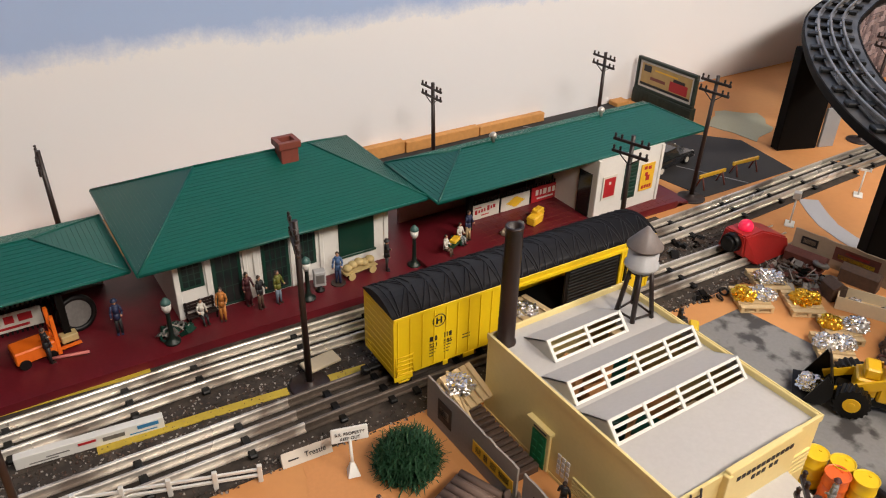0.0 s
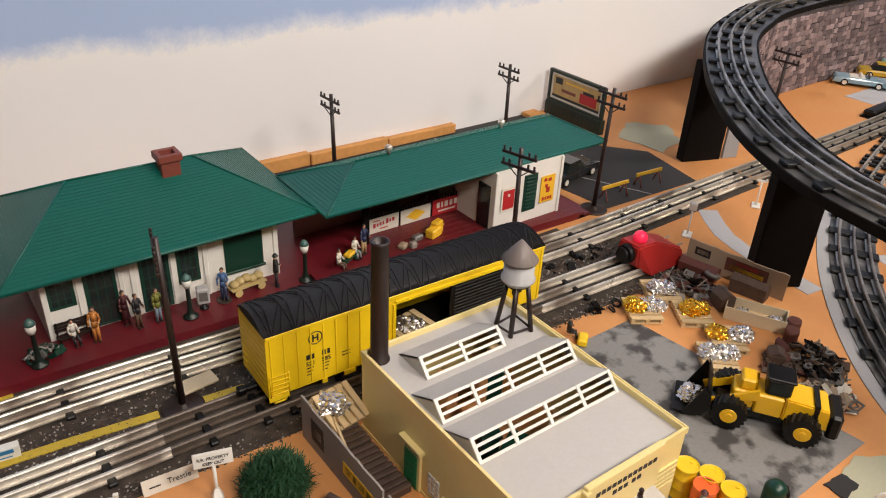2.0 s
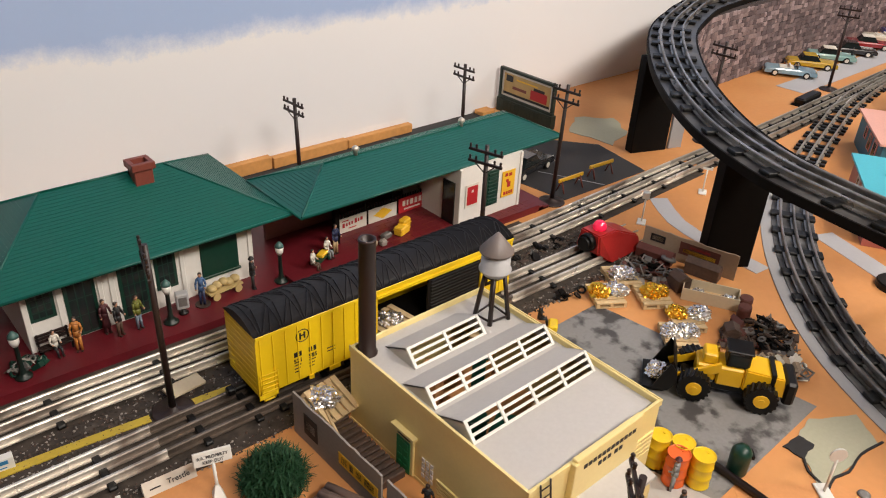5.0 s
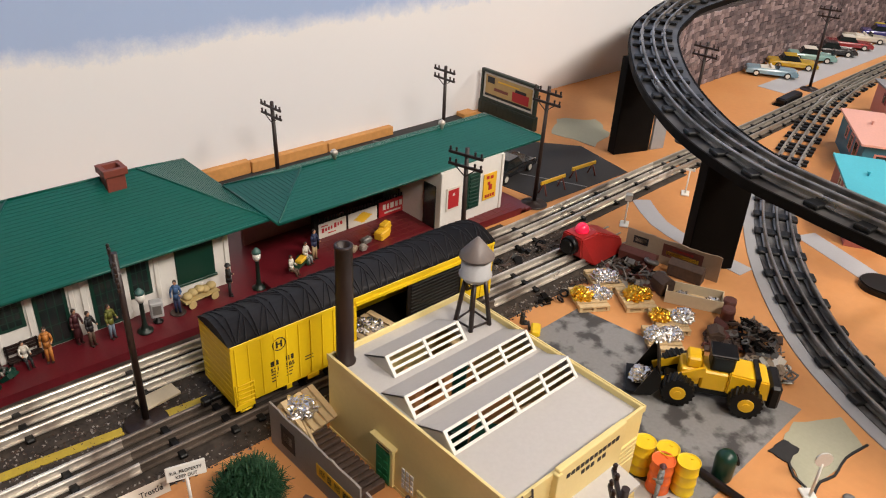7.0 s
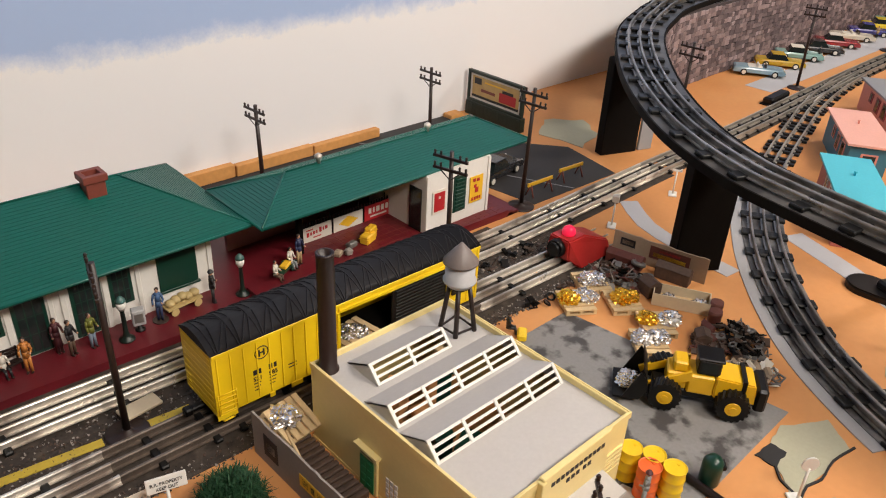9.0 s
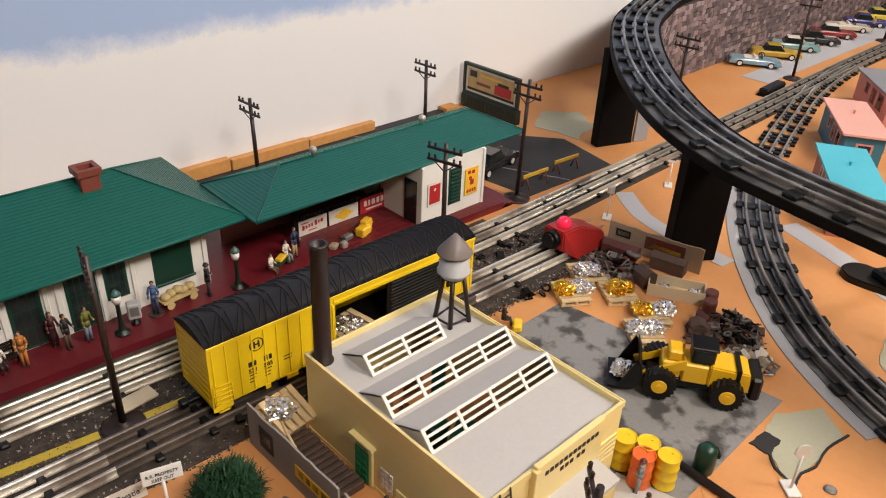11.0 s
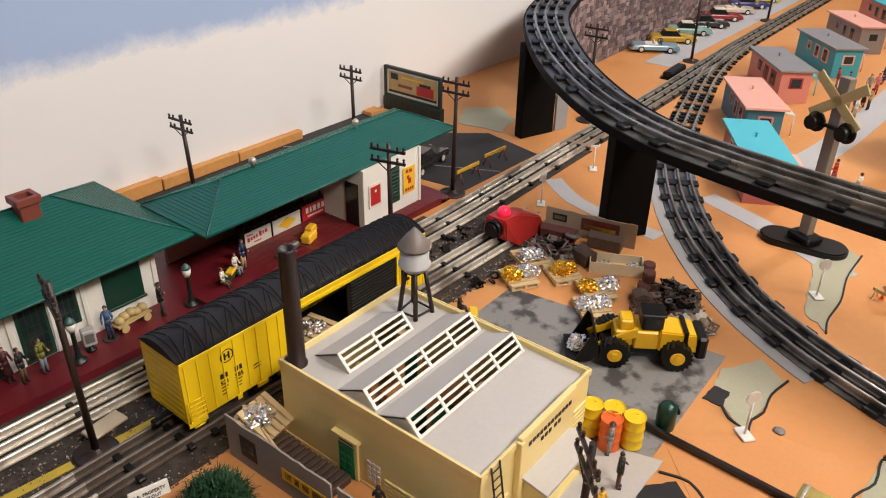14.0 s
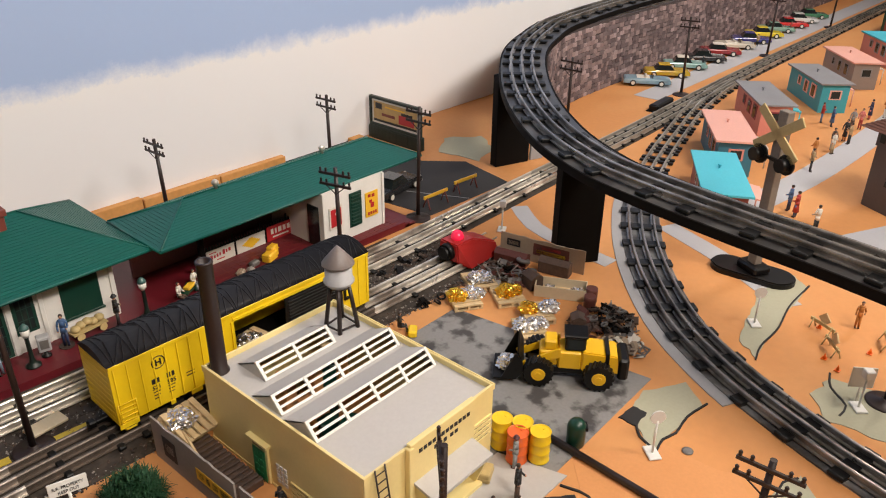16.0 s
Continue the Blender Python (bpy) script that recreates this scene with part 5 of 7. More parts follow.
def scrap_pile(label, cx, cy, rx, ry, count, height, seed, mats):
    """A heap of tangled small scrap: sheets, frames, rods and rings."""
    rnd = random.Random(seed)
    bm = B()
    for k in range(count):
        a, q = rnd.uniform(0, 2 * math.pi), math.sqrt(rnd.random())
        x, y = rx * q * math.cos(a), ry * q * math.sin(a)
        z = height * (1 - q) * rnd.random() + 0.003
        turn = Matrix.Translation((x, y, z)) @ Euler((rnd.uniform(-0.7, 0.7), rnd.uniform(-0.7, 0.7), rnd.uniform(0, 6.3))).to_matrix().to_4x4()
        m, kind = rnd.randrange(len(mats)), rnd.random()
        if kind < 0.4:
            w, d, h = rnd.uniform(0.003, 0.009), rnd.uniform(0.002, 0.006), rnd.uniform(0.0006, 0.003)
            box(bm, -w, w, -d, d, -h, h, m=m, turn=turn)
        elif kind < 0.7:
            p = turn @ Vector((rnd.uniform(0.006, 0.016), 0, 0))
            rod(bm, turn @ Vector((-0.006, 0, 0)), p, 0.0009, n=5, m=m)
        elif kind < 0.85:
            w, d = rnd.uniform(0.005, 0.009), rnd.uniform(0.004, 0.006)
            for x0, x1, y0, y1 in ((-w, w, -d, -d + 0.0018), (-w, w, d - 0.0018, d), (-w, -w + 0.0018, -d, d), (w - 0.0018, w, -d, d)):
                box(bm, x0, x1, y0, y1, -0.001, 0.001, m=m, turn=turn)
        else:
            r = rnd.uniform(0.003, 0.0055)
            for i in range(10):
                a0, a1 = 2 * math.pi * i / 10, 2 * math.pi * (i + 1) / 10
                rod(bm, turn @ Vector((r * math.cos(a0), r * math.sin(a0), 0)), turn @ Vector((r * math.cos(a1), r * math.sin(a1), 0)), 0.0016, n=5, m=m, caps=False)
    for v in bm.verts:
        v.co.z = max(v.co.z, 0.0)
    return plain("scrap_heap", bm, mats, label, "scrap", m=pose(cx, cy, 0.0005), kind="stuff")


scrap_pile("tangled heap of dark scrap metal", 0.905, 0.272, 0.035, 0.04, 130, 0.03, 2, [M["rust"], M["black_matte"], M["black"], M["scrap_grey"]])
scrap_pile("flat heap of grey and white scrap sheets", 0.862, 0.228, 0.03, 0.03, 70, 0.012, 3, [M["scrap_grey"], M["sign_white"], M["rust"], M["card"]])
scrap_pile("heap of dark engine scrap", 0.91, 0.462, 0.035, 0.042, 130, 0.022, 4, [M["rust"], M["card_grey"], M["scrap_grey"], M["rust_red"], M["black_matte"]])
scrap_pile("heap of brown scrap beside the crates", 0.865, 0.292, 0.022, 0.026, 40, 0.016, 6, [M["rust"], M["rust_red"], M["rust"]])
scrap_pile("heap of shiny scrap behind the board wall", 0.372, 0.25, 0.02, 0.03, 60, 0.012, 7, [M["scrap_grey"], M["foil"], M["rust_red"], M["rust"]])
scrap_pile("scattered scrap along the main line", 0.83, 0.597, 0.06, 0.012, 18, 0.003, 8, [M["black_matte"], M["rust"], M["black"]])
scrap_pile("scattered scrap at the siding", 0.80, 0.49, 0.05, 0.01, 10, 0.002, 9, [M["black_matte"], M["rust"], M["black"]])
for i, (x, y, w, d, h, a, m) in enumerate(((0.955, 0.478, 0.055, 0.02, 0.022, 103, "rust_red"), (0.972, 0.408, 0.05, 0.018, 0.026, 102, "rust"), (0.915, 0.41, 0.026, 0.022, 0.026, 70, "rust"), (0.868, 0.30, 0.02, 0.02, 0.02, 40, "rust"), (0.888, 0.305, 0.02, 0.008, 0.02, 70, "rust_red"))):
    bm = B()
    box(bm, -w / 2, w / 2, -d / 2, d / 2, 0, h * 0.75, bevel=0.001)
    solid(bm, [(-w / 2, -d / 2, h * 0.75), (w / 2, -d / 2, h * 0.75), (w / 2, d / 2, h * 0.75), (-w / 2, d / 2, h * 0.75), (-w / 2, 0, h), (w / 2, 0, h)], [(0, 1, 5, 4), (1, 2, 5), (2, 3, 4, 5), (3, 0, 4)])
    plain("scrap_cab", bm, M[m], "dark rusty scrapped cab lying in the yard", "scrap", m=pose(x, y, 0.0005, 0, 0, a), group="scrapped cabs")
for x, y, a in ((0.948, 0.452, 0), (0.96, 0.468, 40), (0.938, 0.43, 80)):
    bm = B()
    torus(bm, 0.008, 0.0034, (0, 0, 0.0035), 20, 8)
    plain("tyre", bm, M["scrap_grey"], "worn grey tyre lying in the scrap", "tyre", m=pose(x, y, 0.0005 + (0.004 if a else 0.012), 0, 12 if a else 20, a), group="scrap tyres")
M["cream_card"] = mat("cream_painted_card", (0.62, 0.52, 0.36), 0.6, vary=0.08)
trough = thing("scrap_crate", "long pale open crate with foil scraps", "crate", m=pose(0.925, 0.366, 0.0005, 0, 0, -62))
bm = B()
box(bm, -0.036, 0.036, -0.014, 0.014, 0.002, 0.004)
part("bottom", bm, M["pallet"], trough)
for x0, x1, y0, y1 in ((-0.036, 0.036, -0.0155, -0.014), (-0.036, 0.036, 0.014, 0.0155), (-0.0375, -0.036, -0.0155, 0.0155), (0.036, 0.0375, -0.0155, 0.0155)):
    bm = B()
    box(bm, x0, x1, y0, y1, 0, 0.018)
    part("side", bm, M["cream_card"], trough)
foil_lump(M["foil"], SILVER, pose(0.918, 0.38, 0.005), 0.009, 31)
foil_lump(M["foil"], SILVER, pose(0.935, 0.345, 0.005), 0.01, 32)
for x, y in ((0.938, 0.322), (0.917, 0.312)):
    bm = B()
    lathe(bm, [(0.0085, 0), (0.009, 0.001), (0.0085, 0.007), (0.009, 0.008), (0.0085, 0.015), (0.009, 0.016), (0.0085, 0.022)], 14)
    plain("rusty_drum", bm, M["rust_red"], "small rusty brown drum in the scrap yard", "drum", m=pose(x, y, 0.0005), group="rusty drums")


def barrel(x, y, m, label):
    top = thing("oil_drum", label, "drum", m=pose(x, y, 0.0018) @ Matrix.Scale(0.88, 4), group="oil drums")
    bm = B()
    lathe(bm, [(0.0125, 0), (0.0132, 0.001), (0.0125, 0.002), (0.0125, 0.0135), (0.0132, 0.0145), (0.0125, 0.0155), (0.0125, 0.0275), (0.0132, 0.0285), (0.0125, 0.0295), (0.0125, 0.041), (0.0132, 0.0425), (0.0122, 0.0428), (0.012, 0.0412)], 24)
    part("shell", bm, M[m], top)
    bm = B()
    lathe(bm, [(0.0019, 0), (0.0019, 0.0012)], 8, at=(0.007, 0, 0.0411))
    part("bung", bm, M[m], top)


M["drum_yellow"] = mat("yellow_drum_plastic", (0.86, 0.58, 0.015), 0.38, vary=0.05)
M["drum_orange"] = mat("orange_drum_plastic", (0.8, 0.14, 0.025), 0.38, vary=0.05)
barrel(0.607, 0.232, "drum_yellow", "bright yellow plastic drum beside the factory")
barrel(0.617, 0.212, "drum_yellow", "bright yellow plastic drum beside the factory")
barrel(0.60, 0.206, "drum_orange", "orange red plastic drum among yellow ones")
barrel(0.617, 0.189, "drum_yellow", "bright yellow plastic drum beside the factory")
trash = thing("trash_can", "dark green domed litter bin on the concrete", "litter bin", m=pose(0.664, 0.173, 0.0008, 0, 0, 40) @ Matrix.Scale(0.85, 4))
bm = B()
lathe(bm, [(0.0115, 0), (0.012, 0.002), (0.0125, 0.027), (0.0118, 0.032), (0.008, 0.0375), (0.001, 0.0395)], 18)
part("body", bm, M["green_paint"], trash)
bm = B()
box(bm, -0.007, 0.007, -0.0135, -0.0095, 0.026, 0.031)
part("flap", bm, M["black"], trash)

# fuel tank and pipe
bm = B()
rod(bm, (0.65, 0.20, 0.0048), (0.634, -0.12, 0.0048), 0.0042, n=12)
plain("pipe", bm, M["brown"], "long dark brown pipe lying on the board", "pipe")
tank = thing("fuel_tank", "tan lying tank with a bright metal band", "tank", m=pose(0.624, 0.006, 0.0, 0, 0, -3) @ Matrix.Scale(0.86, 4))
M["tan"] = mat("tan_tank_plastic", (0.5, 0.4, 0.12), 0.45, vary=0.08)
bm = B()
rod(bm, (0, -0.028, 0.024), (0, 0.028, 0.024), 0.022, n=28)
part("shell", bm, M["tan"], tank)
bm = B()
for y in (-0.03, 0.02):
    rod(bm, (0, y, 0.024), (0, y + 0.004, 0.024), 0.0232, n=28)
part("band", bm, M["tin"], tank, "bright metal band")
bm = B()
box(bm, -0.014, 0.014, -0.02, -0.012, 0, 0.01)
box(bm, -0.014, 0.014, 0.012, 0.02, 0, 0.01)
part("saddle", bm, M["tan"], tank)

# ---- loader ----
M["toy_yellow"] = mat("yellow_toy_plastic", (0.82, 0.48, 0.012), 0.35, vary=0.04, bump=0.03, coat=0.2)
loader = thing("wheel_loader", "yellow and black toy wheel loader with foil in its bucket", "wheel loader", m=pose(0.7635, 0.2515, 0.0008, 0, 0, 124) @ Matrix.Scale(0.95, 4))
bm = B()
solid(bm, [(-0.066, -0.019, 0.02), (-0.018, -0.019, 0.02), (-0.018, -0.019, 0.049), (-0.062, -0.019, 0.046), (-0.066, 0.019, 0.02), (-0.018, 0.019, 0.02), (-0.018, 0.019, 0.049), (-0.062, 0.019, 0.046)], [(0, 1, 2, 3), (7, 6, 5, 4), (3, 2, 6, 7), (0, 3, 7, 4), (1, 5, 6, 2), (0, 4, 5, 1)])
bmesh.ops.bevel(bm, geom=bm.edges[:], offset=0.0016, segments=2, affect="EDGES")
hood = part("hood", bm, M["toy_yellow"], loader)
bm = B()
box(bm, -0.052, -0.047, -0.0195, 0.0195, 0.03, 0.05)
box(bm, -0.066, -0.05, -0.0198, -0.0188, 0.026, 0.034)
for k in range(4):
    box(bm, -0.044 + k * 0.006, -0.04 + k * 0.006, -0.0198, -0.0188, 0.036, 0.038)
part("vent", bm, M["black"], hood)
bm = B()
box(bm, -0.077, -0.064, -0.022, 0.022, 0.012, 0.044, bevel=0.003)
part("counterweight", bm, M["black"], loader)
bm = B()
box(bm, -0.018, 0.012, -0.017, 0.017, 0.02, 0.046, bevel=0.002)
box(bm, 0.012, 0.036, -0.014, 0.014, 0.022, 0.044, bevel=0.002)
part("front_body", bm, M["toy_yellow"], loader)
bm = B()
box(bm, -0.06, 0.05, -0.013, 0.013, 0.01, 0.022, bevel=0.002)
part("chassis", bm, M["black"], loader)
bm = B()
box(bm, -0.022, 0.004, -0.0135, 0.0135, 0.046, 0.066, bevel=0.0015)
box(bm, -0.024, 0.006, -0.0145, 0.0145, 0.0655, 0.069, bevel=0.001)
cab = part("cab", bm, M["black"], loader, "black open cab")
bm = B()
for s in (-1, 1):
    box(bm, -0.019, 0.001, s * 0.014 - 0.0004, s * 0.014 + 0.0004, 0.05, 0.063)
part("window", bm, M["pane_dark"], cab)
bm = B()
for s in (-1, 1):
    solid(bm, [(0.01, s * 0.0175 - 0.0018, 0.052), (0.01, s * 0.0175 + 0.0018, 0.052), (0.066, s * 0.0175 + 0.0018, 0.022), (0.066, s * 0.0175 - 0.0018, 0.022), (0.008, s * 0.0175 - 0.0018, 0.04), (0.008, s * 0.0175 + 0.0018, 0.04), (0.062, s * 0.0175 + 0.0018, 0.014), (0.062, s * 0.0175 - 0.0018, 0.014)], [(0, 1, 2, 3), (4, 7, 6, 5), (0, 3, 7, 4), (1, 5, 6, 2), (3, 2, 6, 7), (0, 4, 5, 1)])
box(bm, 0.014, 0.03, -0.012, 0.012, 0.044, 0.058, bevel=0.002)
bmesh.ops.recalc_face_normals(bm, faces=bm.faces[:])
part("lift_arm", bm, M["toy_yellow"], loader)
bm = B()
for a, b in zip([(0.07, 0.044), (0.065, 0.032), (0.063, 0.017), (0.072, 0.004)], [(0.065, 0.032), (0.063, 0.017), (0.072, 0.004), (0.1, 0.002)]):
    solid(bm, [(a[0], -0.027, a[1]), (a[0], 0.027, a[1]), (b[0], 0.027, b[1]), (b[0], -0.027, b[1]), (a[0] + 0.002, -0.027, a[1] + 0.002), (a[0] + 0.002, 0.027, a[1] + 0.002), (b[0] + 0.002, 0.027, b[1] + 0.002), (b[0] + 0.002, -0.027, b[1] + 0.002)], [(0, 1, 2, 3), (7, 6, 5, 4), (0, 4, 5, 1), (1, 5, 6, 2), (2, 6, 7, 3), (3, 7, 4, 0)])
for s in (-1, 1):
    solid(bm, [(x, s * 0.027 + dy, z) for dy in (-0.001, 0.001) for x, z in ((0.074, 0.043), (0.065, 0.032), (0.063, 0.017), (0.072, 0.004), (0.092, 0.002))], [(0, 1, 2, 3, 4), (9, 8, 7, 6, 5), (0, 5, 6, 1), (1, 6, 7, 2), (2, 7, 8, 3), (3, 8, 9, 4), (4, 9, 5, 0)])
bmesh.ops.recalc_face_normals(bm, faces=bm.faces[:])
bmesh.ops.translate(bm, verts=bm.verts[:], vec=(-0.008, 0, 0.002))
part("bucket", bm, M["black"], loader, "black scoop bucket")
bm = B()
box(bm, -0.012, 0.01, -0.0178, -0.0168, 0.033, 0.04)
part("print", bm, M["sign_red"], loader)
for x in (-0.04, 0.036):
    for s in (-1, 1):
        bm = B()
        y = s * 0.0245
        rings = []
        for off, twist, low in ((-0.0082, -0.12, 0.0165), (-0.0078, -0.12, 0.0176), (0.0, 0.0, 0.0178), (0.0078, 0.12, 0.0176), (0.0082, 0.12, 0.0165)):
            ring = []
            for k in range(72):
                a = 2 * math.pi * k / 72 + twist * s
                r = low + (0.0018 if k % 4 < 2 else 0.0)
                ring.append(bm.verts.new((x + r * math.sin(a), y + off, 0.0195 + r * math.cos(a))))
            rings.append(ring)
        for lo, hi in zip(rings, rings[1:]):
            for k in range(72):
                bm.faces.new((lo[k], hi[k], hi[(k + 1) % 72], lo[(k + 1) % 72]))
        bm.faces.new(rings[0])
        bm.faces.new(rings[-1][::-1])
        bmesh.ops.recalc_face_normals(bm, faces=bm.faces[:])
        wheel = part("wheel", bm, M["black"], loader, "black treaded tyre with a yellow hub")
        bm = B()
        rod(bm, (x, y + s * 0.007, 0.0195), (x, y + s * 0.0092, 0.0195), 0.0095, 0.0088, n=20)
        rod(bm, (x, y + s * 0.009, 0.0195), (x, y + s * 0.0105, 0.0195), 0.004, n=12)
        part("hub", bm, M["toy_yellow"], wheel)
fb = foil_lump(M["foil"], SILVER, pose(0.7635, 0.2515, 0) @ pose(0, 0, 0, 0, 0, 124) @ pose(0.071, 0, 0.0095), 0.014, 44)

# loose ballast between the tracks
rnd = random.Random(77)
bm = B()
for k in range(7000):
    x = rnd.uniform(-0.35, 0.97)
    y = rnd.uniform(0.592, 0.645) if rnd.random() < 0.7 else rnd.uniform(0.505, 0.53)
    y -= 0.03 * max(0.0, x - 0.2)
    r = rnd.uniform(0.0006, 0.0021)
    turn = Matrix.Translation((x, y, 0.001)) @ Euler((rnd.uniform(0, 3), rnd.uniform(0, 3), rnd.uniform(0, 3))).to_matrix().to_4x4()
    vs_ = [bm.verts.new(turn @ Vector(q)) for q in ((r, 0, 0), (-r * 0.5, r * 0.8, 0), (-r * 0.5, -r * 0.8, 0), (0, 0, r * 1.2), (0, 0, -r))]
    for f in ((0, 1, 3), (1, 2, 3), (2, 0, 3), (1, 0, 4), (2, 1, 4), (0, 2, 4)):
        bm.faces.new([vs_[i] for i in f]).material_index = k % 3
plain("ballast", bm, [M["card_grey"], M["ballast"], M["rust"]], "loose grey and brown ballast between the tracks", "ballast", kind="stuff")
bm = B()
prism(bm, [(-1.4, 0.52), (0.2, 0.508), (0.95, 0.49), (0.97, 0.6), (0.5, 0.62), (0.2, 0.65), (-1.4, 0.66)], -0.001, 0.0006)
plain("trackbed", bm, M["ballast"], "dark grey ground between the two tracks", "trackbed", kind="structure")


# ---- painted plastic figures ----
def paint(name, colour):
    if name not in M:
        M[name] = mat(name, colour, 0.5, vary=0.1, bump=0.1)
    return M[name]


SKIN = paint("flesh_paint", (0.5, 0.27, 0.17))
HAIR = paint("dark_hair_paint", (0.04, 0.025, 0.02))
PAINTS = {k: paint(k + "_figure_paint", v) for k, v in dict(orange=(0.5, 0.19, 0.04), black=(0.02, 0.02, 0.022), white=(0.7, 0.67, 0.6), blue=(0.06, 0.13, 0.28), navy=(0.025, 0.035, 0.09), brown=(0.1, 0.06, 0.04), maroon=(0.09, 0.025, 0.03), olive=(0.16, 0.17, 0.03), jeans=(0.17, 0.22, 0.28), grey=(0.25, 0.26, 0.27), yellow=(0.75, 0.45, 0.03), red=(0.4, 0.04, 0.03), tan=(0.42, 0.3, 0.16), pink=(0.65, 0.2, 0.18)).items()}


def figure(label, m, coat, legs, sit=False, skirt=False, hat=None, lean=0.0, group="platform figures", size=1.0, base=False):
    bm = B()
    s = size
    hip = 0.009 if sit else 0.0195
    for k in (-1, 1):
        if sit:
            rod(bm, (0, k * 0.0022, hip), (0.0085, k * 0.0025, hip), 0.0019, 0.0017, 8, m=1)
            rod(bm, (0.0085, k * 0.0025, hip), (0.0095, k * 0.0025, 0.001), 0.0016, 0.0012, 8, m=1)
            box(bm, 0.0085, 0.013, k * 0.0025 - 0.0011, k * 0.0025 + 0.0011, 0, 0.0013, m=3)
        else:
            rod(bm, (0.0006 * k, k * 0.0021, 0.001), (0, k * 0.0017, hip), 0.0014, 0.0021, 8, m=1)
            box(bm, -0.001, 0.0033, k * 0.0021 - 0.0011, k * 0.0021 + 0.0011, 0, 0.0014, m=3)
    if skirt:
        lathe(bm, [(0.0046, hip - 0.011), (0.0036, hip - 0.002), (0.003, hip + 0.003)], 10, at=(0, 0, 0))
    top = Vector((lean, 0, hip + 0.0145))
    for a, b, r0, r1 in ((Vector((0, 0, hip - 0.001)), Vector((lean * 0.5, 0, hip + 0.006)), 0.0034, 0.0033), (Vector((lean * 0.5, 0, hip + 0.006)), top, 0.0033, 0.0028)):
        rod(bm, a, b, r0, r1, 10, m=0)
    ball(bm, top, 0.0036, m=0, squash=(0.8, 1.15, 0.55))
    for k in (-1, 1):
        sh = top + Vector((0, k * 0.0038, -0.0008))
        el = sh + Vector((0.001, k * 0.0016, -0.0062))
        hand = el + Vector((0.0045, -k * 0.001, -0.0018)) if (sit or k > 0) else el + Vector((0.0012, 0, -0.006))
        rod(bm, sh, el, 0.0014, 0.0012, 7, m=0)
        rod(bm, el, hand, 0.0012, 0.001, 7, m=0)
        ball(bm, hand, 0.0012, m=2, u=6, v=5)
    rod(bm, top, top + Vector((lean * 0.1, 0, 0.003)), 0.0012, n=7, m=2)
    head = top + Vector((lean * 0.15, 0, 0.0046))
    ball(bm, head, 0.0024, m=2, squash=(0.95, 0.85, 1.15))
    ball(bm, head + Vector((-0.0004, 0, 0.0007)), 0.0025, m=3, squash=(0.95, 0.92, 0.95))
    if hat:
        lathe(bm, [(0.0036, 0.0), (0.0036, 0.0005), (0.0024, 0.0007), (0.0022, 0.0026), (0.0006, 0.003)], 10, m=3, at=(head.x, head.y, head.z + 0.0012))
    if base:
        lathe(bm, [(0.0085, -0.0002), (0.0085, 0.0012), (0.008, 0.0014)], 16, m=3)
    for v in bm.verts:
        v.co *= s
    return plain("painted_figure", bm, [PAINTS[coat], PAINTS[legs], SKIN, PAINTS[hat] if hat else HAIR], label, "figurine", m=m, group=group)


PZ = 0.012
for x, y, a, coat, legs, kw, label in (
    (0.221, 0.747, -110, "orange", "orange", {}, "toy figure in an orange brown suit on the platform"),
    (0.258, 0.762, -80, "maroon", "maroon", dict(skirt=True), "toy figure in a dark red dress by the door"),
    (0.268, 0.748, -60, "black", "brown", {}, "toy figure in a black jacket and brown trousers"),
    (0.291, 0.748, -70, "olive", "jeans", {}, "toy figure in an olive jacket and pale jeans"),
    (0.372, 0.75, -120, "blue", "navy", dict(base=True), "toy figure in blue work clothes on a round base"),
    (0.44, 0.745, -20, "black", "black", dict(hat="black"), "toy figure in a long black coat and hat"),
    (0.577, 0.757, -80, "navy", "tan", {}, "toy figure in a navy jacket by the bay"),
    (0.112, 0.783, -100, "navy", "black", dict(hat="navy"), "toy figure in a navy uniform on the platform"),
    (0.036, 0.768, 20, "black", "black", {}, "toy figure in black beside the orange lift"),
):
    kw = {"size": 1.13, **kw}
    figure(label, pose(x, y, PZ, 0, 0, a), coat, legs, **kw)
figure("toy figure in a white shirt sitting on the bench", pose(0.199, 0.757, PZ + 0.0015, 0, 0, -80), "white", "black", sit=True)
figure("toy figure in a white shirt sitting on a crate", pose(0.527, 0.738, PZ + 0.0015, 0, 0, -60), "white", "brown", sit=True)
figure("toy figure in a pale top sitting on the luggage cart", pose(0.562, 0.756, PZ + 0.0015, 0, 0, -80), "white", "grey", sit=True)
for x, y, a, coat, legs, kw, label in (
    (0.589, 0.2, 110, "grey", "grey", dict(hat="maroon"), "toy figure in grey overalls beside the drums"),
    (0.555, 0.172, -70, "black", "brown", dict(size=1.1), "toy figure in a long black coat on the slab"),
    (0.511, 0.169, -120, "yellow", "white", dict(skirt=True, size=0.9), "toy figure in a yellow dress holding a broom"),
    (0.382, 0.325, 30, "black", "black", {}, "toy figure in black beside the blue cabin"),
    (0.693, 0.47, -40, "black", "black", dict(sit=True), "toy figure in black sitting at the factory corner"),
):
    figure(label, pose(x, y, 0.0018, 0, 0, a), coat, legs, group="yard figures", **kw)
figure("toy figure in dark blue seated in the green truck", pose(0.235, 0.392, 0.018, 0, 0, -60), "navy", "black", sit=True, group="yard figures")
rnd = random.Random(21)
FAR = ["orange", "white", "brown", "black", "tan", "red", "blue", "grey", "pink", "navy"]
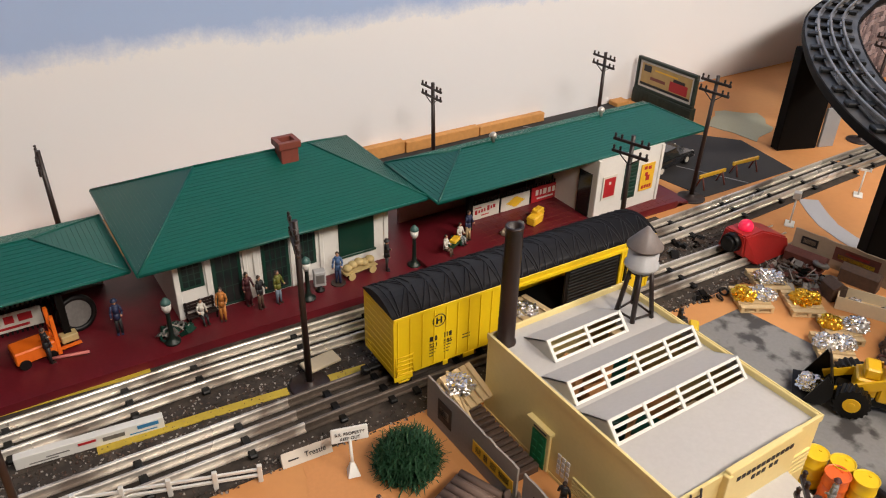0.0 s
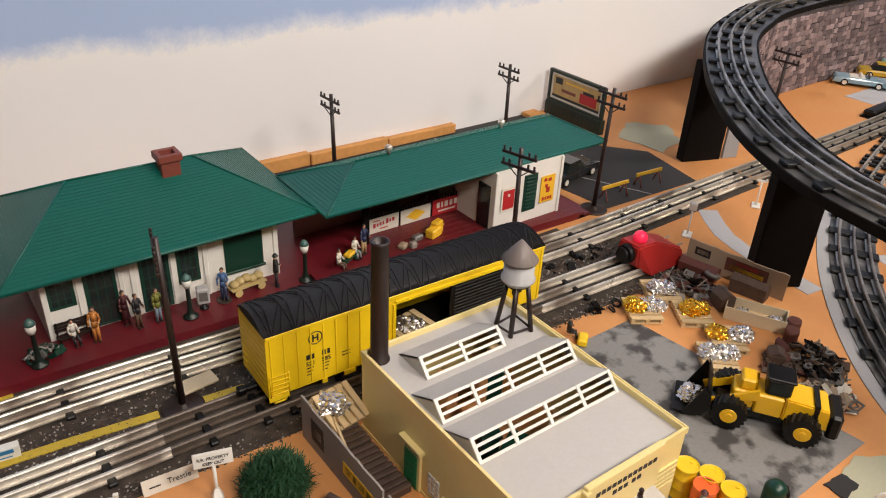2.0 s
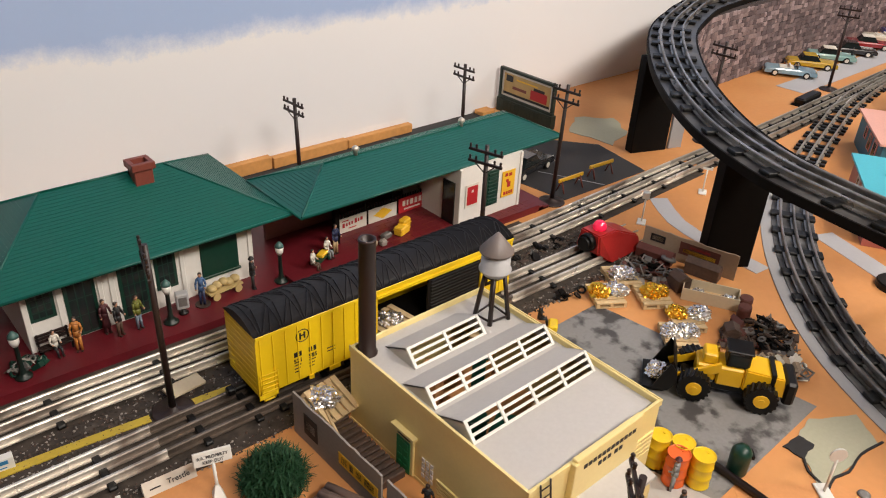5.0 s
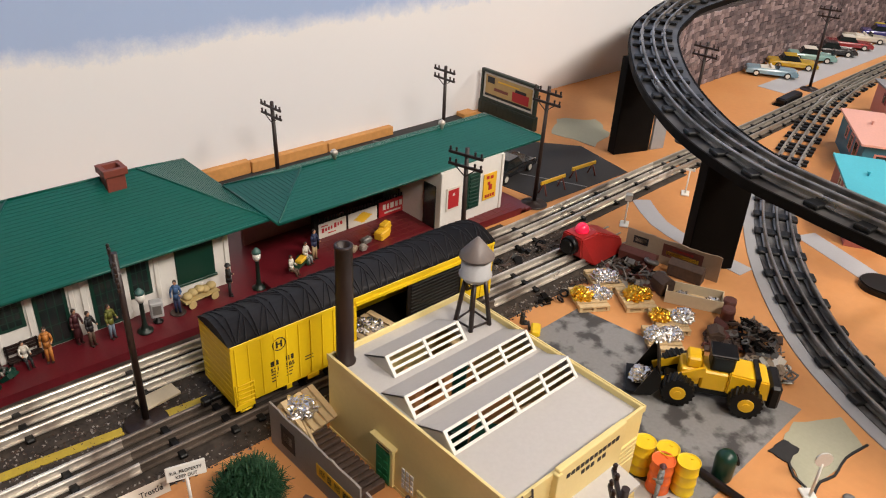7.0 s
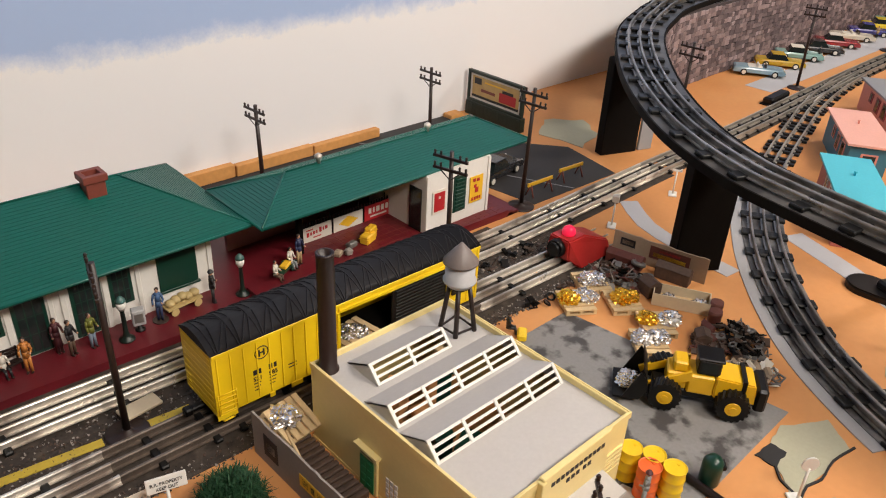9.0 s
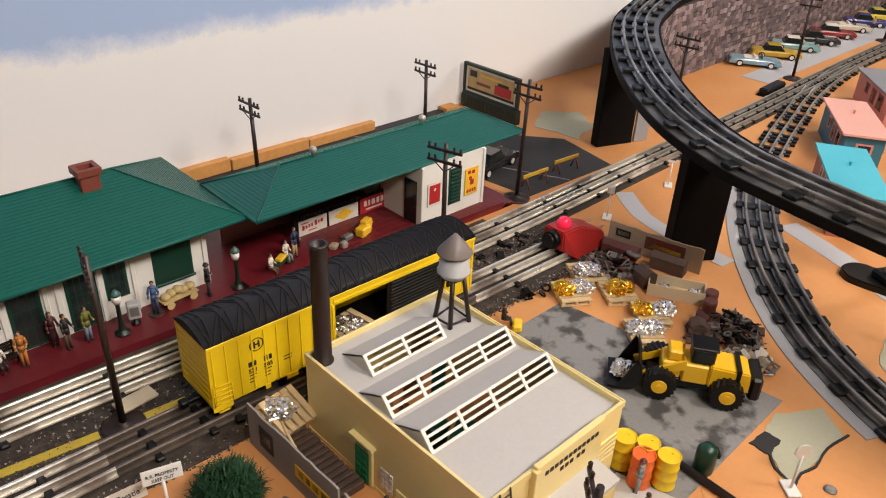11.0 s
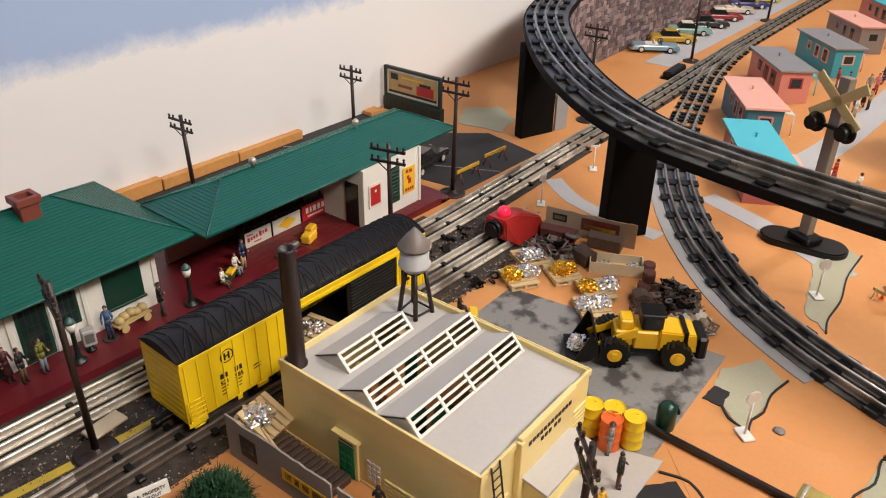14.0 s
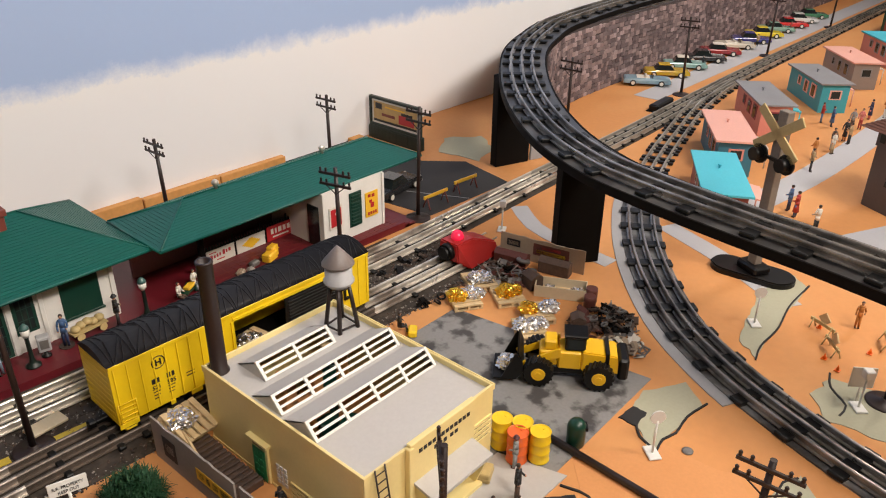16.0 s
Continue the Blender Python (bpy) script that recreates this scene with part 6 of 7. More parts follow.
for k, (x, y) in enumerate(((1.765, 0.281), (1.833, 0.264), (1.86, 0.272), (1.944, 0.271), (1.925, 0.256), (2.048, 0.355), (2.032, 0.326), (2.043, 0.284), (2.06, 0.27), (2.16, 0.275), (2.2, 0.25), (2.28, 0.262), (2.36, 0.24), (2.45, 0.25), (1.69, 0.262), (1.439, 0.206), (1.46, 0.225))):
    c = FAR[k % len(FAR)]
    figure("toy figure in a %s coat beside the cottages" % c, pose(x, y, 0.001, 0, 0, rnd.uniform(0, 360)), c, FAR[(k * 3 + 1) % len(FAR)], skirt=k % 3 == 0, group="cottage figures", size=1.22)
figure("toy figure in white working by the elevated line", pose(1.398, 0.158, 0.001, 0, 0, 60), "white", "black", group="cottage figures", size=1.25)
figure("toy road worker in orange behind the barriers", pose(1.125, 0.012, 0.001, 0, 0, 200), "orange", "orange", group="cottage figures")
for k, x in enumerate((2.35, 2.78, 3.1)):
    figure("toy figure standing beside the parked cars", pose(x, 0.80, 0.001, 0, 0, 40 * k), FAR[k + 3], "black", group="cottage figures")

# ---- platform furniture ----
def bench(m):
    top = thing("platform_bench", "dark slatted bench against the station wall", "bench", m=m, group="benches")
    for k in range(3):
        bm = B()
        box(bm, -0.018, 0.018, -0.006 + k * 0.004, -0.003 + k * 0.004, 0.0085, 0.0095)
        part("seat_slat", bm, M["brown"], top)
    for k in range(3):
        bm = B()
        box(bm, -0.018, 0.018, 0.0065, 0.0075, 0.012 + k * 0.0042, 0.015 + k * 0.0042)
        part("back_slat", bm, M["brown"], top)
    for x in (-0.016, 0.016):
        bm = B()
        box(bm, x - 0.001, x + 0.001, -0.006, -0.004, 0, 0.0085)
        box(bm, x - 0.001, x + 0.001, 0.006, 0.0078, 0, 0.024)
        box(bm, x - 0.001, x + 0.001, -0.006, 0.0078, 0.0072, 0.0085)
        part("leg", bm, M["black"], top)


bench(pose(0.201, 0.763, PZ, 0, 0, 2))
booth = thing("weighing_machine", "grey platform machine with a screen on a dark foot", "machine", m=pose(0.345, 0.747, PZ, 0, 0, -15))
bm = B()
box(bm, -0.0075, 0.0075, -0.006, 0.006, 0.009, 0.03, bevel=0.0012)
part("case", bm, M["tank_grey"], booth)
bm = B()
box(bm, -0.005, 0.005, -0.0066, -0.0058, 0.014, 0.026)
part("screen", bm, M["scrap_grey"], booth)
bm = B()
lathe(bm, [(0.006, 0), (0.006, 0.002), (0.0025, 0.003), (0.0025, 0.0092)], 10)
part("foot", bm, M["black"], booth)
cart = thing("luggage_cart", "tan luggage cart piled with sacks", "cart", m=pose(0.405, 0.757, PZ, 0, 0, 6))
M["tan_plastic"] = mat("tan_cart_plastic", (0.5, 0.38, 0.17), 0.55, vary=0.12)
bm = B()
box(bm, -0.024, 0.024, -0.008, 0.008, 0.0085, 0.0105)
part("bed", bm, M["tan_plastic"], cart)
for x in (-0.016, 0.016):
    for s in (-1, 1):
        bm = B()
        rod(bm, (x, s * 0.008, 0.0055), (x, s * 0.0098, 0.0055), 0.0053, n=12)
        part("wheel", bm, M["tan_plastic"], cart)
for k in range(5):
    bm = B()
    ball(bm, (-0.017 + k * 0.0085, 0.001 * (k % 2), 0.0145 + 0.002 * (k % 3)), 0.0065, squash=(1, 1.05, 0.75))
    part("sack", bm, M["tan_plastic"], cart)
cart2 = thing("luggage_cart", "green hand cart with a yellow case", "cart", m=pose(0.552, 0.752, PZ, 0, 0, 30))
bm = B()
box(bm, -0.02, 0.02, -0.007, 0.007, 0.007, 0.0085)
rod(bm, (-0.02, 0, 0.008), (-0.034, 0, 0.016), 0.0009, n=6)
part("bed", bm, M["green_paint"], cart2)
for s in (-1, 1):
    bm = B()
    rod(bm, (0.006, s * 0.007, 0.006), (0.006, s * 0.0088, 0.006), 0.0058, n=12)
    part("wheel", bm, M["green_paint"], cart2)
bm = B()
box(bm, -0.01, 0.008, -0.005, 0.005, 0.0085, 0.0135, bevel=0.001)
part("case", bm, M["sign_yellow"], cart2)
for x, y, w, d, h, a, m, label in ((0.69, 0.748, 0.024, 0.015, 0.014, 20, "sign_yellow", "yellow trunk on the platform"), (0.70, 0.754, 0.018, 0.012, 0.02, 20, "sign_yellow", "tall yellow trunk on the platform"), (0.662, 0.75, 0.016, 0.01, 0.009, 10, "scrap_grey", "small dark grey suitcase on the platform"), (0.632, 0.742, 0.013, 0.011, 0.008, 30, "card", "worn tan sack on the platform"), (0.645, 0.735, 0.01, 0.009, 0.01, 0, "card_grey", "small grey parcel on the platform")):
    bm = B()
    box(bm, -w / 2, w / 2, -d / 2, d / 2, 0, h, bevel=0.0018)
    box(bm, -w / 2 - 0.0004, w / 2 + 0.0004, -d / 2 - 0.0004, d / 2 + 0.0004, h * 0.6, h * 0.66)
    rod(bm, (-0.003, 0, h + 0.001), (0.003, 0, h + 0.001), 0.0005, n=5)
    plain("trunk", bm, M[m], label, "luggage", m=pose(x, y, PZ, 0, 0, a), group="luggage")
# ramp and steps by the platform
bm = B()
for k in range(3):
    box(bm, 0.485 + 0.02 * k, 0.505 + 0.02 * k, 0.712, 0.74, 0.012, 0.0145 + 0.0022 * (2 - k))
plain("platform_steps", bm, M["maroon"], "low maroon steps on the platform", "steps")
# orange lift truck, crate pile and spare wheel at the wing
M["bright_orange"] = mat("bright_orange_plastic", (0.85, 0.16, 0.012), 0.4, vary=0.05)
lift = thing("lift_truck", "bright orange toy platform lift truck", "lift truck", m=pose(0.032, 0.785, PZ, 0, 0, 8))
bm = B()
box(bm, -0.03, 0.012, -0.013, 0.013, 0.006, 0.022, bevel=0.0015)
part("body", bm, M["bright_orange"], lift)
bm = B()
box(bm, 0.012, 0.016, -0.012, -0.008, 0.002, 0.052)
box(bm, 0.012, 0.016, 0.008, 0.012, 0.002, 0.052)
box(bm, 0.012, 0.016, -0.008, 0.008, 0.03, 0.034)
part("mast", bm, M["bright_orange"], lift)
bm = B()
box(bm, 0.016, 0.038, -0.01, -0.006, 0.005, 0.007)
box(bm, 0.016, 0.038, 0.006, 0.01, 0.005, 0.007)
part("fork", bm, M["bright_orange"], lift)
for x in (-0.022, 0.005):
    for s in (-1, 1):
        bm = B()
        rod(bm, (x, s * 0.011, 0.006), (x, s * 0.0145, 0.006), 0.006, n=12)
        part("wheel", bm, M["black"], lift)
bm = B()
box(bm, -0.009, 0.009, -0.006, 0.006, 0, 0.009, bevel=0.001)
plain("cardboard_carton", bm, M["tan_plastic"], "small tan carton on the lift forks", "carton", m=pose(0.06, 0.79, PZ + 0.0075, 0, 0, 8))
bm = B()
rod(bm, (-0.02, 0, 0.004), (0.02, 0, 0.005), 0.0018, n=8)
plain("pink_pole", bm, PAINTS["pink"], "pink rod lying by the lift truck", "rod", m=pose(0.055, 0.765, PZ, 0, 0, -14))
wheel = thing("spare_wheel", "large dark wheel leaning at the platform wing", "wheel", m=pose(0.075, 0.815, PZ + 0.0225, 78, 0, 10))
bm = B()
torus(bm, 0.019, 0.0035)
part("tyre", bm, M["black"], wheel)
bm = B()
for k in range(8):
    a = 2 * math.pi * k / 8
    rod(bm, (0, 0, 0), (0.016 * math.cos(a), 0.016 * math.sin(a), 0), 0.001, n=6)
lathe(bm, [(0.0155, -0.001), (0.0168, -0.001), (0.0168, 0.001), (0.0155, 0.001)], 24)
part("rim", bm, M["scrap_grey"], wheel)
poster("fence_sign", -0.03, 0.042, 0.018, 0.042, 0.842, M["sign_white"], M["sign_red"], "white advertising sign with red print at the wing", [(0.1, 0.28, 0.45, 0.85), (0.34, 0.4, 0.45, 0.85), (0.46, 0.6, 0.45, 0.85), (0.66, 0.86, 0.45, 0.85), (0.2, 0.8, 0.15, 0.28)])
picket2 = thing("picket_fence", "black picket fence carrying a sign at the wing", "fence")
for k in range(20):
    x = -0.045 + k * 0.0052
    bm = B()
    box(bm, x, x + 0.0022, 0.8425, 0.844, 0.012, 0.05)
    part("picket", bm, M["black"], picket2)
scrap_pile("low heap of grey luggage beside the lamp", 0.185, 0.748, 0.018, 0.012, 26, 0.01, 15, [M["scrap_grey"], M["green_paint"], M["card_grey"]]).matrix_basis = pose(0.165, 0.752, PZ)

# ---- signs, small fence, cards ----
def stand_sign(m, label, w=0.035, h=0.012, pole=0.036):
    top = thing("stand_sign", label, "sign", m=m, group="stand signs")
    bm = B()
    solid(bm, [(-0.006, -0.008, 0), (0.006, -0.008, 0), (0.006, 0.008, 0), (-0.006, 0.008, 0), (-0.0018, -0.0018, 0.012), (0.0018, -0.0018, 0.012), (0.0018, 0.0018, 0.012), (-0.0018, 0.0018, 0.012)], [(0, 1, 5, 4), (1, 2, 6, 5), (2, 3, 7, 6), (3, 0, 4, 7), (4, 5, 6, 7), (3, 2, 1, 0)])
    rod(bm, (0, 0, 0.004), (0, 0, pole), 0.0016, n=8)
    part("stand", bm, M["window_white"], top)
    bm = B()
    box(bm, -w / 2, w / 2, -0.0014, 0.0014, pole - 0.002, pole + h, bevel=0.0006)
    part("board", bm, M["window_white"], top)
    return top


s1 = stand_sign(pose(0.247, 0.466, 0, -18, 0, -16), "white stand sign with black capitals")
lettering("words", "R.R. PROPERTY", 0.0042, s1, (0, -0.0018, 0.0422), (90, 0, 0), M["ink"])
lettering("words", "KEEP OUT", 0.0042, s1, (0, -0.0018, 0.0374), (90, 0, 0), M["ink"])
card = thing("name_card", "small folded white name card on the board", "card", m=pose(0.218, 0.508, 0.001, 0, 0, -4))
bm = B()
solid(bm, [(-0.025, -0.006, 0), (0.025, -0.006, 0), (0.025, 0.0, 0.014), (-0.025, 0.0, 0.014), (-0.025, 0.006, 0), (0.025, 0.006, 0)], [(0, 1, 2, 3), (3, 2, 5, 4), (0, 3, 4), (1, 5, 2), (0, 4, 5, 1)])
part("fold", bm, M["sign_white"], card)
lettering("words", "Trestle", 0.0075, card, (0.008, -0.0036, 0.007), (67, 0, 0), M["ink"])
bm = B()
box(bm, -0.019, -0.009, -0.0045, -0.0035, 0.006, 0.0068, turn=Matrix())
part("print", bm, M["ink"], card)
strip_sign = thing("track_label", "long white label block lying between the tracks", "label", m=pose(0.048, 0.629, 0.0015, 0, 0, -6))
bm = B()
box(bm, -0.067, 0.067, -0.0045, 0.0045, 0, 0.0135, bevel=0.0005)
part("block", bm, M["window_white"], strip_sign)
for x0, x1, z0, z1, m in ((-0.012, 0.004, 0.008, 0.0105, "sign_red"), (0.01, 0.03, 0.005, 0.0095, "scrap_grey"), (0.042, 0.062, 0.0075, 0.0115, "blue_ink"), (-0.055, -0.03, 0.003, 0.004, "scrap_grey"), (-0.04, -0.02, 0.006, 0.007, "scrap_grey"), (0.034, 0.06, 0.003, 0.004, "blue_ink")):
    bm = B()
    box(bm, x0, x1, -0.005, -0.0044, z0, z1)
    part("print", bm, M[m], strip_sign)
ranch = thing("rail_fence", "white post and rail toy fence", "fence", m=pose(0.172, 0.502, 0, 0, 0, 161))
for k in range(5):
    bm = B()
    box(bm, k * 0.04, k * 0.04 + 0.0045, -0.002, 0.002, 0, 0.021, bevel=0.0006)
    part("post", bm, M["window_white"], ranch)
for z in (0.007, 0.014):
    bm = B()
    box(bm, 0.002, 0.164, -0.0012, 0.0012, z, z + 0.003, bevel=0.0004)
    part("rail", bm, M["window_white"], ranch)


def round_sign(m, label, size="disc"):
    top = thing("track_signal", label, "signal", m=m, group="track signals")
    bm = B()
    box(bm, -0.011, 0.011, -0.007, 0.007, 0, 0.0025, bevel=0.0008)
    rod(bm, (0, 0, 0.002), (0, 0, 0.045), 0.0014, n=8)
    part("stand", bm, M["window_white"], top)
    bm = B()
    if size == "disc":
        rod(bm, (-0.0008, 0, 0.05), (0.0008, 0, 0.05), 0.0085, n=18)
    elif size == "box":
        box(bm, -0.0055, 0.0055, -0.0055, 0.0055, 0.044, 0.055, bevel=0.001)
    else:
        box(bm, -0.001, 0.001, -0.008, 0.008, 0.044, 0.0475)
        box(bm, -0.001, 0.001, -0.0085, -0.0055, 0.044, 0.05)
    part("head", bm, M["window_white"], top)


round_sign(pose(1.04, 0.563, 0, 0, 0, 30), "white signal box on a slim stand by the track", "box")
round_sign(pose(1.226, 0.567, 0, 0, 0, 30), "white cross signal on a slim stand by the track", "bar")
round_sign(pose(0.706, 0.102, 0.001, 0, 0, 50), "white round signal disc on a slim stand")
round_sign(pose(1.038, 0.121, 0.001, 0, 0, 40), "white round signal disc on a slim stand")
round_sign(pose(0.94, -0.042, 0.001, 0, 0, 40), "white stand with a small board by the road works", "box")
bm = B()
lathe(bm, [(0.0062, 0), (0.0062, 0.0012), (0.004, 0.0018)], 18)
plain("board_screw", bm, M["scrap_grey"], "small blue grey disc set in the board", "disc", m=pose(0.736, 0.075, 0.0005))
bm = B()
box(bm, -0.0012, 0.0012, -0.014, 0.014, 0.022, 0.05, bevel=0.0006)
rod(bm, (0, 0, 0), (0, 0, 0.025), 0.0012, n=8)
plain("road_sign", bm, M["sign_white"], "pale square road works sign", "sign", m=pose(0.95, -0.036, 0.001, 0, 0, 35))
for i, (x, y) in enumerate(((1.018, 0.021), (1.002, 0.0), (1.09, 0.05), (1.07, -0.02))):
    bm = B()
    box(bm, -0.0035, 0.0035, -0.0035, 0.0035, 0, 0.0008)
    lathe(bm, [(0.0026, 0.0008), (0.0005, 0.008)], 10)
    plain("traffic_cone", bm, M["bright_orange"], "tiny orange traffic cone", "cone", m=pose(x, y, 0.001), group="traffic cones")
for x, y, a in ((1.04, 0.02, 40), (1.08, 0.045, 65), (1.1, -0.03, 20)):
    top = thing("road_barrier", "small tan and orange road works barrier", "barrier", m=pose(x, y, 0.001, 0, 0, a), group="road barriers")
    for s in (-1, 1):
        bm = B()
        rod(bm, (s * 0.015, -0.006, 0), (s * 0.015, 0, 0.016), 0.0009, n=6)
        rod(bm, (s * 0.015, 0.006, 0), (s * 0.015, 0, 0.016), 0.0009, n=6)
        part("leg", bm, M["tan_plastic"], top)
    bm = B()
    box(bm, -0.02, 0.02, -0.001, 0.001, 0.01, 0.0145)
    part("plank", bm, M["tan_plastic"], top)
    bm = B()
    box(bm, -0.007, 0.007, -0.001, 0.001, -0.007, 0.007, turn=Matrix.Translation((0, -0.002, 0.02)) @ Matrix.Rotation(0.785, 4, "Y"))
    part("diamond_board", bm, M["pallet"], top)
for x, y, a in ((1.04, 0.716, -2), (1.132, 0.722, -4)):
    top = thing("saw_horse", "yellow sawhorse barrier with dark red legs", "barrier", m=pose(x, y, 0.0009, 0, 0, a), group="sawhorses")
    bm = B()
    box(bm, -0.031, 0.031, -0.0015, 0.0015, 0.019, 0.0255, bevel=0.0005)
    part("plank", bm, M["sign_yellow"], top)
    for s in (-1, 1):
        for q in (-1, 1):
            bm = B()
            rod(bm, (s * 0.024, q * 0.009, 0), (s * 0.023, 0, 0.022), 0.0014, n=6)
            part("leg", bm, M["brown_red"], top)
swbox = thing("switch_machine", "long black switch machine beside the far track", "switch machine", m=pose(1.895, 0.703, 0.0, 0, 0, 3))
bm = B()
box(bm, -0.05, 0.05, -0.013, 0.013, 0.001, 0.018, bevel=0.004)
part("cover", bm, M["black"], swbox)
bm = B()
box(bm, -0.056, 0.056, -0.016, 0.016, 0, 0.003, bevel=0.001)
part("base", bm, M["black_matte"], swbox)
# ---- crossing signal ----
sig = thing("crossing_signal", "tall grey wooden crossing signal with crossed arms and two dark lamps", "crossing signal", m=pose(1.178, 0.18, 0, 0, 0, 152) @ Matrix.Scale(1.1, 4))
M["grey_wood"] = mat("weathered_grey_post", (0.2, 0.17, 0.14), 0.7, vary=0.2)
bm = B()
prism(bm, [(0.026 * math.cos(a), 0.032 * (1 if math.sin(a) > 0 else -1) + 0.026 * math.sin(a)) for a in [2 * math.pi * (k + 0.5) / 28 for k in range(28)]], 0, 0.009)
bmesh.ops.bevel(bm, geom=[e for e in bm.edges if min(v.co.z for v in e.verts) > 0.008], offset=0.002, segments=2, affect="EDGES")
bmesh.ops.rotate(bm, verts=bm.verts[:], cent=(0, 0, 0), matrix=Matrix.Rotation(math.radians(32), 3, "Z"))
part("base", bm, M["black"], sig)
bm = B()
box(bm, -0.014, 0.014, -0.02, 0.02, 0.008, 0.02, bevel=0.003)
part("housing", bm, M["black"], sig)
bm = B()
box(bm, -0.006, 0.006, -0.008, 0.008, 0.006, 0.238, bevel=0.0008)
part("post", bm, M["grey_wood"], sig)
for a in (0.95, -0.95):
    bm = B()
    box(bm, 0.0065, 0.009, -0.0065, 0.0065, -0.046, 0.046, turn=Matrix.Translation((0, 0, 0.208)) @ Matrix.Rotation(a, 4, "X"), bevel=0.0005)
    part("arm", bm, M["tan_plastic"], sig)
bm = B()
box(bm, 0.006, 0.01, -0.026, 0.026, 0.172, 0.176)
part("bracket", bm, M["black"], sig)
for s in (-1, 1):
    bm = B()
    rod(bm, (0.006, s * 0.024, 0.174), (0.009, s * 0.024, 0.174), 0.0135, n=20)
    rod(bm, (0.009, s * 0.024, 0.174), (0.02, s * 0.024, 0.174), 0.008, 0.009, n=16)
    part("lamp", bm, M["black"], sig)

# ---- bushes, brick pile, cabin, truck ----
M["bush"] = mat("dark_green_foliage_fibre", (0.013, 0.064, 0.022), 0.7, vary=0.4, grain=400, bump=0)


def bush(label, x, y, r, h, seed, count):
    rnd = random.Random(seed)
    bm = B()
    for k in range(count):
        a, u = rnd.uniform(0, 2 * math.pi), rnd.uniform(0.0, 1.0)
        q = rnd.uniform(0.55, 1.0)
        c = Vector((r * q * math.cos(a) * math.sqrt(1 - u * u), r * q * math.sin(a) * math.sqrt(1 - u * u), h * (0.08 + 0.85 * u * q)))
        d = Vector((rnd.uniform(-1, 1), rnd.uniform(-1, 1), rnd.uniform(-0.7, 1))).normalized()
        L, w = rnd.uniform(0.006, 0.015), rnd.uniform(0.0004, 0.0008)
        s = d.cross(Vector((0.3, 0.2, 1))).normalized() * w
        bend = Vector((rnd.uniform(-0.002, 0.002), rnd.uniform(-0.002, 0.002), rnd.uniform(-0.002, 0.003)))
        v = [bm.verts.new(p) for p in (c - s, c + s, c + d * L * 0.5 + bend + s, c + d * L * 0.5 + bend - s, c + d * L + s * 0.4, c + d * L - s * 0.4)]
        bm.faces.new((v[0], v[1], v[2], v[3]))
        bm.faces.new((v[3], v[2], v[4], v[5]))
    made = bmesh.ops.create_icosphere(bm, subdivisions=3, radius=1.0)["verts"]
    for v in made:
        n_ = 0.62 + 0.25 * noise.noise(v.co * 3)
        v.co = Vector((v.co.x * r * n_, v.co.y * r * n_, max(0, v.co.z) * h * n_ * 0.9))
    return plain("bush", bm, M["bush"], label, "bush", m=pose(x, y, 0.0005), group="bushes")


bush("dense dark green fibre bush beside the siding", 0.294, 0.446, 0.031, 0.04, 1, 5500)
bush("low dark green fibre bush beside the board wall", 0.325, 0.305, 0.02, 0.02, 2, 3500)
M["clay"] = mat("dull_brown_clay", (0.17, 0.11, 0.085), 0.75, vary=0.2, stain=0.3, stain_colour=(0.24, 0.19, 0.16))
stack_ = thing("pipe_stack", "stack of dull brown clay pipes and bricks", "pipe stack", m=pose(0.3135, 0.375, 0.0008, 0, 0, -68))
for i in range(6):
    for j in range(3 - (i > 3)):
        bm = B()
        y = -0.022 + i * 0.0088
        z = 0.0042 + j * 0.0082
        rod(bm, (-0.026 + 0.004 * j, y, z), (0.022 + 0.003 * (i % 2), y, z), 0.0042, n=10)
        part("pipe", bm, M["clay"], stack_)
for k in range(4):
    bm = B()
    lathe(bm, [(0.0062, 0), (0.0066, 0.014), (0.0078, 0.0165), (0.0078, 0.019), (0.0052, 0.019), (0.005, 0.004)], 14, at=(0.033, -0.02 + k * 0.0145, 0), cap=False)
    part("pot", bm, M["clay"], stack_)
chair_ = thing("kiln_block", "pale stone bracket before the pipe stack", "block", m=pose(0.291, 0.347, 0.001, 0, 0, 30))
bm = B()
box(bm, -0.008, 0.008, -0.006, 0.006, 0, 0.008, bevel=0.001)
box(bm, 0.004, 0.008, -0.006, 0.006, 0.008, 0.018, bevel=0.001)
part("block", bm, M["card"], chair_)
steps = thing("plank_stack", "stack of dark brown corrugated planks beside the factory", "planks", m=pose(0.3755, 0.43, 0.0008))
for k in range(14):
    bm = B()
    y = -0.055 + k * 0.0078
    box(bm, -0.022, 0.022, y, y + 0.006, 0, 0.010 + 0.002 * (k > 8), bevel=0.001)
    part("plank", bm, M["rust"], steps)
bm = B()
rod(bm, (0.365, 0.468, 0.046), (0.359, 0.425, 0.03), 0.0018, n=4)
plain("wooden_beam", bm, M["pallet"], "pale wooden stick leaning in the alley", "beam")
cabin = thing("portable_toilet", "blue toy cabin with a white curved roof", "cabin", m=pose(0.3725, 0.288, 0.0018, 0, 0, 20))
bm = B()
box(bm, -0.011, 0.011, -0.011, 0.011, 0, 0.036, bevel=0.0012)
part("body", bm, paint("cabin_blue_plastic", (0.04, 0.25, 0.45)), cabin)
bm = B()
prof = [(-0.0125, 0.0355), (-0.0125, 0.039), (-0.007, 0.043), (0, 0.0445), (0.007, 0.043), (0.0125, 0.039), (0.0125, 0.0355)]
rows = [bm.verts.new((x, y, z)) for y in (-0.0125, 0.0125) for x, z in prof]
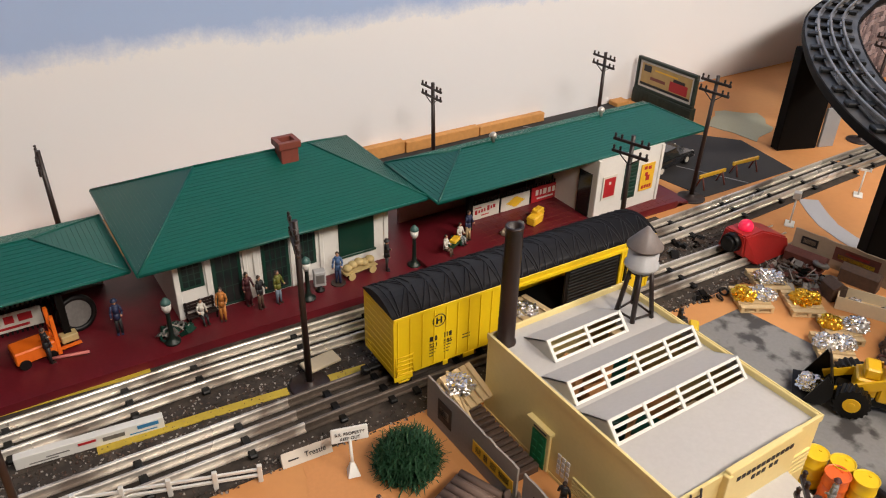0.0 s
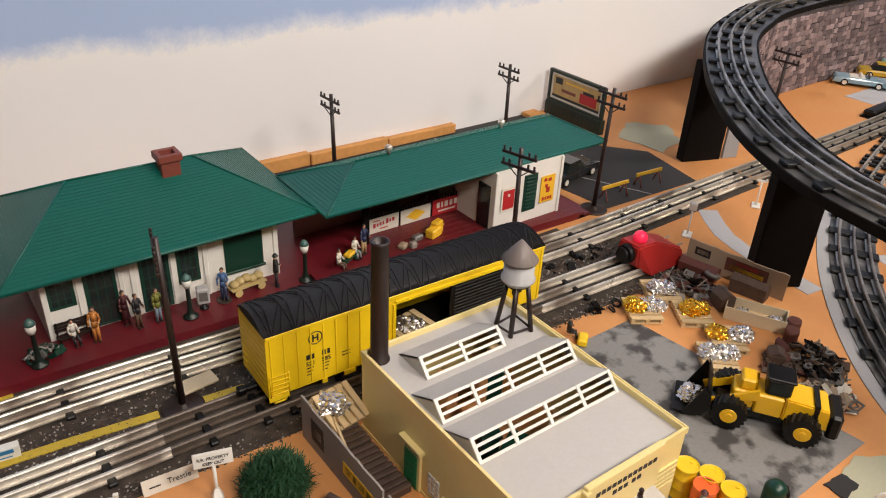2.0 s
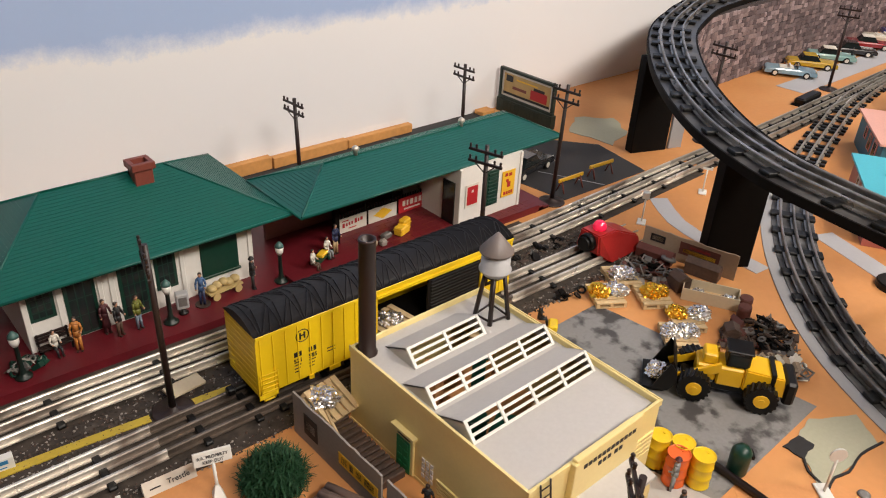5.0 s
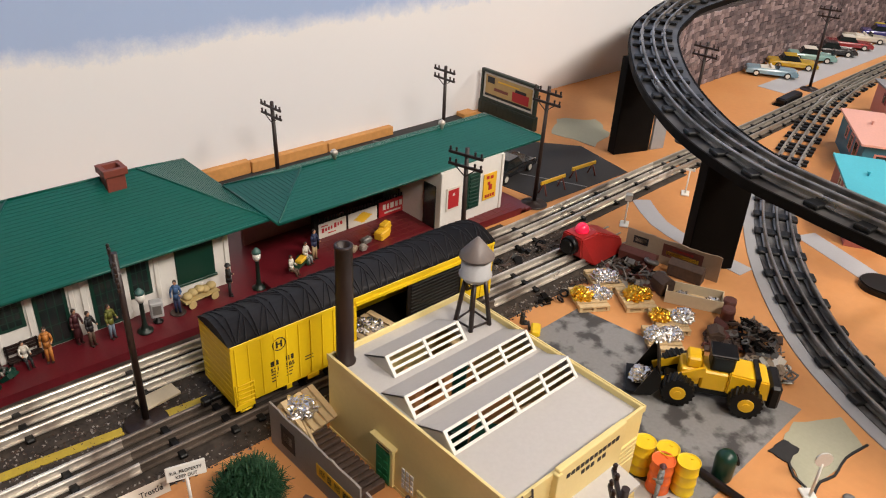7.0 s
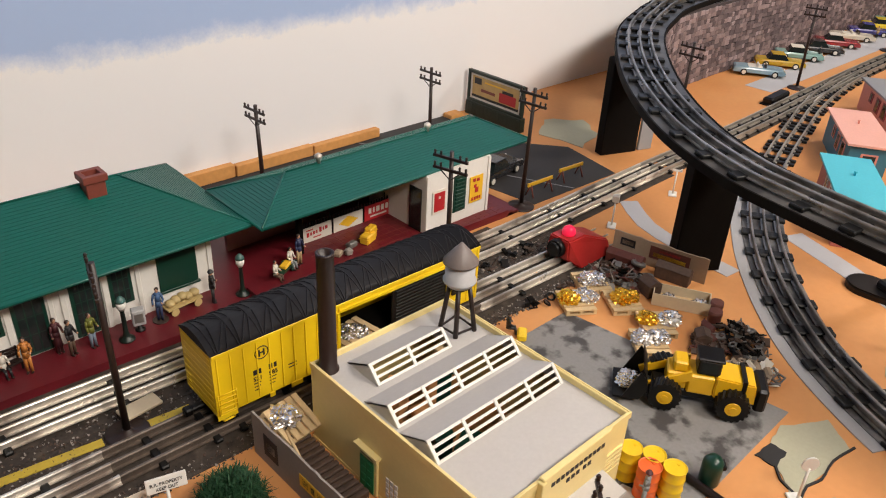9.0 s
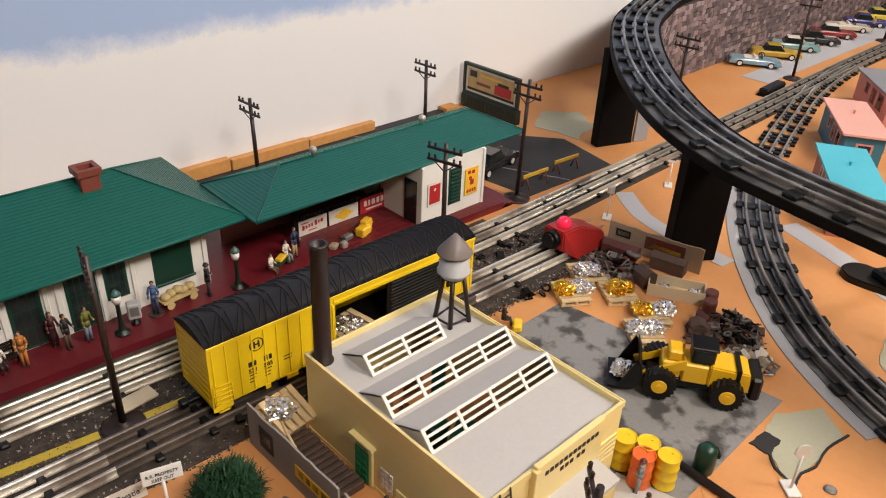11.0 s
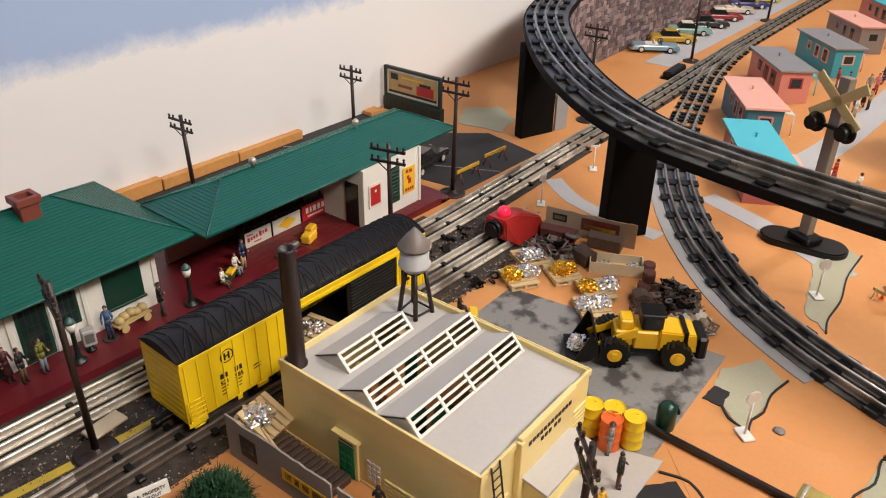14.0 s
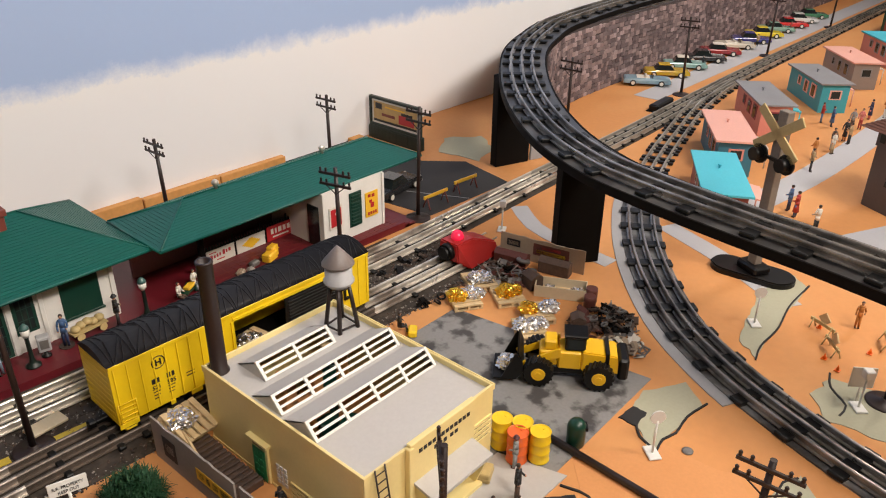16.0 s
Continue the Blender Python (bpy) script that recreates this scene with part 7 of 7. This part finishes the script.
for k in range(6):
    bm.faces.new((rows[k], rows[k + 1], rows[k + 8], rows[k + 7]))
bm.faces.new(rows[:7][::-1])
bm.faces.new(rows[7:])
bm.faces.new((rows[0], rows[7], rows[13], rows[6]))
bmesh.ops.recalc_face_normals(bm, faces=bm.faces[:])
part("roof", bm, M["window_white"], cabin)
bm = B()
box(bm, -0.0118, -0.0108, -0.007, 0.007, 0.002, 0.033)
part("door", bm, M["window_white"], cabin)
truck = thing("green_truck", "dark green toy truck on the orange ground", "truck", m=pose(0.205, 0.385, 0.0008, 0, 0, 150))
bm = B()
box(bm, -0.035, 0.03, -0.014, 0.014, 0.006, 0.018, bevel=0.002)
box(bm, 0.008, 0.03, -0.013, 0.013, 0.018, 0.03, bevel=0.002)
part("body", bm, paint("dark_green_truck_paint", (0.012, 0.03, 0.02)), truck)
for x in (-0.022, 0.018):
    for s in (-1, 1):
        bm = B()
        rod(bm, (x, s * 0.012, 0.0065), (x, s * 0.0155, 0.0065), 0.0065, n=14)
        part("wheel", bm, M["black"], truck)
bm = B()
rod(bm, (0.503, 0.172, 0.016), (0.484, 0.182, 0.003), 0.0006, n=5)
ball(bm, (0.482, 0.183, 0.004), 0.0042, m=1, squash=(1.3, 1, 0.8))
plain("broom", bm, [M["black"], M["bush"]], "broom with a green head", "broom")
bm = B()
made = bmesh.ops.create_icosphere(bm, subdivisions=2, radius=0.012)["verts"]
for v in made:
    v.co = Vector((v.co.x * 1.2, v.co.y, max(0, v.co.z) * 0.8 * (1 + 0.2 * noise.noise(v.co * 200))))
plain("stone", bm, M["concrete_light"], "pale rounded stone at the factory front", "stone", m=pose(0.438, 0.214, 0.0015))
bm = B()
box(bm, -0.01, 0.01, -0.008, 0.008, 0, 0.012, bevel=0.001)
box(bm, -0.0105, 0.0105, -0.0085, 0.0085, 0.004, 0.006)
plain("cardboard_carton", bm, M["tan_plastic"], "open tan carton at the entrance", "carton", m=pose(0.556, 0.215, 0.0018, 0, 0, 25))
bm = B()
box(bm, -0.01, 0.01, -0.006, 0.006, 0, 0.01, bevel=0.002)
plain("yellow_box", bm, M["drum_yellow"], "small yellow box at the factory corner", "box", m=pose(0.7, 0.453, 0.001, 0, 0, 40))
bm = B()
box(bm, -0.022, 0.022, -0.0095, 0.0095, 0, 0.004, bevel=0.001)
for v in bm.verts:
    v.co.z += 6.0 * v.co.x ** 2 + 0.12 * abs(v.co.y)
plain("cardboard_piece", bm, M["cream_card"], "torn tan card between the tracks", "card", m=pose(0.287, 0.625, 0.0012, 8, 4, 10))


# ---- parked cars ----
def toy_car(m, colour, roof_colour, label, convertible=False):
    top = thing("toy_car", label, "car", m=m @ Matrix.Scale(1.12, 4), group="parked cars")
    L, W = 0.058, 0.0215
    rows = [(-L, 0.006), (-L, 0.0145), (-L * 0.95, 0.0185), (-L * 0.4, 0.0195), (L * 0.25, 0.0195), (L * 0.9, 0.0175), (L, 0.014), (L, 0.006)]
    bm = B()
    rings = [[bm.verts.new((x, s * W * (0.96 if abs(x) > L * 0.92 else 1.0) * (0.9 if z > 0.019 else 1.0), z)) for x, z in rows] for s in (-1, 1)]
    n = len(rows)
    for k in range(n):
        bm.faces.new((rings[0][k], rings[0][(k + 1) % n], rings[1][(k + 1) % n], rings[1][k]))
    bm.faces.new(rings[0])
    bm.faces.new(rings[1][::-1])
    bmesh.ops.recalc_face_normals(bm, faces=bm.faces[:])
    bmesh.ops.bevel(bm, geom=bm.edges[:], offset=0.0012, segments=2, affect="EDGES")
    body = part("body", bm, colour, top)
    bm = B()
    c0, c1, zt = -L * 0.55, L * 0.3, 0.0315
    if convertible:
        box(bm, -L * 0.45, L * 0.1, -W * 0.75, W * 0.75, 0.0185, 0.0205, bevel=0.0006)
        box(bm, -L * 0.1, -L * 0.02, -W * 0.7, W * 0.7, 0.0195, 0.0255, bevel=0.001)
        part("seats", bm, M["sign_white"], top)
        bm = B()
        box(bm, L * 0.2, L * 0.23, -W * 0.75, W * 0.75, 0.019, 0.028)
        part("windscreen", bm, M["pane_dark"], top)
    else:
        solid(bm, [(c0, -W * 0.86, 0.019), (c1, -W * 0.86, 0.019), (c1 - 0.011, -W * 0.72, zt), (c0 + 0.01, -W * 0.72, zt), (c0, W * 0.86, 0.019), (c1, W * 0.86, 0.019), (c1 - 0.011, W * 0.72, zt), (c0 + 0.01, W * 0.72, zt)], [(0, 1, 2, 3), (7, 6, 5, 4), (1, 5, 6, 2), (0, 3, 7, 4), (3, 2, 6, 7)])
        part("glazing", bm, M["pane_dark"], top)
        bm = B()
        box(bm, c0 + 0.009, c1 - 0.01, -W * 0.75, W * 0.75, zt - 0.0003, zt + 0.0016, bevel=0.0007)
        part("roof", bm, roof_colour, top)
    for x in (-L * 0.6, L * 0.6):
        for s in (-1, 1):
            bm = B()
            rod(bm, (x, s * (W - 0.004), 0.0075), (x, s * (W + 0.0008), 0.0075), 0.0075, n=16)
            wheel = part("wheel", bm, M["black"], top)
            bm = B()
            rod(bm, (x, s * (W + 0.0006), 0.0075), (x, s * (W + 0.0013), 0.0075), 0.0048, n=14)
            part("hubcap", bm, M["sign_white"], wheel)
    bm = B()
    for x in (-L, L):
        box(bm, x - 0.0012, x + 0.0012, -W * 0.98, W * 0.98, 0.006, 0.009, bevel=0.0006)
    part("bumper_bar", bm, M["tin"], top)
    bm = B()
    for s in (-1, 1):
        rod(bm, (L - 0.0005, s * W * 0.75, 0.0135), (L + 0.001, s * W * 0.75, 0.0135), 0.0022, n=10)
    part("headlight", bm, M["sign_white"], top)


def gloss(name, c):
    M[name] = mat(name, c, 0.25, vary=0.03, bump=0, coat=0.5)
    return M[name]


CARS = [("pale blue", (0.22, 0.36, 0.45), True), ("mustard yellow", (0.55, 0.36, 0.02), False), ("white and teal", (0.25, 0.45, 0.42), False), ("black", (0.02, 0.02, 0.022), False), ("dark red", (0.3, 0.02, 0.025), False), ("cream white", (0.65, 0.6, 0.5), True), ("dark blue", (0.05, 0.05, 0.25), False), ("bright yellow", (0.75, 0.6, 0.03), False), ("sea green", (0.2, 0.35, 0.28), False), ("red", (0.6, 0.03, 0.03), False), ("white", (0.7, 0.7, 0.68), False), ("green", (0.05, 0.2, 0.1), False)]
for k, (name, c, conv) in enumerate(CARS):
    toy_car(pose(2.07 + 0.125 * k, 0.838 + 0.003 * (k % 3), 0.0008, 0, 0, -58 + 3 * (k % 2)), gloss(name.replace(" ", "_") + "_car_paint", c), M["sign_white"] if k in (2, 4) else M[name.replace(" ", "_") + "_car_paint"], "%s toy sedan parked by the stone wall" % name if not conv else "%s open toy car parked by the stone wall" % name, conv)
toy_car(pose(1.03, 0.815, 0.001, 0, 0, 10), M["black_car_paint"], M["black_car_paint"], "black toy sedan parked on the asphalt lot")


# ---- cottages ----
def cottage(cx, cy, turn, wall_c, roof_c, trim_c, porch_c, label):
    top = thing("toy_cottage", label, "cottage", m=pose(cx, cy, 0, 0, 0, turn), group="cottages")
    L, W, H = 0.108, 0.034, 0.072
    wm, rm, tm, pm = (paint("cottage_%s_plastic" % n, c) for n, c in (wall_c, roof_c, trim_c, porch_c))
    bm = B()
    solid(bm, [(-L, -W, 0), (L, -W, 0), (L, W, 0), (-L, W, 0), (-L, -W, H), (L, -W, H - 0.004), (L, W, H - 0.004), (-L, W, H)], [(0, 1, 5, 4), (1, 2, 6, 5), (2, 3, 7, 6), (3, 0, 4, 7), (4, 5, 6, 7), (3, 2, 1, 0)])
    part("wall", bm, wm, top)
    bm = B()
    e = 0.008
    solid(bm, [(-L - e, -W - e, H + 0.0005), (L + e, -W - e, H - 0.0045), (L + e, W + e, H - 0.0045), (-L - e, W + e, H + 0.0005), (-L - e, -W - e, H + 0.0045), (L + e, -W - e, H - 0.0005), (L + e, W + e, H - 0.0005), (-L - e, W + e, H + 0.0045)], [(0, 1, 5, 4), (1, 2, 6, 5), (2, 3, 7, 6), (3, 0, 4, 7), (4, 5, 6, 7), (3, 2, 1, 0)])
    part("roof", bm, rm, top)
    bm = B()
    lathe(bm, [(0.0018, 0), (0.0018, 0.006), (0.0035, 0.0065), (0.0035, 0.009)], 8, at=(0.02, 0, H + 0.001))
    part("vent_pipe", bm, rm, top)
    for x0, x1, z0, z1, side in ((-0.07, -0.045, 0.03, 0.058, 1), (0.03, 0.045, 0.038, 0.055, 1), (-0.02, 0.0, 0.03, 0.056, 1), (-0.06, -0.035, 0.03, 0.058, -1), (0.03, 0.05, 0.03, 0.056, -1)):
        y = W if side > 0 else -W
        bm = B()
        box(bm, x0 - 0.004, x1 + 0.004, min(y, y + side * 0.0012), max(y, y + side * 0.0012), z0 - 0.003, z1 + 0.003)
        win = part("window", bm, tm, top)
        bm = B()
        box(bm, x0 + 0.003, x1 - 0.003, min(y, y + side * 0.0018), max(y, y + side * 0.0018), z0, z1)
        part("pane", bm, M["pane_dark"], win)
    for x in (-L, L):
        s = 1 if x > 0 else -1
        bm = B()
        box(bm, min(x, x + s * 0.0012), max(x, x + s * 0.0012), -0.016, 0.014, 0.034, 0.058)
        win = part("window", bm, tm, top)
        bm = B()
        box(bm, min(x, x + s * 0.0018), max(x, x + s * 0.0018), -0.012, 0.01, 0.037, 0.055)
        part("pane", bm, M["pane_dark"], win)
    bm = B()
    solid(bm, [(-0.05, -W, 0.05), (0.02, -W, 0.05), (0.02, -W - 0.042, 0.041), (-0.05, -W - 0.042, 0.041), (-0.05, -W, 0.053), (0.02, -W, 0.053), (0.02, -W - 0.042, 0.044), (-0.05, -W - 0.042, 0.044)], [(3, 2, 1, 0), (4, 5, 6, 7), (0, 1, 5, 4), (1, 2, 6, 5), (2, 3, 7, 6), (3, 0, 4, 7)])
    porch = part("porch_roof", bm, pm, top)
    bm = B()
    for x in (-0.048, 0.018):
        rod(bm, (x, -W - 0.04, 0), (x, -W - 0.04, 0.042), 0.0015, n=6)
    part("porch_post", bm, pm, porch)


PINK, TEAL, GREY, BLUEW = ("pink", (0.66, 0.25, 0.2)), ("teal", (0.05, 0.36, 0.44)), ("grey", (0.26, 0.26, 0.27)), ("slate_blue", (0.04, 0.17, 0.24))
RPINK, RTEAL, WHITE_, GREYW = ("pale_pink", (0.8, 0.42, 0.34)), ("sky_blue", (0.08, 0.5, 0.62)), ("white", (0.66, 0.6, 0.54)), ("warm_grey", (0.28, 0.24, 0.22))
for cx, cy, turn, wall_c, roof_c, trim_c, porch_c, label in (
    (1.374, 0.329, 30.0, ("rose", (0.42, 0.13, 0.11)), RTEAL, WHITE_, RPINK, "rose toy cottage with a bright blue flat roof"),
    (1.647, 0.429, 31.5, BLUEW, RPINK, PINK, WHITE_, "slate blue toy cottage with a pale pink flat roof"),
    (1.95, 0.468, 36.0, PINK, GREY, ("dark_red", (0.25, 0.03, 0.04)), RTEAL, "pink toy cottage with a grey flat roof"),
    (2.235, 0.431, 39.0, TEAL, GREY, RPINK, RPINK, "teal toy cottage with a grey flat roof"),
    (2.53, 0.435, 37.0, GREYW, RPINK, GREY, WHITE_, "grey toy cottage with a pale pink flat roof"),
    (2.86, 0.42, 36.0, PINK, RTEAL, GREY, RPINK, "pink toy cottage with a bright blue flat roof"),
    (3.25, 0.40, 33.0, WHITE_, GREY, RPINK, RTEAL, "white toy cottage with a grey flat roof"),
):
    cottage(cx, cy, turn, wall_c, roof_c, trim_c, porch_c, label)

# ---- signal tower ----
M["tower_grey"] = mat("dark_grey_tower_plastic", (0.085, 0.07, 0.065), 0.6, vary=0.12)
M["shingle"] = mat("brown_shingle_plastic", (0.14, 0.06, 0.04), 0.6, vary=0.2, random_tint=0.1)
tower2 = thing("signal_tower", "dark grey brown two storey toy signal tower", "signal tower", m=pose(1.605, 0.076, 0, 0, 0, -30))
bm = B()
box(bm, -0.045, 0.045, -0.042, 0.042, 0, 0.118)
part("wall", bm, M["tower_grey"], tower2)
bm = B()
box(bm, -0.047, 0.047, -0.044, 0.044, 0.116, 0.15)
part("upper_storey", bm, M["tower_grey"], tower2)
for face in range(4):
    turn = Matrix.Rotation(face * math.pi / 2, 4, "Z")
    for k in range(5):
        bm = B()
        box(bm, 0.0465 if face % 2 == 0 else 0.0435, 0.0485 if face % 2 == 0 else 0.0455, -0.036 + k * 0.015, -0.025 + k * 0.015, 0.124, 0.143, turn=turn)
        part("window", bm, M["pane_dark"], tower2)
for k in range(2):
    bm = B()
    box(bm, -0.0462, -0.045, -0.006, 0.004, 0.05 + k * 0.013, 0.06 + k * 0.013)
    part("window", bm, M["pane_dark"], tower2)
bm = B()
solid(bm, [(-0.07, -0.066, 0.148), (0.07, -0.066, 0.148), (0.07, 0.066, 0.148), (-0.07, 0.066, 0.148), (-0.012, 0, 0.192), (0.012, 0, 0.192)], [(0, 1, 5, 4), (1, 2, 5), (2, 3, 4, 5), (3, 0, 4), (3, 2, 1, 0)])
e_ = [(-0.07, -0.066, 0.148), (0.07, -0.066, 0.148), (0.07, 0.066, 0.148), (-0.07, 0.066, 0.148)]
courses(bm, e_[0], e_[1], (0.012, 0, 0.192), (-0.012, 0, 0.192), 12, lift=0.0012)
courses(bm, e_[1], e_[2], (0.012, 0, 0.192), (0.012, 0, 0.192), 12, lift=0.0012)
courses(bm, e_[2], e_[3], (-0.012, 0, 0.192), (0.012, 0, 0.192), 12, lift=0.0012)
courses(bm, e_[3], e_[0], (-0.012, 0, 0.192), (-0.012, 0, 0.192), 12, lift=0.0012)
part("roof", bm, M["shingle"], tower2)
bm = B()
rod(bm, (0, 0, 0.19), (0, 0, 0.208), 0.003, n=8)
part("finial", bm, M["brown"], tower2)
bm = B()
box(bm, -0.03, 0.03, -0.05, 0.05, 0, 0.006, bevel=0.001)
plain("tower_ramp", bm, M["brown_red"], "low brick red landing beside the signal tower", "landing", m=pose(1.575, -0.014, 0.0005, 0, 0, -30))
# far shop and greenery at the street's end
shop = thing("far_shop", "low dark green toy shop with a red front", "shop", m=pose(3.35, 0.62 - 0.11, 0, 0, 0, 0))
bm = B()
box(bm, -0.08, 0.08, -0.05, 0.03, 0, 0.09)
part("wall", bm, M["green_paint"], shop)
bm = B()
box(bm, -0.0815, -0.08, -0.04, 0.02, 0.015, 0.06)
part("front", bm, M["brown_red"], shop)

# ---- stone wall under the far elevated line ----
def stone_paint(per_island):
    m = mat("purple_grey_stone", (0.215, 0.175, 0.18), 0.8, grain=220, vary=0.35, bump=0.3, stain=0.3, stain_colour=(0.1, 0.075, 0.085), stain_scale=40)
    n, l = m.node_tree.nodes, m.node_tree.links
    pick = n.new("ShaderNodeNewGeometry") if per_island else n.new("ShaderNodeObjectInfo")
    ramp = n.new("ShaderNodeValToRGB")
    for e, (at, c) in zip(ramp.color_ramp.elements, ((0.0, (0.42, 0.38, 0.4, 1)), (1.0, (1.8, 1.75, 1.75, 1)))):
        e.position, e.color = at, c
    ramp.color_ramp.elements.new(0.45).color = (0.75, 0.7, 0.72, 1)
    ramp.color_ramp.elements.new(0.8).color = (1.25, 1.15, 1.1, 1)
    l.new(pick.outputs["Random Per Island" if per_island else "Random"], ramp.inputs[0])
    mul = n.new("ShaderNodeMix")
    mul.data_type, mul.blend_type = "RGBA", "MULTIPLY"
    mul.inputs[0].default_value = 1.0
    b = n["Principled BSDF"]
    l.new(b.inputs["Base Color"].links[0].from_socket, mul.inputs[6])
    l.new(ramp.outputs[0], mul.inputs[7])
    l.new(mul.outputs[2], b.inputs["Base Color"])
    return m


M["stone"], M["stone_rest"] = stone_paint(False), stone_paint(True)
M["mortar"] = mat("dark_stone_joint", (0.06, 0.048, 0.05), 0.9, vary=0.2)
WALLINE = smooth_line([(1.50, 0.80), (1.62, 0.86), (1.76, 0.897), (2.0, 0.91), (2.6, 0.915), (4.9, 0.92)], 0.02)
bm = B()
sweep(bm, WALLINE, [(-0.002, 0), (0.006, 0), (0.006, DECK_Z - 0.012), (-0.002, DECK_Z - 0.012)])
stonewall = plain("wall_stone", bm, M["mortar"], "purple grey stone retaining wall under the elevated line", "stone wall", kind="structure")
run = [0.0]
for a, b in zip(WALLINE, WALLINE[1:]):
    run.append(run[-1] + (b - a).length)
meshes = []
rnd = random.Random(8)
for k in range(10):
    w, h = rnd.uniform(0.01, 0.024), rnd.uniform(0.009, 0.0125)
    bm = B()
    box(bm, -w / 2, w / 2, -0.003, 0.002, 0, h, bevel=0.0012)
    for v in bm.verts:
        v.co.x += rnd.uniform(-0.0012, 0.0012)
        v.co.y += rnd.uniform(-0.001, 0.001)
        v.co.z += rnd.uniform(-0.0012, 0.0012)
    meshes.append((w, mesh_of("stone", bm, M["stone"])))
rest = B()
made = 0
for row in range(15):
    s = rnd.uniform(0, 0.02)
    while s < run[-1] - 0.05:
        w, me = meshes[rnd.randrange(10)]
        k = min(len(WALLINE) - 2, max(0, int(np.searchsorted(run, s + w / 2)) - 1))
        a, b = WALLINE[k], WALLINE[k + 1]
        q = a.lerp(b, (s + w / 2 - run[k]) / max(1e-6, run[k + 1] - run[k]))
        turn = Matrix.Translation(q + Vector((0, 0, row * 0.0121 + 0.0015 + rnd.uniform(-0.0012, 0.0012)))) @ Matrix.Rotation(math.atan2((b - a).y, (b - a).x), 4, "Z") @ Matrix.Translation((0, -0.002, 0))
        if 0.2 < s < 0.52:
            ob = new("stone", me)
            ob.parent = stonewall
            ob.matrix_basis = turn
            made += 1
        else:
            box(rest, -w / 2, w / 2, -0.003 + rnd.uniform(-0.001, 0.001), 0.002, 0, rnd.uniform(0.0095, 0.0125), turn=turn @ Matrix.Rotation(rnd.uniform(-0.06, 0.06), 4, "Y"))
        s += w + 0.0006
tagged(part("stones", rest, M["stone_rest"], stonewall), kind="stuff")
